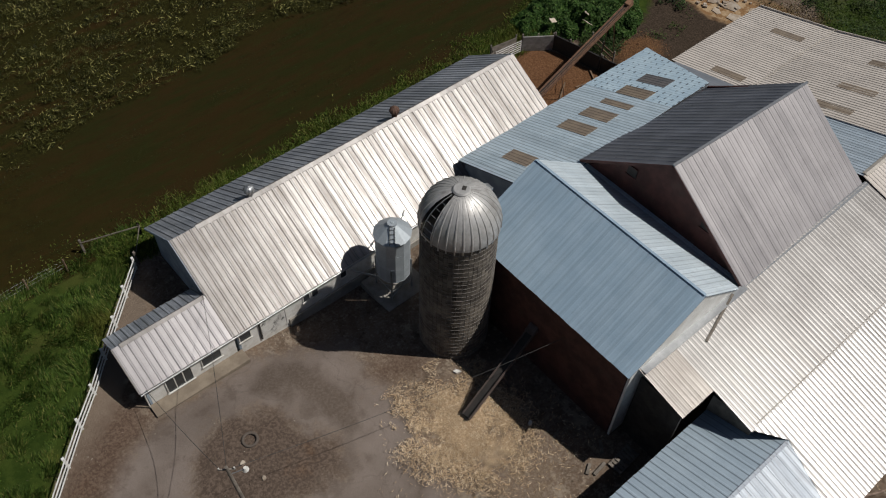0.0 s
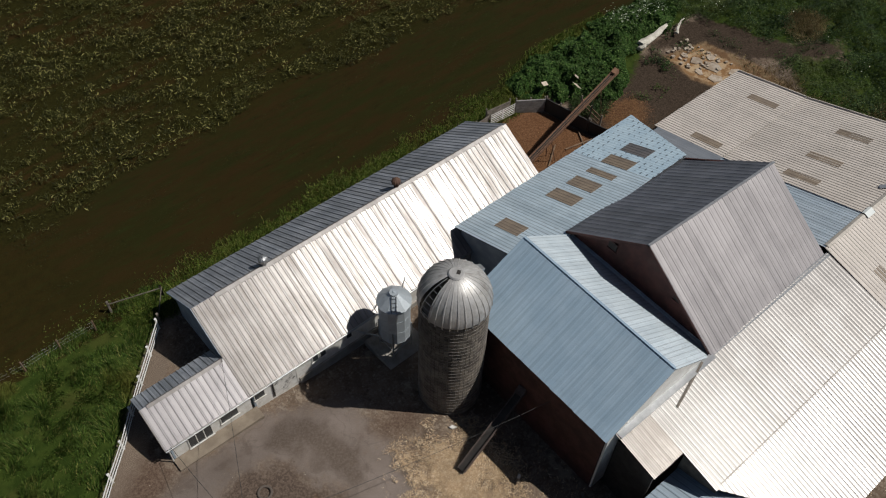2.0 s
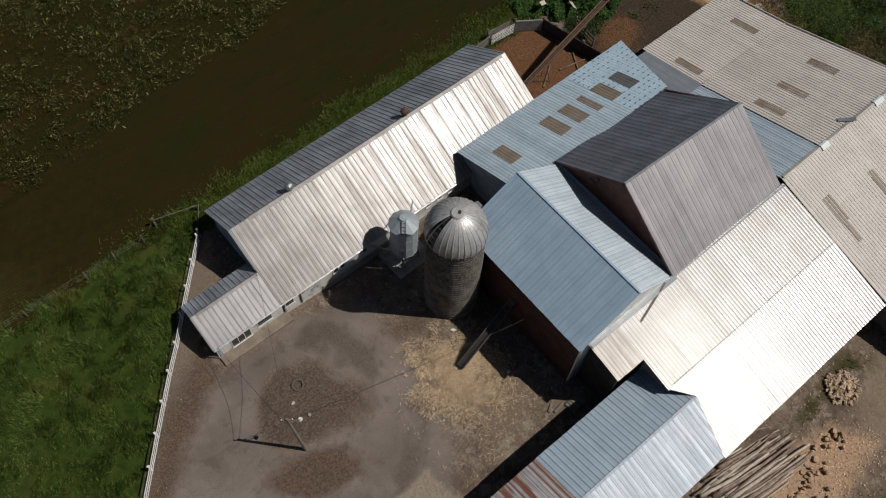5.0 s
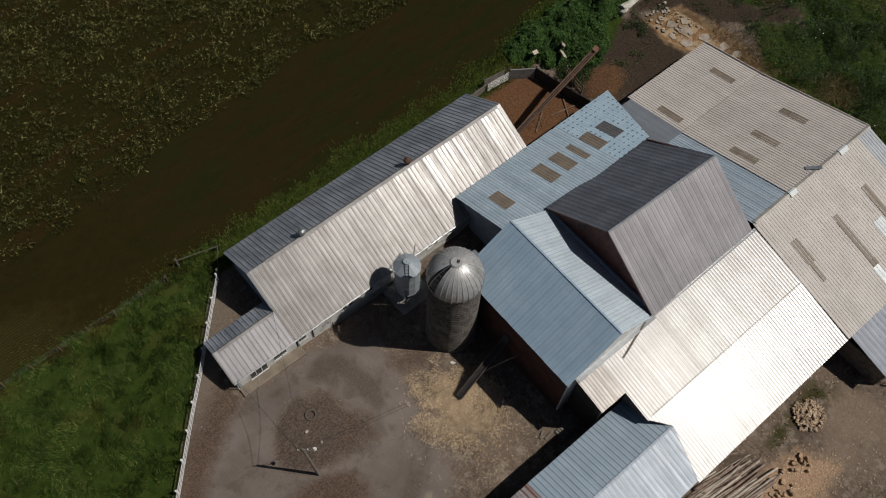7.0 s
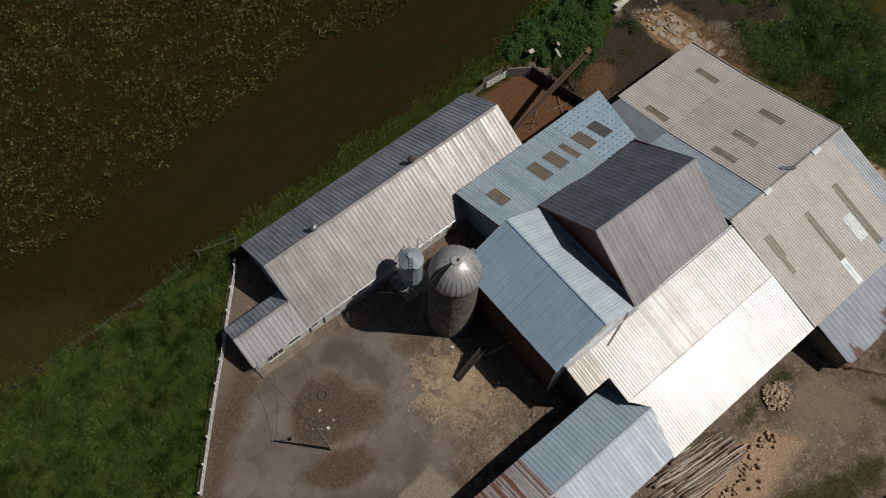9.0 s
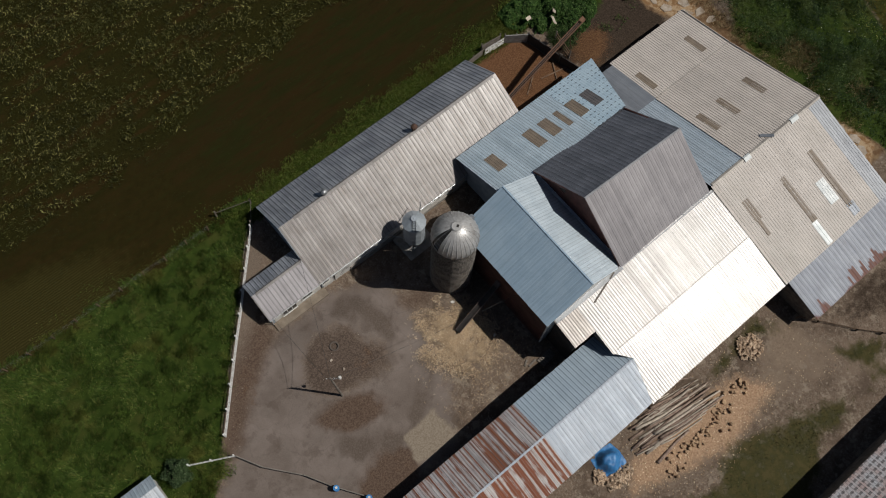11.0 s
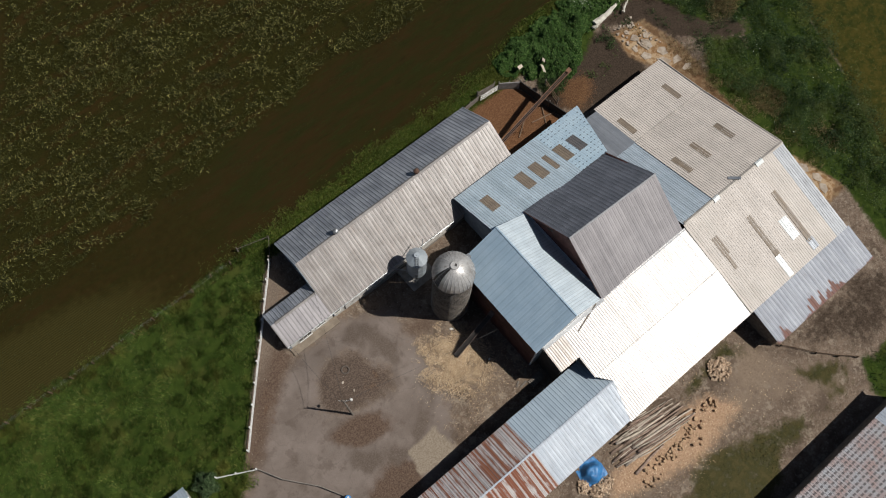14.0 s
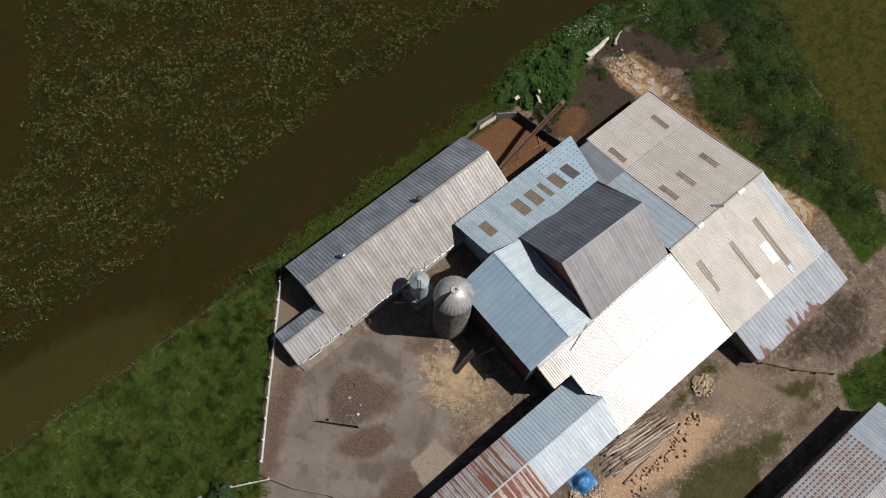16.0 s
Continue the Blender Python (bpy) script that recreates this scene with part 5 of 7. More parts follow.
hatch = part("hatch_box", bm_box(-0.22, 0.22, -0.25, 0.25, -0.1, 0.45, Matrix.Translation((SX + 2.0, SY + 0.25, SH + 0.55)) @ Matrix.Rotation(0.5, 4, "Y"), 0.02), M_GALV_PLAIN, silo)
bm = bmesh.new()
for s in (-0.2, 0.2):
    tube(bm, (SX + 2.32, SY + 0.25 + s, -0.9), (SX + 2.32, SY + 0.25 + s, SH + 0.5), 0.022, seg=6)
part("ladder_rails", bm, M_STEEL_RUST, silo)
for i in range(24):
    part("ladder_rung", bm_tube((SX + 2.32, SY + 0.05, 0.3 + 0.4 * i), (SX + 2.32, SY + 0.45, 0.3 + 0.4 * i), 0.014, seg=5), M_STEEL_RUST, silo)

# ---- feed bin ----
FX, FY = 20.15, 27.1
fbn = thing("feed_bin", (FX, FY, -1.0), "galvanised hopper feed bin on legs beside the silo", "feed bin")


def bin_ring(z0, z1, r0, r1, name, mat, seg=12):
    b = bmesh.new()
    tube(b, (FX, FY, z0), (FX, FY, z1), r0, r1, seg=seg)
    return part(name, b, mat, fbn)


for z0, z1 in ((0.75, 2.0), (2.01, 3.27), (3.28, 4.55)):
    bin_ring(z0, z1, 1.12, 1.12, "body_ring", M_BIN)
    bin_ring(z0 - 0.02, z0 + 0.02, 1.128, 1.128, "band", M_BIN)
bin_ring(-0.5, 0.74, 0.22, 1.12, "hopper", M_BIN)
top_cone = bin_ring(4.55, 5.36, 1.24, 0.28, "roof", M_BIN)
bin_ring(5.34, 5.46, 0.31, 0.31, "lid", M_BIN, 16)
bin_ring(5.46, 5.52, 0.12, 0.08, "lid_knob", M_BIN, 10)
for s in (-0.16, 0.16):
    a0 = math.radians(232)
    d, nn = Vector((math.cos(a0), math.sin(a0), 0)), Vector((-math.sin(a0), math.cos(a0), 0))
    part("ladder_rail", bm_beam(Vector((FX, FY, 5.38)) + d * 0.32 + nn * s, Vector((FX, FY, 4.66)) + d * 1.22 + nn * s, 0.03, 0.05), M_DARK, fbn)
for i in range(4):
    q = Vector((FX, FY, 5.26 - 0.17 * i)) + d * (0.45 + 0.22 * i)
    part("ladder_rung", bm_tube(q - nn * 0.16, q + nn * 0.16, 0.015, seg=6), M_DARK, fbn)
for i in range(4):
    a0 = math.pi / 4 + i * math.pi / 2
    x, y = FX + 1.16 * math.cos(a0), FY + 1.16 * math.sin(a0)
    a1 = a0 + math.pi / 2
    x1, y1 = FX + 1.16 * math.cos(a1), FY + 1.16 * math.sin(a1)
    part("leg", bm_beam((x, y, -1.2), (x, y, 2.0), 0.08, 0.08), M_GALV_PLAIN, fbn)
    part("brace", bm_beam((x, y, -0.8), (x1, y1, 0.5), 0.04, 0.04), M_GALV_PLAIN, fbn)
    part("rail", bm_beam((x, y, -0.2), (x1, y1, -0.2), 0.05, 0.06), M_GALV_PLAIN, fbn)
part("auger_tube", bm_tube((FX, FY, -0.45), (FX - 2.4, FY + 2.2, 0.6), 0.07, seg=8), M_GALV_PLAIN, fbn)
part("fill_pipe", bm_tube((FX + 0.9, FY + 0.3, 4.7), (FX + 2.2, FY + 1.6, 3.6), 0.05, seg=8), M_GALV_PLAIN, fbn)
tagged(new("bin_slab", finish(bm_box(FX - 1.6, FX + 1.9, FY - 1.5, FY + 1.6, -1.5, -0.93, bevel=0.02), "bin_slab", M_CONCRETE)), "pale concrete slab under the feed bin", "slab", kind="structure")
tagged(new("apron", finish(bm_beam((3.3, 28.5, -0.62), (9.6, 28.5, -0.72), 0.95, 0.3), "apron", M_APRON)), "worn concrete apron along the barn wall", "apron", kind="structure")

# ---- bale conveyors ----


def conveyor(name, p, q, w, depth, mat, label, slats, legs=(), guides=(-0.22, 0.0, 0.22)):
    p, q = Vector(p), Vector(q)
    d = (q - p).normalized()
    side = Vector((0, 0, 1)).cross(d).normalized()
    up = d.cross(side)
    root = thing(name, p, label, "conveyor")
    for s in (-1, 1):
        part("side_rail", bm_beam(p + side * s * w / 2, q + side * s * w / 2, 0.06, depth), mat, root)
        part("top_rail", bm_beam(p + side * s * w / 2 + up * depth * 1.1, q + side * s * w / 2 + up * depth * 1.1, 0.05, 0.05), mat, root)
    part("trough", bm_beam(p + up * depth * 0.35, q + up * depth * 0.35, w * 0.9, 0.03), M_DARK, root)
    for s in guides:
        part("chain_guide", bm_beam(p + side * s * w + up * depth * 0.45, q + side * s * w + up * depth * 0.45, 0.05, 0.06), mat, root)
    n = slats
    for i in range(n):
        c = p.lerp(q, (i + 0.5) / n)
        part("slat", bm_beam(c - side * w * 0.46, c + side * w * 0.46, 0.07, 0.05), mat, root)
        for s in (-1, 1):
            e = c + side * s * w / 2
            part("strut", bm_beam(e, e + up * depth * 1.1, 0.04, 0.04), mat, root)
    for t, spread in legs:
        c = p.lerp(q, t)
        for s in (-1, 1):
            e = c + side * s * w / 2
            f = e + side * s * spread
            part("leg", bm_beam(e, (f.x + d.x * 0.6, f.y + d.y * 0.6, gz(f.x, f.y) - 0.05), 0.06, 0.06), mat, root)
    part("head", bm_box(-0.35, 0.25, -w * 0.6, w * 0.6, -0.15, 0.35, Matrix.Translation(q) @ d.to_track_quat("X", "Z").to_matrix().to_4x4(), 0.02), mat, root)
    return root


conveyor("bale_conveyor", (38.7, 33.35, 0.3), (50.4, 34.5, 3.7), 0.40, 0.22, M_BROWN_RUST, "long rusty brown bale conveyor sloping over the pen", 22, ((0.28, 0.3), (0.82, 0.5)), (0.0,))
conveyor("yard_conveyor", (17.3, 16.55, -0.5), (23.0, 17.25, 2.5), 0.52, 0.2, M_DARK_STEEL, "dark steel bale conveyor leaning to the barn wall", 9, ((0.5, 0.25),), ())

# ---- yard pole with lamp and wires ----
pole = thing("utility_pole", (4.24, 18.65, 0), "short wooden yard pole with lamp and wires", "pole")
PB, PT = Vector((4.24, 18.65, -0.2)), Vector((4.0, 19.3, 6.5))
part("post", bm_tube(PB, PT, 0.13, 0.09, seg=12), M_OLD_WOOD, pole)
part("crossarm", bm_beam(PT + Vector((-0.35, 0.25, -0.25)), PT + Vector((0.35, -0.25, -0.25)), 0.08, 0.08), M_OLD_WOOD, pole)
arm = part("lamp_arm", bm_tube(PT + Vector((0, -0.06, -0.75)), PT + Vector((0.75, -0.35, -0.6)), 0.025, seg=8), M_GALV_PLAIN, pole)
part("lamp_head", bm_tube(PT + Vector((0.75, -0.35, -0.72)), PT + Vector((0.75, -0.35, -0.5)), 0.17, 0.09, seg=14), M_WHITE, arm, "white lamp head")
for s in (-0.3, 0.0, 0.3):
    part("insulator", bm_tube(PT + Vector((s, -0.7 * s, -0.2)), PT + Vector((s, -0.7 * s, -0.06)), 0.035, seg=8), M_WHITE, pole)


def cable(name, p, q, sag, r, label, mat=None):
    c = bpy.data.curves.new(name, "CURVE")
    c.dimensions, c.bevel_depth, c.bevel_resolution = "3D", r, 1
    sp = c.splines.new("POLY")
    sp.points.add(14)
    p, q = Vector(p), Vector(q)
    for i in range(15):
        t = i / 14
        v = p.lerp(q, t)
        sp.points[i].co = (v.x, v.y, v.z - sag * 4 * t * (1 - t), 1)
    c.materials.append(mat or M_WIRE)
    dg = bpy.data.meshes.new_from_object(new("tmp", c))
    bpy.data.objects.remove(bpy.data.objects["tmp"])
    return tagged(new(name, dg), label, "cable")


cable("overhead_cable", PT + Vector((0.3, -0.2, -0.1)), (23.0, 14.9, 4.5), 0.5, 0.013, "black overhead cable from the pole to the barn")
cable("overhead_cable", PT + Vector((0, 0, -0.1)), (9.1, 31.6, 2.75), 0.5, 0.013, "black overhead cable from the pole to the barn roof")
cable("overhead_cable", PT + Vector((-0.3, 0.2, -0.1)), (3.5, 29.1, 1.15), 0.45, 0.013, "black overhead cable from the pole to the shed")

# ---- fences ----


def board_fence(name, a, b, n, mat, label, rails=(0.35, 0.72, 1.08), high=1.2, post_r=0.065, thick=0.035, rail_h=0.12, group=""):
    a, b = Vector((*a, 0)), Vector((*b, 0))
    root = thing(name, (a.x, a.y, gz(a.x, a.y)), label, "fence", group)
    d = (b - a).normalized()
    nrm = Vector((-d.y, d.x, 0))
    pts = [a.lerp(b, i / n) for i in range(n + 1)]
    rnd = random.Random(int(abs(a.x * 31 + a.y * 7)))
    for p in pts:
        z = gz(p.x, p.y)
        part("post", bm_box(p.x - post_r, p.x + post_r, p.y - post_r, p.y + post_r, z - 0.3, z + high + rnd.uniform(-0.03, 0.05), bevel=0.01), mat, root)
    for p, q in zip(pts, pts[1:]):
        for h in rails:
            o = nrm * (post_r + thick / 2 + 0.002)
            part("rail", bm_beam(p + o + Vector((0, 0, gz(p.x, p.y) + h + rnd.uniform(-0.02, 0.02))), q + o + Vector((0, 0, gz(q.x, q.y) + h + rnd.uniform(-0.02, 0.02))), thick, rail_h), mat, root)
    return root


board_fence("board_fence", (7.6, 39.1), (-6.8, 22.6), 9, M_WHITE_FENCE, "white painted three-rail board fence along the lawn", rails=(0.3, 0.68, 1.08), post_r=0.08)
board_fence("entrance_fence", (-7.2, 20.5), (-11.0, 22.5), 2, M_WHITE_FENCE, "short white two-rail fence at the entrance", rails=(0.5, 0.95), high=1.05)
board_fence("corner_fence", (9.3, 41.6), (5.6, 42.6), 1, M_OLD_WOOD, "weathered wooden post-and-rail corner", rails=(1.1,), high=1.3, post_r=0.08, rail_h=0.09)
board_fence("corner_fence", (9.3, 41.6), (7.9, 39.4), 1, M_OLD_WOOD, "weathered wooden post-and-rail by the barn", rails=(1.1,), high=1.3, post_r=0.08, rail_h=0.09)
wf = thing("wire_fence", (-10, 41.6, gz(-10, 41.6)), "field fence of dark wooden posts and wire", "fence")
prev = None
frnd = random.Random(5)
for i in range(17):
    x, y = 4.0 - 2.65 * i, 41.75 + frnd.uniform(-0.08, 0.08)
    z = gz(x, y)
    part("post", bm_tube((x, y, z - 0.3), (x + frnd.uniform(-0.08, 0.08), y + frnd.uniform(-0.08, 0.08), z + 1.2), 0.07, 0.06, seg=8), M_BROWN_WOOD, wf)
    if prev:
        for h in (0.5, 0.8, 1.1):
            part("wire", bm_tube((prev[0], prev[1], prev[2] + h), (x, y, z + h), 0.004, seg=4, caps=False), M_GALV_PLAIN, wf)
    prev = (x, y, z)

# cattle pen north of the lean-to


def board_wall(name, a, b, high, mat, label, boards=5, th=0.05, gap=0.015, posts=2, post_mat=None):
    a, b = Vector((*a, gz(*a))), Vector((*b, gz(*b)))
    root = thing(name, a, label, "fence", "pen walls")
    h = high / boards
    for i in range(boards):
        o = Vector((0, 0, h * (i + 0.5) + 0.05))
        part("board", bm_beam(a + o, b + o, th, h - gap), mat, root)
    side = Vector((0, 0, 1)).cross((b - a)).normalized() * (th / 2 + 0.06)
    for i in range(posts):
        p = a.lerp(b, i / max(1, posts - 1)) + side
        part("post", bm_box(p.x - 0.055, p.x + 0.055, p.y - 0.055, p.y + 0.055, p.z - 0.3, p.z + high + 0.25), post_mat or M_OLD_WOOD, root)
    return root


def tube_gate(name, a, b, label):
    a, b = Vector((*a, gz(*a) + 0.15)), Vector((*b, gz(*b) + 0.15))
    root = thing(name, a, label, "gate")
    for i in range(6):
        o = Vector((0, 0, 0.22 * i))
        part("bar", bm_tube(a + o, b + o, 0.03, seg=8), M_WHITE, root)
    for t in (0, 0.5, 1):
        p = a.lerp(b, t)
        part("upright", bm_tube(p - Vector((0, 0, 0.15)), p + Vector((0, 0, 1.15)), 0.035, seg=8), M_WHITE, root)


board_wall("pen_wall", (38.2, 40.2), (41.2, 40.35), 1.1, M_OLD_WOOD, "weathered grey board wall of the cattle pen", 4, posts=3)
board_wall("pen_wall", (41.3, 40.75), (43.9, 40.45), 1.3, M_OLD_WOOD, "weathered grey board wall behind the pen gate", 4, posts=2)
tube_gate("pen_gate", (41.3, 40.15), (44.0, 39.95), "pale tubular metal gate closing the pen")
board_wall("pen_wall", (44.2, 40.0), (46.4, 38.5), 1.45, M_PLANK_GREY, "solid grey plank wall at the pen corner", 6, th=0.12, gap=0.006, posts=3)
board_wall("pen_wall", (46.5, 38.5), (47.3, 34.0), 1.5, M_BLACK_PANEL, "dark stained panel wall of the cattle pen", 5, th=0.1, gap=0.004, posts=4)
board_wall("pen_wall", (48.7, 33.6), (49.3, 36.6), 1.4, M_BROWN_WOOD, "open brown rail fence behind the pen", 3, gap=0.32, posts=3)
board_wall("pen_wall", (47.4, 33.9), (48.1, 30.7), 1.4, M_BLACK_PANEL, "dark board wall joining the lean-to", 4, th=0.08, posts=2)
for p, q in (((44.3, 33.6), (47.6, 32.9)), ((45.6, 32.4), (46.8, 34.4)), ((41.6, 33.0), (44.0, 34.6))):
    tb = bm_beam((p[0], p[1], gz(*p) + 0.12), (q[0], q[1], gz(*q) + 0.12), 0.12, 0.1)
    tagged(new("loose_timber", finish(tb, "loose_timber", M_BROWN_WOOD)), "loose brown timber lying in the pen", "timber", "loose timbers")
# dark fence on the south-east track
bend = ((45.6, -4.6), (47.0, -6.3), (49.5, -9.5), (51.3, -11.4), (53.0, -12.9))
for a, b in zip(bend, bend[1:]):
    board_fence("track_fence", a, b, 1, M_BROWN_WOOD, "low weathered rail fence along the track", rails=(0.25, 0.55), high=0.7, post_r=0.06, group="track fence")

# ---- small shed by the entrance, pipe barrier, drums, shrub ----
sm = thing("small_shed", (-17, 22, 0), "small shed with pale blue-grey metal roof", "shed")
roof_slope(sm, (-20.4, 22.3, 2.5), (1, 0, 0), 6.4, (0, 1.25, -0.35), 1.3, M_GREY_BLUE, 0.3, 0.03)
roof_slope(sm, (-20.4, 22.3, 2.5), (1, 0, 0), 6.4, (0, -2.2, -0.62), 2.29, M_PALE_BLUE, 0.3, 0.03)
gable_walls(sm, "x", -20.2, -14.2, ((20.3, 1.9), (22.3, 2.42), (23.4, 2.1)), -0.2, M_WHITE)
bar = thing("pipe_barrier", (-7.0, 20.4, 0), "low bent pipe barrier across the yard entrance", "barrier")
track = ((-7.1, 20.4), (-5.7, 17.9), (-3.1, 14.8), (-1.6, 12.2), (0.2, 9.6), (1.3, 7.4))
for (ax, ay), (bx, by) in zip(track, track[1:]):
    part("pipe", bm_tube((ax, ay, gz(ax, ay) + 0.42), (bx, by, gz(bx, by) + 0.42), 0.06, seg=10), M_PIPE, bar)
for ax, ay in track:
    part("post", bm_tube((ax, ay, -0.1), (ax, ay, 0.5), 0.07, seg=10), M_PIPE, bar)


def drum(x, y):
    root = thing("plastic_drum", (x, y, 0), "blue plastic drum with white lid in the yard", "drum", "blue drums")
    b = bmesh.new()
    prof = ((0.27, 0.0), (0.29, 0.03), (0.29, 0.28), (0.305, 0.31), (0.29, 0.34), (0.29, 0.56), (0.305, 0.59), (0.29, 0.62), (0.29, 0.86), (0.26, 0.9))
    rings = [[b.verts.new((x + r * math.cos(6.2832 * i / 20), y + r * math.sin(6.2832 * i / 20), z)) for i in range(20)] for r, z in prof]
    for r0, r1 in zip(rings, rings[1:]):
        for i in range(20):
            b.faces.new((r0[i], r0[(i + 1) % 20], r1[(i + 1) % 20], r1[i]))
    b.faces.new(rings[0][::-1])
    b.faces.new(rings[-1])
    part("body", b, M_BLUE_PLASTIC, root)
    part("lid", bm_tube((x + 0.04, y, 0.9), (x + 0.04, y, 0.93), 0.12, seg=18), M_WHITE, root, "white plastic lid")


drum(-1.55, 11.95)
drum(0.3, 9.3)

# ---- timber yard south of the pale roof ----
lrnd = random.Random(11)


def pole_log(a, b, r, z):
    d = Vector((b[0] - a[0], b[1] - a[1], 0))
    side = Vector((-d.y, d.x, 0)).normalized()
    bm = bmesh.new()
    prev = None
    n = 6
    rings = []
    bow, ph = lrnd.uniform(-0.18, 0.18), lrnd.uniform(0, 6)
    for i in range(n + 1):
        t = i / n
        c = Vector((a[0], a[1], z)) + d * t + side * (bow * math.sin(3.14 * t) + 0.03 * math.sin(9 * t + ph)) + Vector((0, 0, 0.03 * math.sin(7 * t + ph)))
        rr = r * (1.15 - 0.5 * t) * lrnd.uniform(0.93, 1.07)
        u = side
        rings.append([bm.verts.new(c + u * rr * math.cos(k) + Vector((0, 0, rr * math.sin(k)))) for k in (0, 0.9, 1.8, 2.7, 3.6, 4.5, 5.4)])
    for r0, r1 in zip(rings, rings[1:]):
        for k in range(7):
            bm.faces.new((r0[k], r0[(k + 1) % 7], r1[(k + 1) % 7], r1[k]))
    bm.faces.new(rings[0][::-1])
    bm.faces.new(rings[-1])
    mat = lrnd.choice((M_BARK, M_PEELED))
    tagged(new("log", finish(bm, "log", mat, True)), "long thin %s log in the timber stack" % ("pale peeled" if mat is M_PEELED else "grey barked"), "log", "stacked logs")


for i in range(46):
    t = i / 45
    y0, y1 = -1.55 - 3.1 * t + lrnd.uniform(-0.2, 0.2), -2.35 - 3.3 * t + lrnd.uniform(-0.3, 0.3)
    x0, x1 = 23.2 + lrnd.uniform(-0.5, 3.0) + (1.2 if t < 0.3 else 0), 34.6 + lrnd.uniform(-4.5, 0.2) - 1.2 * (1 - t)
    lift = lrnd.choice((0, 0, 1))
    pole_log((x0, y0), (x1, y1), lrnd.uniform(0.07, 0.14), gz(x0, y0) + 0.1 + 0.18 * lift)
pole_log((24.0, -5.9), (28.6, -5.6), 0.16, gz(25, -6) + 0.12)
pole_log((26.6, -0.9), (29.6, -1.75), 0.09, gz(28, -1) + 0.3)
pole_log((30.8, -1.3), (32.6, -2.0), 0.10, gz(31, -1) + 0.2)


def wedge_mesh(mat, length, r):
    vs, fs = [], []
    for x in (-length / 2, length / 2):
        vs += [(x, -r, -r * 0.6), (x, r, -r * 0.5), (x, r * 0.5, r * 0.7), (x, -r * 0.4, r * 0.8)]
    fs = [(0, 1, 2, 3)[::-1], (4, 5, 6, 7), (0, 4, 5, 1)[::-1], (1, 5, 6, 2)[::-1], (2, 6, 7, 3)[::-1], (3, 7, 4, 0)[::-1]]
    return mesh_from("split_log", vs, [f[::-1] for f in fs], mat)


WEDGES = [wedge_mesh(M_CUT_WOOD, 0.40, 0.09), wedge_mesh(M_CUT_WOOD, 0.34, 0.10), wedge_mesh(M_CUT_WOOD, 0.46, 0.065)]


def firewood_heap(x, y, rx, ry, h, n, label):
    root = thing("firewood_pile", (x, y, gz(x, y)), label, "firewood")
    for i in range(n):
        a, q = lrnd.uniform(0, 6.2832), math.sqrt(lrnd.random())
        px, py = x + rx * q * math.cos(a), y + ry * q * math.sin(a)
        z = gz(px, py) + 0.06 + h * max(0.0, 1 - q * q) * lrnd.uniform(0.75, 1.0)
        m = Matrix.Translation((px, py, z)) @ Euler((lrnd.uniform(-0.6, 0.6), lrnd.uniform(-0.5, 0.5), lrnd.uniform(0, 6.28))).to_matrix().to_4x4()
        hang("split_log", lrnd.choice(WEDGES), root, m)
    b = bmesh.new()
    bmesh.ops.create_icosphere(b, subdivisions=2, radius=1.0)
    for v in b.verts:
        v.co.z = max(v.co.z, -0.1)
    bmesh.ops.scale(b, verts=b.verts, vec=(rx * 0.75, ry * 0.75, h * 0.6))
    bmesh.ops.translate(b, verts=b.verts, vec=(x, y, gz(x, y)))
    part("heap_core", b, M_BROWN_WOOD, root)


firewood_heap(39.5, -3.6, 1.5, 1.35, 0.4, 170, "heap of split firewood by the pale roof")
firewood_heap(20.1, -4.5, 1.7, 0.75, 0.5, 120, "low heap of split firewood beside the tarpaulin")
firewood_heap(18.6, -3.2, 0.7, 0.8, 0.4, 50, "small heap of split firewood beside the shed")


def log_round(x, y, r, h, tip):
    b = bm_tube((0, 0, -h / 2), (0, 0, h / 2), r, r * 0.93, seg=9)
    bmesh.ops.bevel(b, geom=b.edges[:], offset=0.015, segments=1, affect="EDGES")
    ob = new("log_round", finish(b, "log_round", M_ROUND_WOOD))
    ob.matrix_world = Matrix.Translation((x, y, gz(x, y) + (r if tip else h / 2))) @ Euler((1.57 if tip else 0, 0, lrnd.uniform(0, 6.28))).to_matrix().to_4x4()
    tagged(ob, "brown sawn log round lying in the sawdust", "log", "log rounds")


for cx, cy, n, sx, sy in ((35.4, -5.6, 20, 1.3, 0.7), (32.6, -6.2, 15, 1.3, 0.6), (29.6, -6.9, 26, 1.5, 0.7), (26.3, -6.6, 14, 1.8, 0.5), (25.2, -7.6, 10, 1.2, 0.4), (32.0, -8.1, 2, 0.3, 0.2)):
    for i in range(n):
        log_round(cx + lrnd.gauss(0, sx * 0.6), cy + lrnd.gauss(0, sy * 0.6), lrnd.uniform(0.12, 0.21), lrnd.uniform(0.12, 0.3), lrnd.random() < 0.5)

# tarpaulin over a stack
bm = bmesh.new()
bmesh.ops.create_grid(bm, x_segments=26, y_segments=26, size=1.0)
for v in bm.verts:
    x, y = v.co.x, v.co.y
    r = math.hypot(x, y) / (0.92 + 0.1 * math.sin(3 * math.atan2(y, x) + 1))
    z = 1.0 * (1 - smooth(r, 0.35, 1.05)) + 0.09 * noise.noise((x * 3.5, y * 3.5, 1)) + 0.05 * noise.noise((x * 9, y * 9, 4)) + 0.1 * abs(math.sin(2.5 * x + y * 1.7))
    v.co = (20.4 + 1.5 * x * (1 - 0.12 * abs(y)), -2.7 + 1.4 * y * (1 - 0.15 * abs(x)), gz(20.4, -2.7) + max(0.02, float(z)))
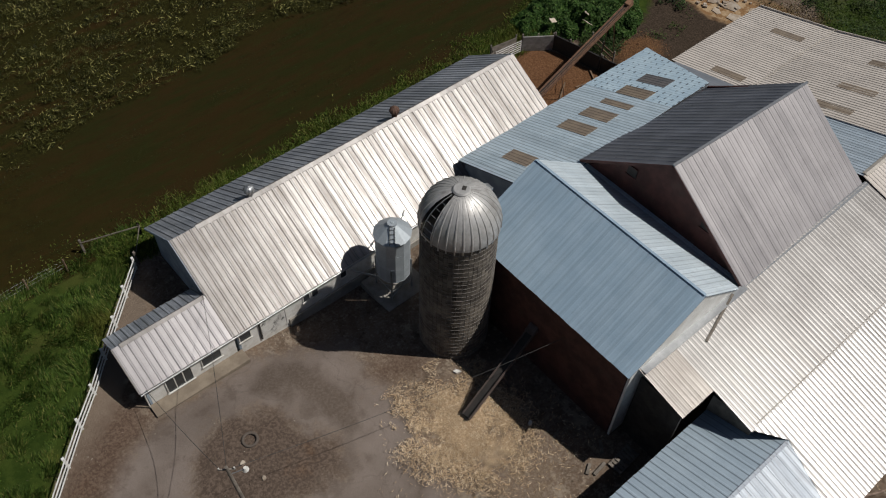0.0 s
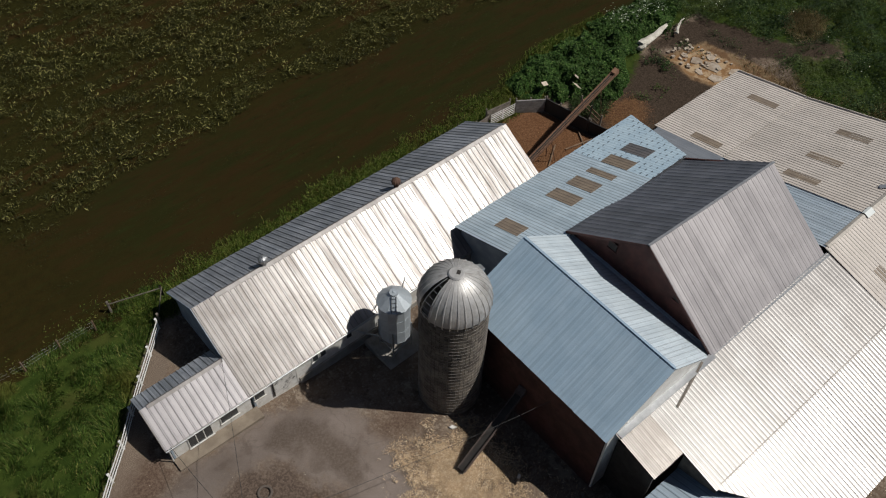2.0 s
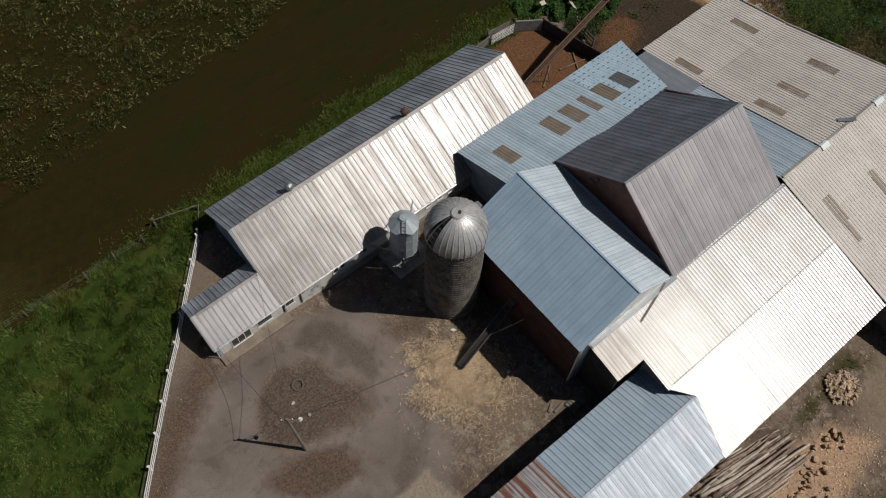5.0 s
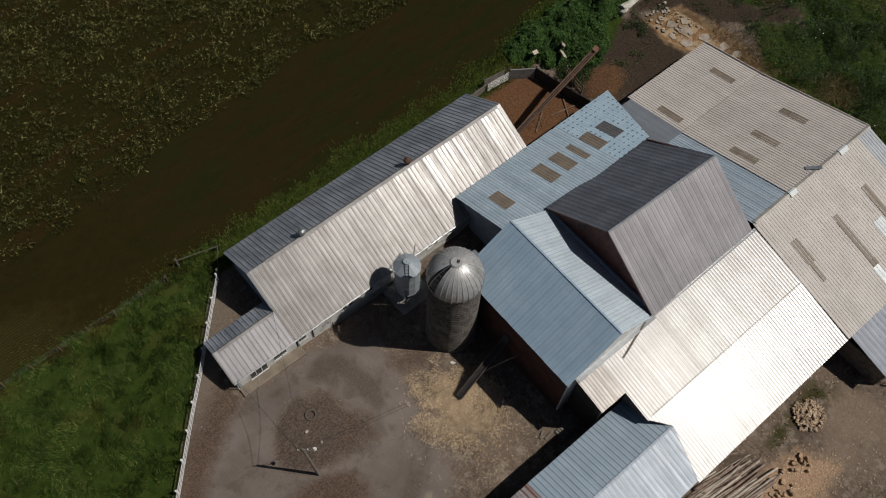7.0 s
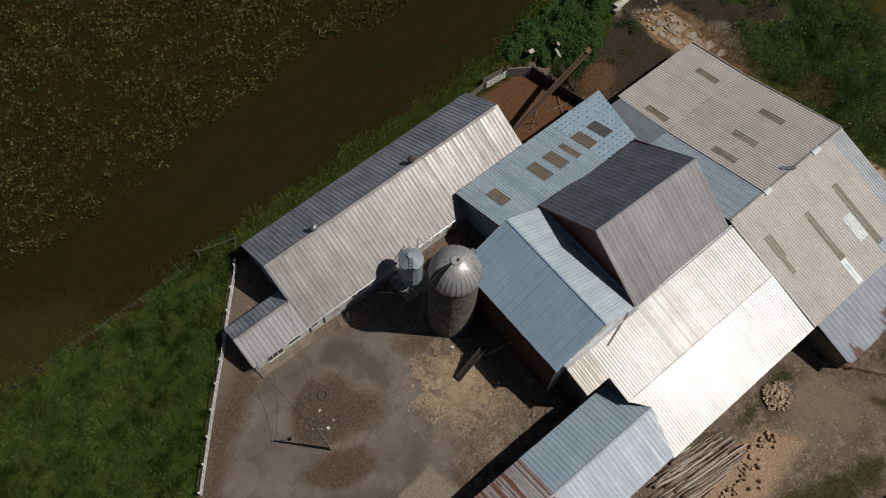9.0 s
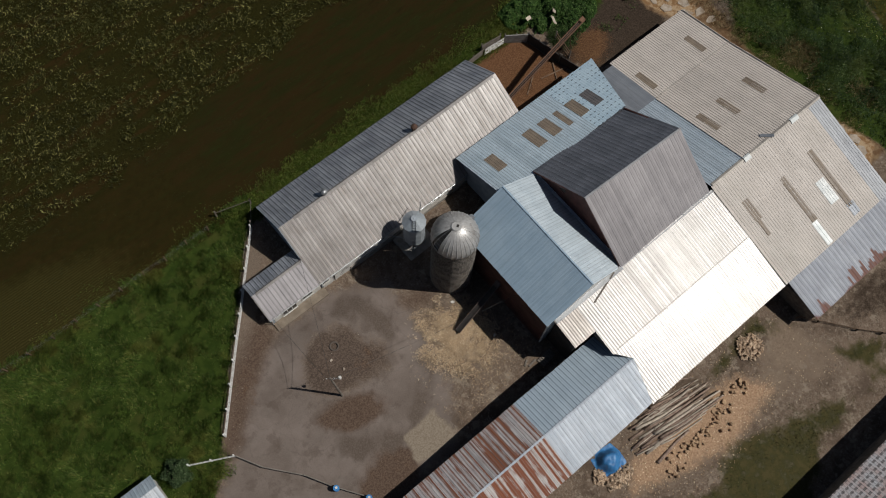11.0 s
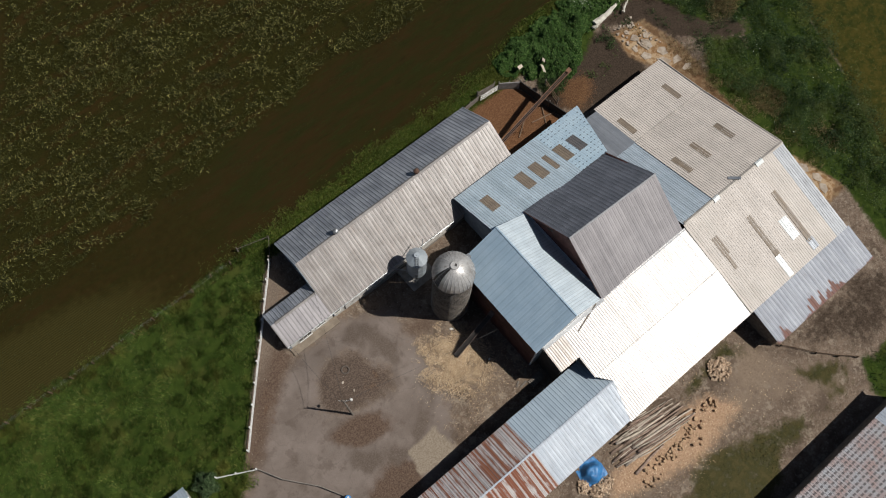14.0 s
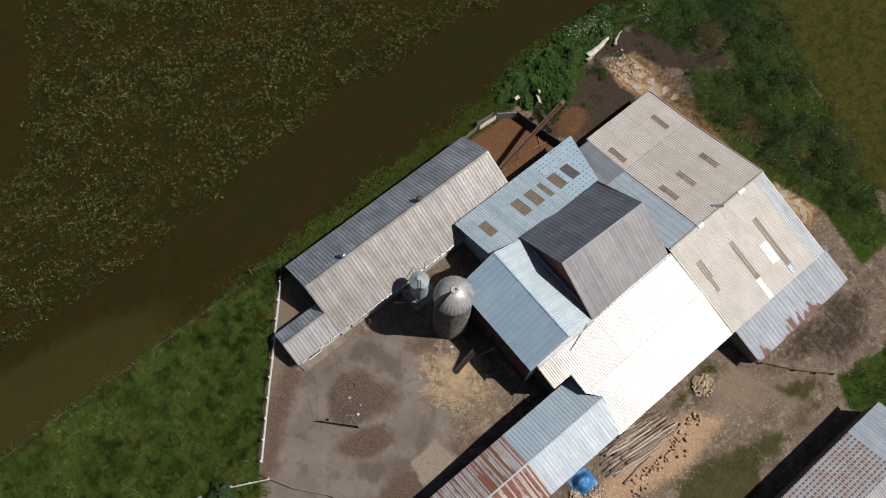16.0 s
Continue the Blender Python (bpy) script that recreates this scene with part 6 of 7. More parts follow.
tagged(new("tarpaulin", finish(bm, "tarpaulin", M_TARP, True)), "crumpled bright blue tarpaulin over a stack", "tarpaulin")

# ---- odds and ends ----


def chunk(name, x, y, sx, sy, sz, mat, label, category, turn=0.0, group="", sides=7, seed=0):
    r = random.Random(seed + int(x * 13 + y * 7))
    b = bmesh.new()
    base = []
    for i in range(sides):
        a = 6.2832 * i / sides
        k = r.uniform(0.7, 1.1)
        base.append((sx * k * math.cos(a), sy * k * math.sin(a)))
    lo = [b.verts.new((p[0], p[1], -0.15)) for p in base]
    hi = [b.verts.new((p[0] * 0.95, p[1] * 0.95, sz * r.uniform(0.8, 1.1))) for p in base]
    b.faces.new(lo[::-1])
    b.faces.new(hi)
    for i in range(sides):
        b.faces.new((lo[i], lo[(i + 1) % sides], hi[(i + 1) % sides], hi[i]))
    ob = new(name, finish(b, name, mat))
    ob.matrix_world = Matrix.Translation((x, y, gz(x, y) + 0.02)) @ Euler((r.uniform(-0.05, 0.05), r.uniform(-0.05, 0.05), turn)).to_matrix().to_4x4()
    return tagged(ob, label, category, group)


srnd = random.Random(21)
for x, y, s in ((64.2, 29.6, 1.2), (65.2, 30.9, 0.9), (63.0, 31.6, 1.0), (64.3, 32.9, 1.1), (65.6, 28.6, 0.9), (62.6, 33.3, 0.7), (63.8, 34.6, 0.8), (65.3, 34.0, 0.6), (65.9, 27.0, 0.8), (63.6, 36.0, 0.5), (64.6, 36.4, 0.45), (63.9, 11.4, 1.1), (65.6, 10.2, 1.1), (64.7, 8.6, 1.3), (66.4, 7.6, 1.2), (65.5, 5.8, 1.3), (67.2, 5.4, 0.9), (66.6, 3.9, 0.9), (64.0, 6.9, 0.9)):
    chunk("concrete_slab", x, y, s, s * srnd.uniform(0.6, 0.9), 0.05, M_SLAB, "broken pale concrete slab in the dirt", "slab", srnd.uniform(0, 3), "broken slabs", 5)
for i in range(46):
    chunk("rubble_stone", srnd.uniform(62.2, 66.0), srnd.uniform(32.0, 37.5), srnd.uniform(0.1, 0.28), srnd.uniform(0.1, 0.22), srnd.uniform(0.08, 0.2), M_SLAB, "small pale stone in the rubble", "stone", srnd.uniform(0, 3), "rubble stones", 6, i)
chunk("white_block", 5.5, 22.1, 0.2, 0.13, 0.2, M_SLAB, "chipped white block beside the pole", "block", 0.4)
chunk("white_block", 5.95, 20.65, 0.2, 0.14, 0.16, M_SLAB, "chipped white block near the pole", "block", 1.1)
chunk("foot_block", 18.95, 19.35, 0.35, 0.14, 0.18, M_WHITE, "white block at the foot of the silo", "block", -0.7, sides=4)
chunk("white_block", 20.0, 13.9, 0.16, 0.14, 0.3, M_WHITE, "small white bucket in the barn's shade", "bucket", 0.2)
tyre = bmesh.new()
tr = [[tyre.verts.new((6.6 + (0.42 + 0.09 * math.cos(b)) * math.cos(a), 23.1 + (0.42 + 0.09 * math.cos(b)) * math.sin(a), gz(6.6, 23.1) + 0.16 + 0.07 * math.sin(b))) for b in [6.2832 * j / 8 for j in range(8)]] for a in [6.2832 * i / 24 for i in range(24)]]
for i in range(24):
    for j in range(8):
        tyre.faces.new((tr[i][j], tr[(i + 1) % 24][j], tr[(i + 1) % 24][(j + 1) % 8], tr[i][(j + 1) % 8]))
tagged(new("old_tyre", finish(tyre, "old_tyre", M_TYRE, True)), "half-buried old tyre on the dirt mound", "tyre")
pal = thing("wooden_pallet", (22.6, 8.8, gz(22.6, 8.8)), "grey wooden pallet against the shed corner", "pallet")
pm = Matrix.Translation((22.6, 8.8, gz(22.6, 8.8) + 0.04)) @ Matrix.Rotation(0.08, 4, "Z")
for i in range(7):
    part("slat", bm_box(-0.9 + 0.26 * i, -0.72 + 0.26 * i, -0.45, 0.45, 0.12, 0.15, pm), M_OLD_WOOD, pal)
for s in (-0.4, 0.0, 0.4):
    part("runner", bm_box(-0.92, 0.92, s - 0.04, s + 0.04, 0.0, 0.12, pm), M_OLD_WOOD, pal)
for x, y, a, l in ((21.1, 9.3, 0.1, 1.0), (20.6, 9.7, 0.5, 0.7), (22.2, 10.2, 0.9, 0.8)):
    tb = bm_box(-l / 2, l / 2, -0.09, 0.09, 0.02, 0.12, Matrix.Translation((x, y, gz(x, y) + 0.03)) @ Matrix.Rotation(a, 4, "Z"))
    tagged(new("short_plank", finish(tb, "short_plank", M_OLD_WOOD)), "short grey plank on the dirt", "plank", "short planks")
tagged(new("roof_pole", finish(bm_beam((31.5, 10.3, 6.1), (28.0, 9.3, 5.83), 0.14, 0.06), "roof_pole", M_OLD_WOOD)), "thin grey pole lying on the pale roof", "pole")
# old wall stump and scrap in the brambles


def dead_trunk(p, q, r0, r1, label, seed):
    """A bleached, split trunk lying from p to q, flattened and uneven."""
    rnd = random.Random(seed)
    p, q = Vector((*p, gz(*p) + 0.45)), Vector((*q, gz(*q) + 0.75))
    side = Vector((0, 0, 1)).cross(q - p).normalized()
    b = bmesh.new()
    rings = []
    for i in range(10):
        t = i / 9
        c = p.lerp(q, t) + side * (0.14 * math.sin(4.2 * t + seed) + rnd.uniform(-0.05, 0.05))
        r = (r0 + (r1 - r0) * t) * rnd.uniform(0.8, 1.15)
        rings.append([b.verts.new(c + side * r * math.cos(k) * rnd.uniform(0.85, 1.15) + Vector((0, 0, 0.6 * r * math.sin(k)))) for k in [6.2832 * j / 9 for j in range(9)]])
    for r_a, r_b in zip(rings, rings[1:]):
        for k in range(9):
            b.faces.new((r_a[k], r_a[(k + 1) % 9], r_b[(k + 1) % 9], r_b[k]))
    b.faces.new(rings[0][::-1])
    b.faces.new(rings[-1])
    tagged(new("dead_trunk", finish(b, "dead_trunk", M_BLEACHED)), label, "dead wood", "dead wood")


dead_trunk((60.9, 39.5), (65.9, 39.9), 0.5, 0.12, "bleached white fallen trunk in the brambles", 3)
dead_trunk((65.2, 38.6), (67.4, 39.4), 0.2, 0.06, "broken pale branch beside the fallen trunk", 5)
dead_trunk((60.3, 39.0), (61.0, 39.2), 0.3, 0.2, "short pale broken stump in the brambles", 8)
for x, y, a, l in ((50.2, 38.2, 1.0, 1.8), (51.2, 39.2, 0.7, 1.2), (48.0, 40.2, 0.2, 1.0)):
    tb = bm_box(-l / 2, l / 2, -0.22, 0.22, -0.02, 0.02, Matrix.Translation((x, y, gz(x, y) + 1.35)) @ Euler((0.5, 0.45, a)).to_matrix().to_4x4(), 0.008)
    tagged(new("scrap_panel", finish(tb, "scrap_panel", M_PEELED)), "pale scrap board caught in the brambles", "board", "scrap boards")

# ---- plants ----


def leaf_material(name, c1, c2, c3, rough=0.6, odd=0.12, patch=None, deep=0.5):
    m, nt, b = shader(name)
    r = node(nt, "ShaderNodeNewGeometry").outputs["Random Per Island"]
    c = mix(nt, span(nt, r, 0.1, 0.8), c1, c2)
    c = mix(nt, calc(nt, "GREATER_THAN", r, 1.0 - odd), c, c3)
    v = place_coords(nt)
    c = mix(nt, span(nt, cloud(nt, v, 0.35, 4.0), 0.45, 0.7, 0.0, deep), c, tuple(0.55 * x for x in c1))
    if patch:
        c = mix(nt, span(nt, cloud(nt, v, 0.16, 5.0, 0.65), 0.50, 0.66, 0.0, 0.7), c, patch)
    nt.links.new(c, b.inputs["Base Color"])
    b.inputs["Roughness"].default_value = rough
    b.inputs["Specular IOR Level"].default_value = 0.12
    return m


M_BRAMBLE = leaf_material("bramble_leaves", (0.018, 0.045, 0.009), (0.050, 0.103, 0.020), (0.11, 0.165, 0.05))
M_SCRUB = leaf_material("scrub_leaves", (0.010, 0.023, 0.006), (0.035, 0.064, 0.016), (0.11, 0.14, 0.055), odd=0.08, patch=(0.062, 0.078, 0.022), deep=0.95)
M_CROP = leaf_material("crop_leaves", (0.014, 0.016, 0.0034), (0.060, 0.060, 0.013), (0.27, 0.25, 0.09), odd=0.13, patch=(0.050, 0.052, 0.012))
M_SPROUT = leaf_material("headland_sprouts", (0.014, 0.017, 0.004), (0.030, 0.034, 0.008), (0.055, 0.055, 0.016), odd=0.08)
M_BLADE = leaf_material("meadow_grass", (0.028, 0.058, 0.010), (0.092, 0.142, 0.026), (0.20, 0.20, 0.06), odd=0.10, patch=(0.120, 0.118, 0.025))
M_ROUGH = leaf_material("rough_grass", (0.034, 0.042, 0.011), (0.078, 0.084, 0.024), (0.16, 0.145, 0.06), odd=0.15, patch=(0.11, 0.095, 0.04))
M_VERGE = leaf_material("verge_grass", (0.046, 0.078, 0.012), (0.118, 0.165, 0.028), (0.23, 0.23, 0.065), odd=0.16, patch=(0.12, 0.13, 0.028))
M_DRY = leaf_material("dry_stalks", (0.13, 0.095, 0.042), (0.23, 0.175, 0.085), (0.32, 0.26, 0.15))
M_FLOWER = leaf_material("white_umbels", (0.45, 0.47, 0.40), (0.6, 0.62, 0.55), (0.7, 0.7, 0.65))
M_BLOSSOM = leaf_material("whitish_blossom", (0.10, 0.14, 0.07), (0.24, 0.28, 0.19), (0.5, 0.52, 0.44), odd=0.2)
M_STRAW = leaf_material("loose_straw", (0.42, 0.29, 0.175), (0.63, 0.47, 0.30), (0.78, 0.64, 0.46), odd=0.2)
M_LITTER = leaf_material("yard_litter", (0.09, 0.065, 0.045), (0.22, 0.175, 0.13), (0.45, 0.40, 0.33), odd=0.08)
M_CHIPS = leaf_material("bark_chips", (0.085, 0.038, 0.018), (0.175, 0.085, 0.040), (0.26, 0.15, 0.08))
M_SHRUB = leaf_material("shrub_leaves", (0.022, 0.042, 0.015), (0.050, 0.080, 0.032), (0.09, 0.12, 0.06))
prng = np.random.default_rng(17)


def scatter(n, x0, x1, y0, y1, mask):
    """n tries in a rectangle, kept by the mask's chance."""
    x, y = prng.uniform(x0, x1, n), prng.uniform(y0, y1, n)
    keep = prng.random(n) < mask(x, y)
    return x[keep], y[keep]


def quads_object(name, verts, label, category, mat):
    """verts: (n, k, 3) with k = 3 or 4 corners for each leaf."""
    n, k = verts.shape[:2]
    me = bpy.data.meshes.new(name)
    me.vertices.add(n * k)
    me.vertices.foreach_set("co", verts.astype(np.float32).ravel())
    me.loops.add(n * k)
    me.loops.foreach_set("vertex_index", np.arange(n * k, dtype=np.int32))
    me.polygons.add(n)
    me.polygons.foreach_set("loop_start", np.arange(0, n * k, k, dtype=np.int32))
    me.update(calc_edges=True)
    me.materials.append(mat)
    return tagged(new(name, me), label, category, kind="stuff")


def leaf_verts(x, y, z, size, tilt=0.9, aspect=0.55):
    """Kite-shaped leaves of random bearing and slant."""
    n = len(x)
    a, p, roll = prng.uniform(0, 6.2832, n), prng.normal(0, tilt * 0.6, n), prng.normal(0, tilt * 0.5, n)
    d = np.stack((np.cos(a) * np.cos(p), np.sin(a) * np.cos(p), np.sin(p)), -1)
    s = np.stack((-np.sin(a) * np.cos(roll), np.cos(a) * np.cos(roll), np.sin(roll)), -1)
    c = np.stack((x, y, z), -1)
    L = np.asarray(size)[:, None]
    return np.stack((c - d * L * 0.5, c + s * L * aspect * 0.5 + d * L * 0.05, c + d * L * 0.5, c - s * L * aspect * 0.5 + d * L * 0.05), 1)


def blade_verts(x, y, z, length, width, flop=0.7, sway=None):
    """Three-cornered grass blades; sway makes neighbours lean alike."""
    n = len(x)
    a = prng.uniform(0, 6.2832, n) if sway is None else sway + prng.normal(0, 0.6, n)
    f = prng.uniform(0.2, flop + 0.3, n)
    b = prng.uniform(0, 6.2832, n)
    base = np.stack((x, y, z), -1)
    side = np.stack((np.cos(b), np.sin(b), np.zeros(n)), -1) * (np.asarray(width)[:, None] / 2)
    tip = base + np.stack((np.cos(a) * f, np.sin(a) * f, np.sqrt(np.clip(1.2 - f * f, 0.1, 1.2))), -1) * np.asarray(length)[:, None]
    return np.stack((base - side, base + side, tip), 1)


def field_plants(mask_name, n, box4, gate=None):
    def chance(x, y):
        c = cover(x, y)[mask_name]
        return c * (gate(x, y) if gate else 1.0)
    return scatter(n, *box4, chance)


# crop in ragged rows, with bare patches and a bare headland


def crop_chance(x, y):
    rows = 0.6 + 0.4 * (0.5 + 0.5 * np.sin(y * 8.6 + 0.8 * wobble(x, y, 34, 3.0)))
    patch = np.clip(0.60 + 0.75 * wobble(x * 0.7, y, 32, 0.7) + 0.4 * wobble(x * 0.5, y, 37, 4.0), 0.05, 1)
    return cover(x, y)["crop"] * rows * patch


cx_, cy_ = scatter(165000, -45, 78, 51, 112, crop_chance)
n = len(cx_)
k = 6
ang = prng.uniform(0, 6.2832, (n, 1)) + np.arange(k) * 6.2832 / k + prng.normal(0, 0.3, (n, k))
rad = prng.uniform(0.05, 0.34, (n, k))
px_, py_ = (cx_[:, None] + rad * np.cos(ang)).ravel(), (cy_[:, None] + rad * np.sin(ang)).ravel()
pz_ = ground_z(px_, py_) + np.repeat(np.clip(0.32 + 0.3 * wobble(cx_, cy_, 38, 0.7) + prng.uniform(-0.1, 0.1, n), 0.06, 0.8), k) + prng.uniform(-0.08, 0.08, n * k)
quads_object("crop", leaf_verts(px_, py_, pz_, prng.uniform(0.12, 0.44, n * k) * np.repeat(prng.uniform(0.6, 1.3, n), k), 1.0, 0.18), "ragged olive crop leaves on dark soil", "crop", M_CROP)

hlx_, hly_ = scatter(150000, -45, 62, 42, 62, lambda x, y: (1 - cover(x, y)["crop"]) * cover(x, y)["field"] * np.clip(wobble(x * 0.35, y, 35, 0.8) - 0.05, 0, 1) * 0.6)
quads_object("headland_sprouts", leaf_verts(hlx_, hly_, ground_z(hlx_, hly_) + prng.uniform(0.02, 0.1, len(hlx_)), prng.uniform(0.06, 0.2, len(hlx_)), 0.7, 0.22), "sparse olive sprouts on the bare field edge", "weeds", M_SPROUT)

# meadow grass west of the white fence
gx_, gy_ = scatter(560000, -46, 9.5, 19, 43, lambda x, y: cover(x, y)["grass"] * np.clip(0.5 + 0.8 * wobble(x, y, 41, 0.5), 0.12, 1))
n = len(gx_)
tall = np.clip(0.36 + 0.42 * wobble(gx_, gy_, 41, 0.5) + 0.12 * wobble(gx_, gy_, 42, 2.5), 0.08, 0.8)
quads_object("meadow_grass", blade_verts(gx_, gy_, ground_z(gx_, gy_) - 0.02, tall * prng.uniform(0.7, 1.3, n), prng.uniform(0.04, 0.085, n), 0.9, 0.6 + 2.6 * wobble(gx_, gy_, 46, 1.2)), "lush green meadow grass beside the white fence", "grass", M_BLADE)

# verge along the long barn and the field's edge
vx_, vy_ = scatter(210000, 6, 62, 39.2, 46, lambda x, y: cover(x, y)["grass"] * (0.45 + 0.55 * np.clip(wobble(x, y, 43, 1.5) + 0.5, 0, 1)))
quads_object("verge_grass", blade_verts(vx_, vy_, ground_z(vx_, vy_) - 0.02, prng.uniform(0.15, 0.45, len(vx_)), prng.uniform(0.04, 0.08, len(vx_)), 0.75), "bright green weeds along the barn and field edge", "grass", M_VERGE)
wx_, wy_ = scatter(36000, -46, 60, 40.4, 48.5, lambda x, y: np.clip(1.0 - np.abs(y - 42.9 - 0.018 * np.clip(x, 0, 80) - 0.5 * wobble(x, y, 44, 4.0)) / 2.6, 0, 1) ** 2 * np.clip(0.2 + wobble(x, y, 45, 1.0), 0, 1))
quads_object("field_weeds", leaf_verts(wx_, wy_, ground_z(wx_, wy_) + prng.uniform(0.05, 0.4, len(wx_)), prng.uniform(0.08, 0.24, len(wx_)), 1.0, 0.25), "scattered green weeds at the edge of the field", "weeds", M_VERGE)

# brambles north-east of the pen
BRAMBLE = ((46.2, 41.4), (48.4, 39.7), (51.5, 37.4), (53.5, 36.4), (55.5, 37.2), (57.5, 39.6), (60.4, 40.3), (66, 40.6), (69, 42), (68, 44.2), (60, 43.9), (52, 43.5), (47, 43.2))


def bramble_mask(x, y):
    r = 0.7 * wobble(x, y, 53, 0.7)
    return inside(x + r, y + r, BRAMBLE, 1.0)


def bramble_top(x, y):
    e = bramble_mask(x, y)
    return e, 1.35 * np.sqrt(np.clip(e, 0, 1)) * (0.8 + 0.55 * wobble(x, y, 51, 0.8))


bx_, by_ = scatter(270000, 45, 71, 35, 46, lambda x, y: (bramble_mask(x, y) > 0.12) * np.clip(0.75 + 0.6 * wobble(x, y, 54, 0.8), 0.2, 1))
e_, h_ = bramble_top(bx_, by_)
bz_ = ground_z(bx_, by_) + np.clip(h_, 0.1, 3) * prng.random(len(bx_)) ** 0.3
quads_object("bramble_thicket", leaf_verts(bx_, by_, bz_, prng.uniform(0.10, 0.22, len(bx_)), 0.8, 0.7), "dense green bramble thicket beyond the pen", "brambles", M_BRAMBLE)

# scrub along the eastern ditch
SCRUB = ((66.5, 42.5), (69.5, 38.5), (72.5, 36.5), (71, 31), (67.8, 26), (66.5, 20), (66.6, 12.5), (69.2, 8), (69.4, 0), (70.5, -4), (75.5, -4), (77.3, 2), (80, 9), (85, 22), (90, 31), (98, 48), (72, 50))


def TAN(x, y):
    return blob(x, y, 76.8, 31.0, 2.6, 1.8, 0.4, 0.6) + blob(x, y, 70.4, 16.8, 1.8, 2.2, 0.1, 0.6)


def scrub_chance(x, y):
    return inside(x, y, SCRUB, 1.5) * np.clip(0.72 + 0.7 * wobble(x, y, 55, 1.3), 0.2, 1) * (1 - 0.92 * inside(x, y, ((71, 34), (74.4, 31.8), (77, 26.6), (74.7, 24.8), (71.8, 27), (69.8, 32)), 0.8)) * (1 - 0.9 * np.clip(TAN(x, y), 0, 1)) * smooth(x - 67.4 - 1.4 * wobble(x, y, 58, 1.2), 0, 2.5)


sx_, sy_ = scatter(400000, 64, 100, -8, 52, scrub_chance)
sh_ = np.clip(0.75 + 1.2 * wobble(sx_, sy_, 55, 1.3) + 0.5 * wobble(sx_, sy_, 56, 4.0), 0.1, 3.2)
sz_ = ground_z(sx_, sy_) + sh_ * prng.random(len(sx_)) ** 0.4
quads_object("ditch_scrub", leaf_verts(sx_, sy_, sz_, prng.uniform(0.10, 0.26, len(sx_)), 0.9, 0.45), "dark green scrub and nettles along the ditch", "scrub", M_SCRUB)
fx_, fy_ = scatter(3600, 60, 98, -2, 50, lambda x, y: np.maximum(inside(x, y, SCRUB, 1.0), inside(x, y, BRAMBLE, 1.0) * (x > 58)) * np.clip(wobble(x, y, 57, 2.2) - 0.1, 0, 1) * (0.10 + 0.90 * smooth(y, 39, 43)))
fh_ = ground_z(fx_, fy_) + 0.25 + np.clip(0.7 + 0.85 * wobble(fx_, fy_, 55, 1.3), 0.3, 2.4)
quads_object("hogweed_flowers", leaf_verts(fx_, fy_, fh_, prng.uniform(0.07, 0.16, len(fx_)), 0.3, 0.9), "flat white flower heads above the scrub", "flowers", M_FLOWER)
dx_, dy_ = scatter(110000, 60, 82, 0, 42, lambda x, y: np.clip(TAN(x, y) + 0.6 * blob(x, y, 72.5, 8.5, 1.4, 2.2, 0.1, 0.8) + 1.0 * blob(x, y, 67.4, 20, 1.8, 11, 0.05, 0.8) * np.clip(0.3 + wobble(x, y, 59, 0.8), 0, 1), 0, 1))
ehx_, ehy_ = scatter(60000, 72, 90, -6, 40, lambda x, y: np.clip(1.2 - np.abs(x - 75.9 - 0.31 * (y - 1) + 0.8 * wobble(x, y, 65, 1.0)) / 1.3, 0, 1) * np.clip(0.4 + wobble(x, y, 66, 1.2), 0, 1))
quads_object("ditch_herbs", leaf_verts(ehx_, ehy_, ground_z(ehx_, ehy_) + prng.uniform(0.1, 0.9, len(ehx_)), prng.uniform(0.08, 0.2, len(ehx_)), 0.9, 0.4), "light green herbs along the pasture edge", "weeds", M_VERGE)
for cx, cy in ((76.8, 31.0), (70.4, 16.8)):
    ex_, ey_ = scatter(9000, cx - 3.5, cx + 3.5, cy - 3.5, cy + 3.5, lambda x, y: np.clip(TAN(x, y), 0, 1) * np.clip(0.5 + wobble(x, y, 67, 0.6), 0, 1))
    dx_, dy_ = np.concatenate((dx_, ex_)), np.concatenate((dy_, ey_))
quads_object("dry_grass", blade_verts(dx_, dy_, ground_z(dx_, dy_) + 0.2, prng.uniform(0.3, 0.8, len(dx_)), prng.uniform(0.03, 0.06, len(dx_)), 0.9), "pale dry grass stalks among the scrub", "grass", M_DRY)

ux_, uy_ = scatter(5200, 58, 76, 36, 47, lambda x, y: np.clip(blob(x, y, 62.3, 43.0, 2.2, 1.4, -0.3, 0.8) + 0.8 * blob(x, y, 65.6, 42.3, 1.6, 1.2, 0, 0.8) + 0.6 * blob(x, y, 72.0, 39.6, 2.0, 1.6, 0.4, 0.9), 0, 1) * np.clip(0.4 + wobble(x, y, 68, 0.7), 0, 1))
quads_object("flowering_bush", leaf_verts(ux_, uy_, ground_z(ux_, uy_) + 1.5 + prng.uniform(-0.5, 0.6, len(ux_)), prng.uniform(0.08, 0.2, len(ux_)), 0.6, 0.8), "whitish blossom over the hedge of brambles", "bush", M_BLOSSOM)
kx_, ky_ = scatter(60000, 50, 80, -30, -9, lambda x, y: inside(x, y, ((53.2, -13.6), (55.7, -14.1), (59.9, -15.2), (66, -14.6), (80, -10), (80, -24), (60, -28), (52, -17)), 0.7) * np.clip(0.5 + 0.7 * wobble(x, y, 69, 0.8), 0.1, 1))
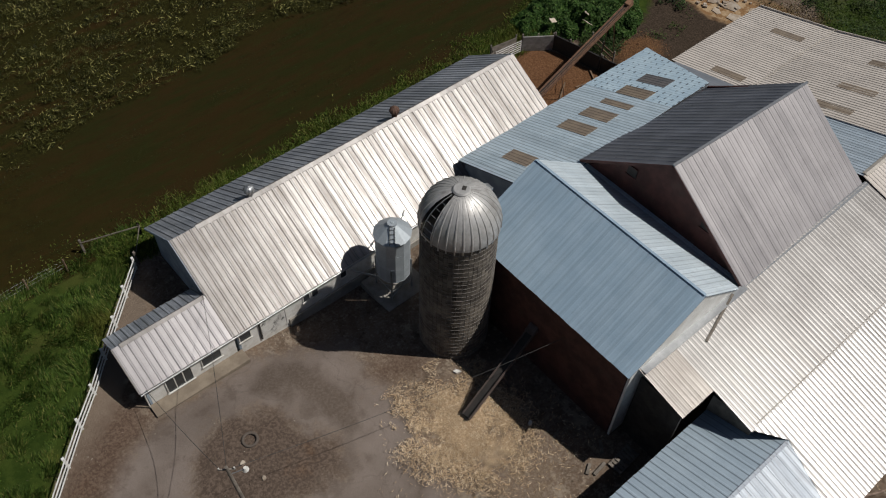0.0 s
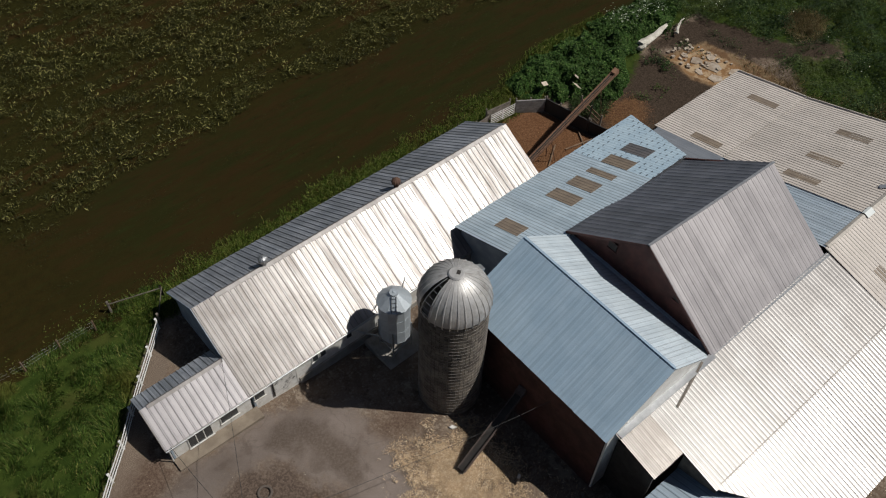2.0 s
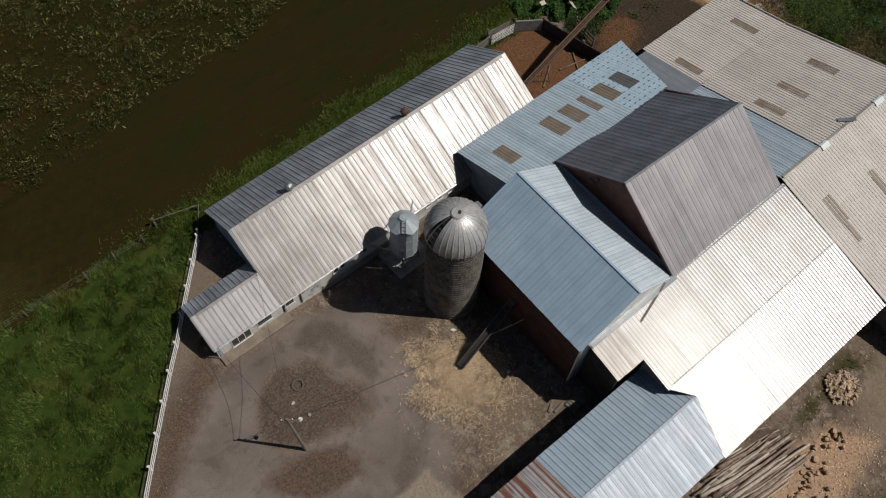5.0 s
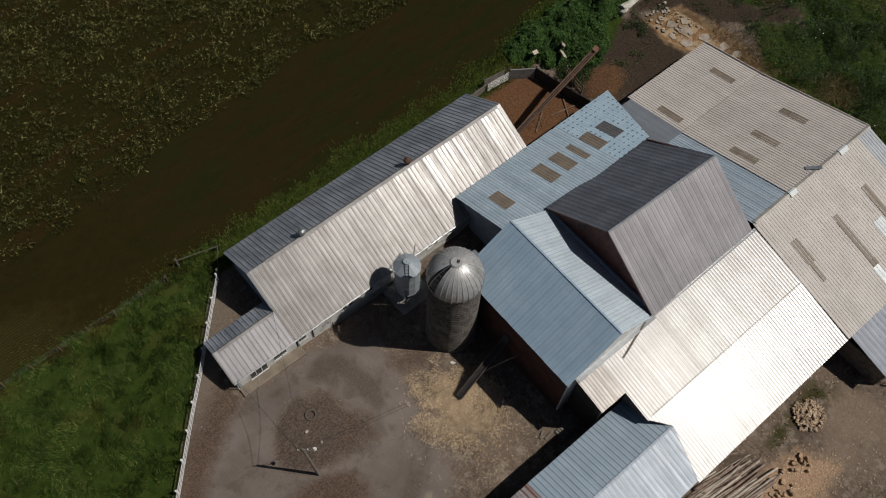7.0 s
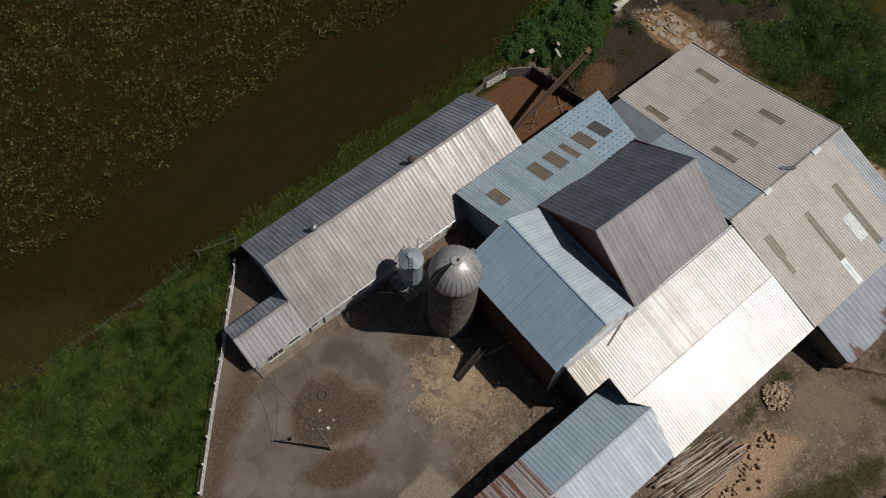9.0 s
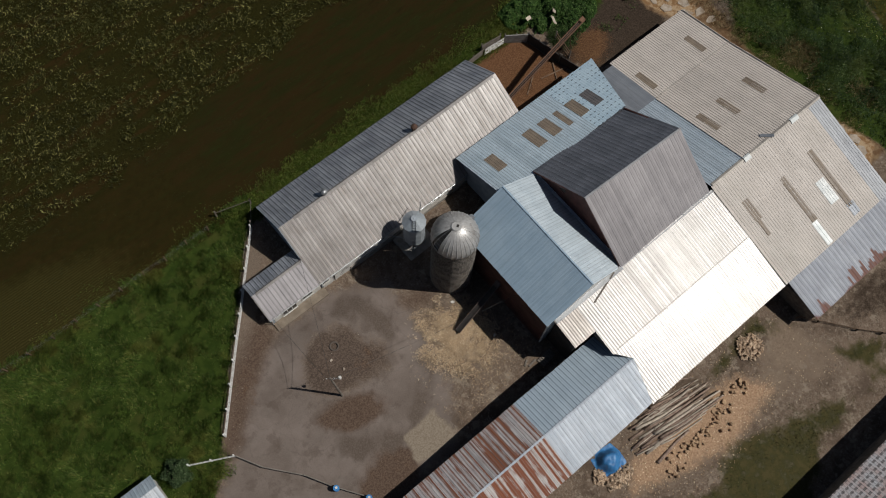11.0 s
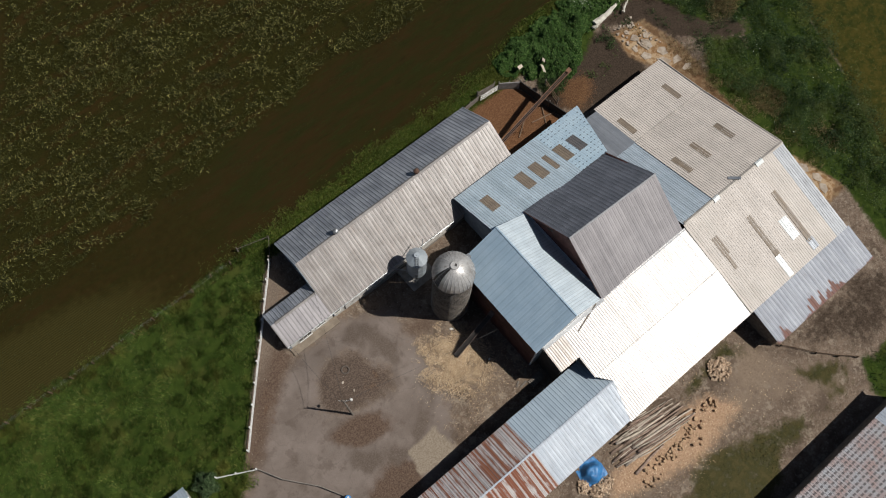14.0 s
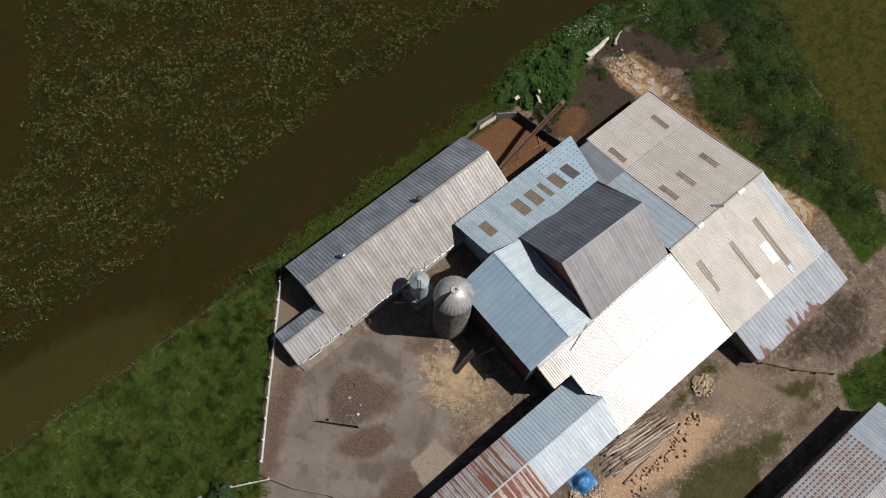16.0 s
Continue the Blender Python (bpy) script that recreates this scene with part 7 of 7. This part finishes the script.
quads_object("bank_grass", blade_verts(kx_, ky_, ground_z(kx_, ky_) - 0.02, prng.uniform(0.15, 0.45, len(kx_)), prng.uniform(0.04, 0.08, len(kx_)), 0.9), "dark lush grass on the bank beyond the track", "grass", M_SCRUB)

# weeds on the manure ground, in the south, and on the open pasture
mx_, my_ = scatter(80000, 46, 64, 30.5, 41, lambda x, y: np.clip(0.1 + wobble(x, y, 61, 1.6), 0, 1) * inside(x, y, ((52, 35.5), (56.5, 33.5), (60, 34.5), (61.5, 38.5), (57, 39.5), (52, 37.5)), 1.0) + 0.8 * blob(x, y, 50.3, 36.3, 1.7, 1.8, 0, 0.5))
m2x_, m2y_ = scatter(60000, 62, 80, 22, 40, lambda x, y: np.clip(0.05 + 0.9 * wobble(x, y, 64, 1.0), 0, 1) * inside(x, y, ((63, 39), (70, 40), (78, 32), (77, 25), (72, 22), (67, 24), (67.5, 31)), 1.2) * 0.6)
mx_, my_ = np.concatenate((mx_, m2x_)), np.concatenate((my_, m2y_))
quads_object("yard_weeds", leaf_verts(mx_, my_, ground_z(mx_, my_) + prng.uniform(0.05, 0.5, len(mx_)), prng.uniform(0.1, 0.26, len(mx_)), 0.9, 0.5), "patches of green weeds on dark manure ground", "weeds", M_SCRUB)
ox_, oy_ = scatter(170000, 14, 92, -30, -2, lambda x, y: cover(x, y)["turf"] * np.clip(0.45 + 0.9 * wobble(x, y, 62, 0.8), 0, 1))
quads_object("rough_grass", blade_verts(ox_, oy_, ground_z(ox_, oy_) - 0.02, prng.uniform(0.08, 0.26, len(ox_)), prng.uniform(0.03, 0.07, len(ox_)), 0.8), "rough short grass south of the buildings", "grass", M_ROUGH)
ax_, ay_ = scatter(110000, 76, 104, -12, 60, lambda x, y: cover(x, y)["pasture"] * np.clip(0.3 + 0.6 * wobble(x, y, 63, 3.0), 0.03, 1))
quads_object("pasture_grass", blade_verts(ax_, ay_, ground_z(ax_, ay_) - 0.02, prng.uniform(0.06, 0.2, len(ax_)), prng.uniform(0.03, 0.07, len(ax_)), 0.9), "yellow-green pasture grass beyond the ditch", "grass", M_VERGE)

# straw, chips and litter on the yard
tx_, ty_ = scatter(170000, 10, 24, 7, 21, lambda x, y: np.clip(blob(x, y, 16.8, 16.6, 2.9, 3.3, 0.4, 1.2) * np.clip(0.55 + 0.9 * wobble(x, y, 71, 0.8), 0, 1) + 0.03 * blob(x, y, 17.5, 12.5, 5.5, 4.5, 0, 1.2) * np.clip(0.4 + wobble(x, y, 72, 1.2), 0, 1), 0, 1) * (x < 22.9))
quads_object("loose_straw", leaf_verts(tx_, ty_, ground_z(tx_, ty_) + 0.1 + prng.uniform(0.0, 0.1, len(tx_)), prng.uniform(0.10, 0.36, len(tx_)), 0.4, 0.09), "loose golden straw spilled on the yard", "straw", M_STRAW)
hx_, hy_ = scatter(26000, 38, 55, 30.8, 41, lambda x, y: np.maximum(cover(x, y)["chips"] * 0.7, cover(x, y)["rust"]))
quads_object("bark_chips", leaf_verts(hx_, hy_, ground_z(hx_, hy_) + 0.04 + 0.35 * cover(hx_, hy_)["rust"] + prng.uniform(0.0, 0.05, len(hx_)), prng.uniform(0.04, 0.11, len(hx_)), 0.5, 0.5), "reddish bark chips covering the pen floor", "chips", M_CHIPS)
lx_, ly_ = scatter(30000, -8, 24, 5, 29, lambda x, y: np.clip(0.12 * cover(x, y)["mound"] * np.clip(0.2 + wobble(x, y, 73, 1.0), 0, 1) + 0.45 * cover(x, y)["gravel"] + 0.03 + 0.25 * blob(x, y, 18, 11.5, 5, 4.5, 0, 0.8) * np.clip(0.1 + wobble(x, y, 74, 1.4), 0, 1) - 0.04 * cover(x, y)["asphalt"], 0, 1))
lz_ = ground_z(lx_, ly_) + 0.05 + 0.1 * cover(lx_, ly_)["mound"]
quads_object("yard_litter", leaf_verts(lx_, ly_, lz_ + prng.uniform(0, 0.03, len(lx_)), prng.uniform(0.04, 0.13, len(lx_)), 0.6, 0.5), "small stones, twigs and litter on the yard", "litter", M_LITTER)
qx_, qy_ = scatter(16000, 19, 46, -11, -0.5, lambda x, y: np.clip(0.5 * cover(x, y)["sand"] + 0.05, 0, 1))
quads_object("saw_litter", leaf_verts(qx_, qy_, ground_z(qx_, qy_) + 0.04 + prng.uniform(0, 0.03, len(qx_)), prng.uniform(0.05, 0.2, len(qx_)), 0.5, 0.4), "sawdust, bark and splinters around the logs", "litter", M_STRAW)

# clipped shrub at the entrance
sb = thing("shrub", (-12.2, 22.6, 0), "rounded grey-green shrub beside the small shed", "shrub")
part("trunk", bm_tube((-12.2, 22.6, -0.2), (-12.15, 22.6, 0.9), 0.09, 0.05, seg=8), M_BARK, sb)
for i in range(5):
    a = 1.2566 * i
    part("limb", bm_tube((-12.18, 22.6, 0.5), (-12.18 + 0.7 * math.cos(a), 22.6 + 0.7 * math.sin(a), 1.3), 0.045, 0.02, seg=6), M_BARK, sb)
v = prng.normal(0, 1, (5200, 3))
v /= np.linalg.norm(v, axis=1)[:, None]
v[:, 2] = np.abs(v[:, 2])
rr = prng.random(5200) ** 0.25 * (1.25 + 0.22 * np.sin(5 * np.arctan2(v[:, 1], v[:, 0])) + 0.2 * np.sin(7 * v[:, 2] + 3 * v[:, 0]))
crown = quads_object("crown", leaf_verts(v[:, 0] * rr, v[:, 1] * rr, 0.25 + v[:, 2] * rr * 1.15, prng.uniform(0.1, 0.22, 5200), 1.0, 0.6), "", "", M_SHRUB)
del crown["kind"]
crown.parent = sb
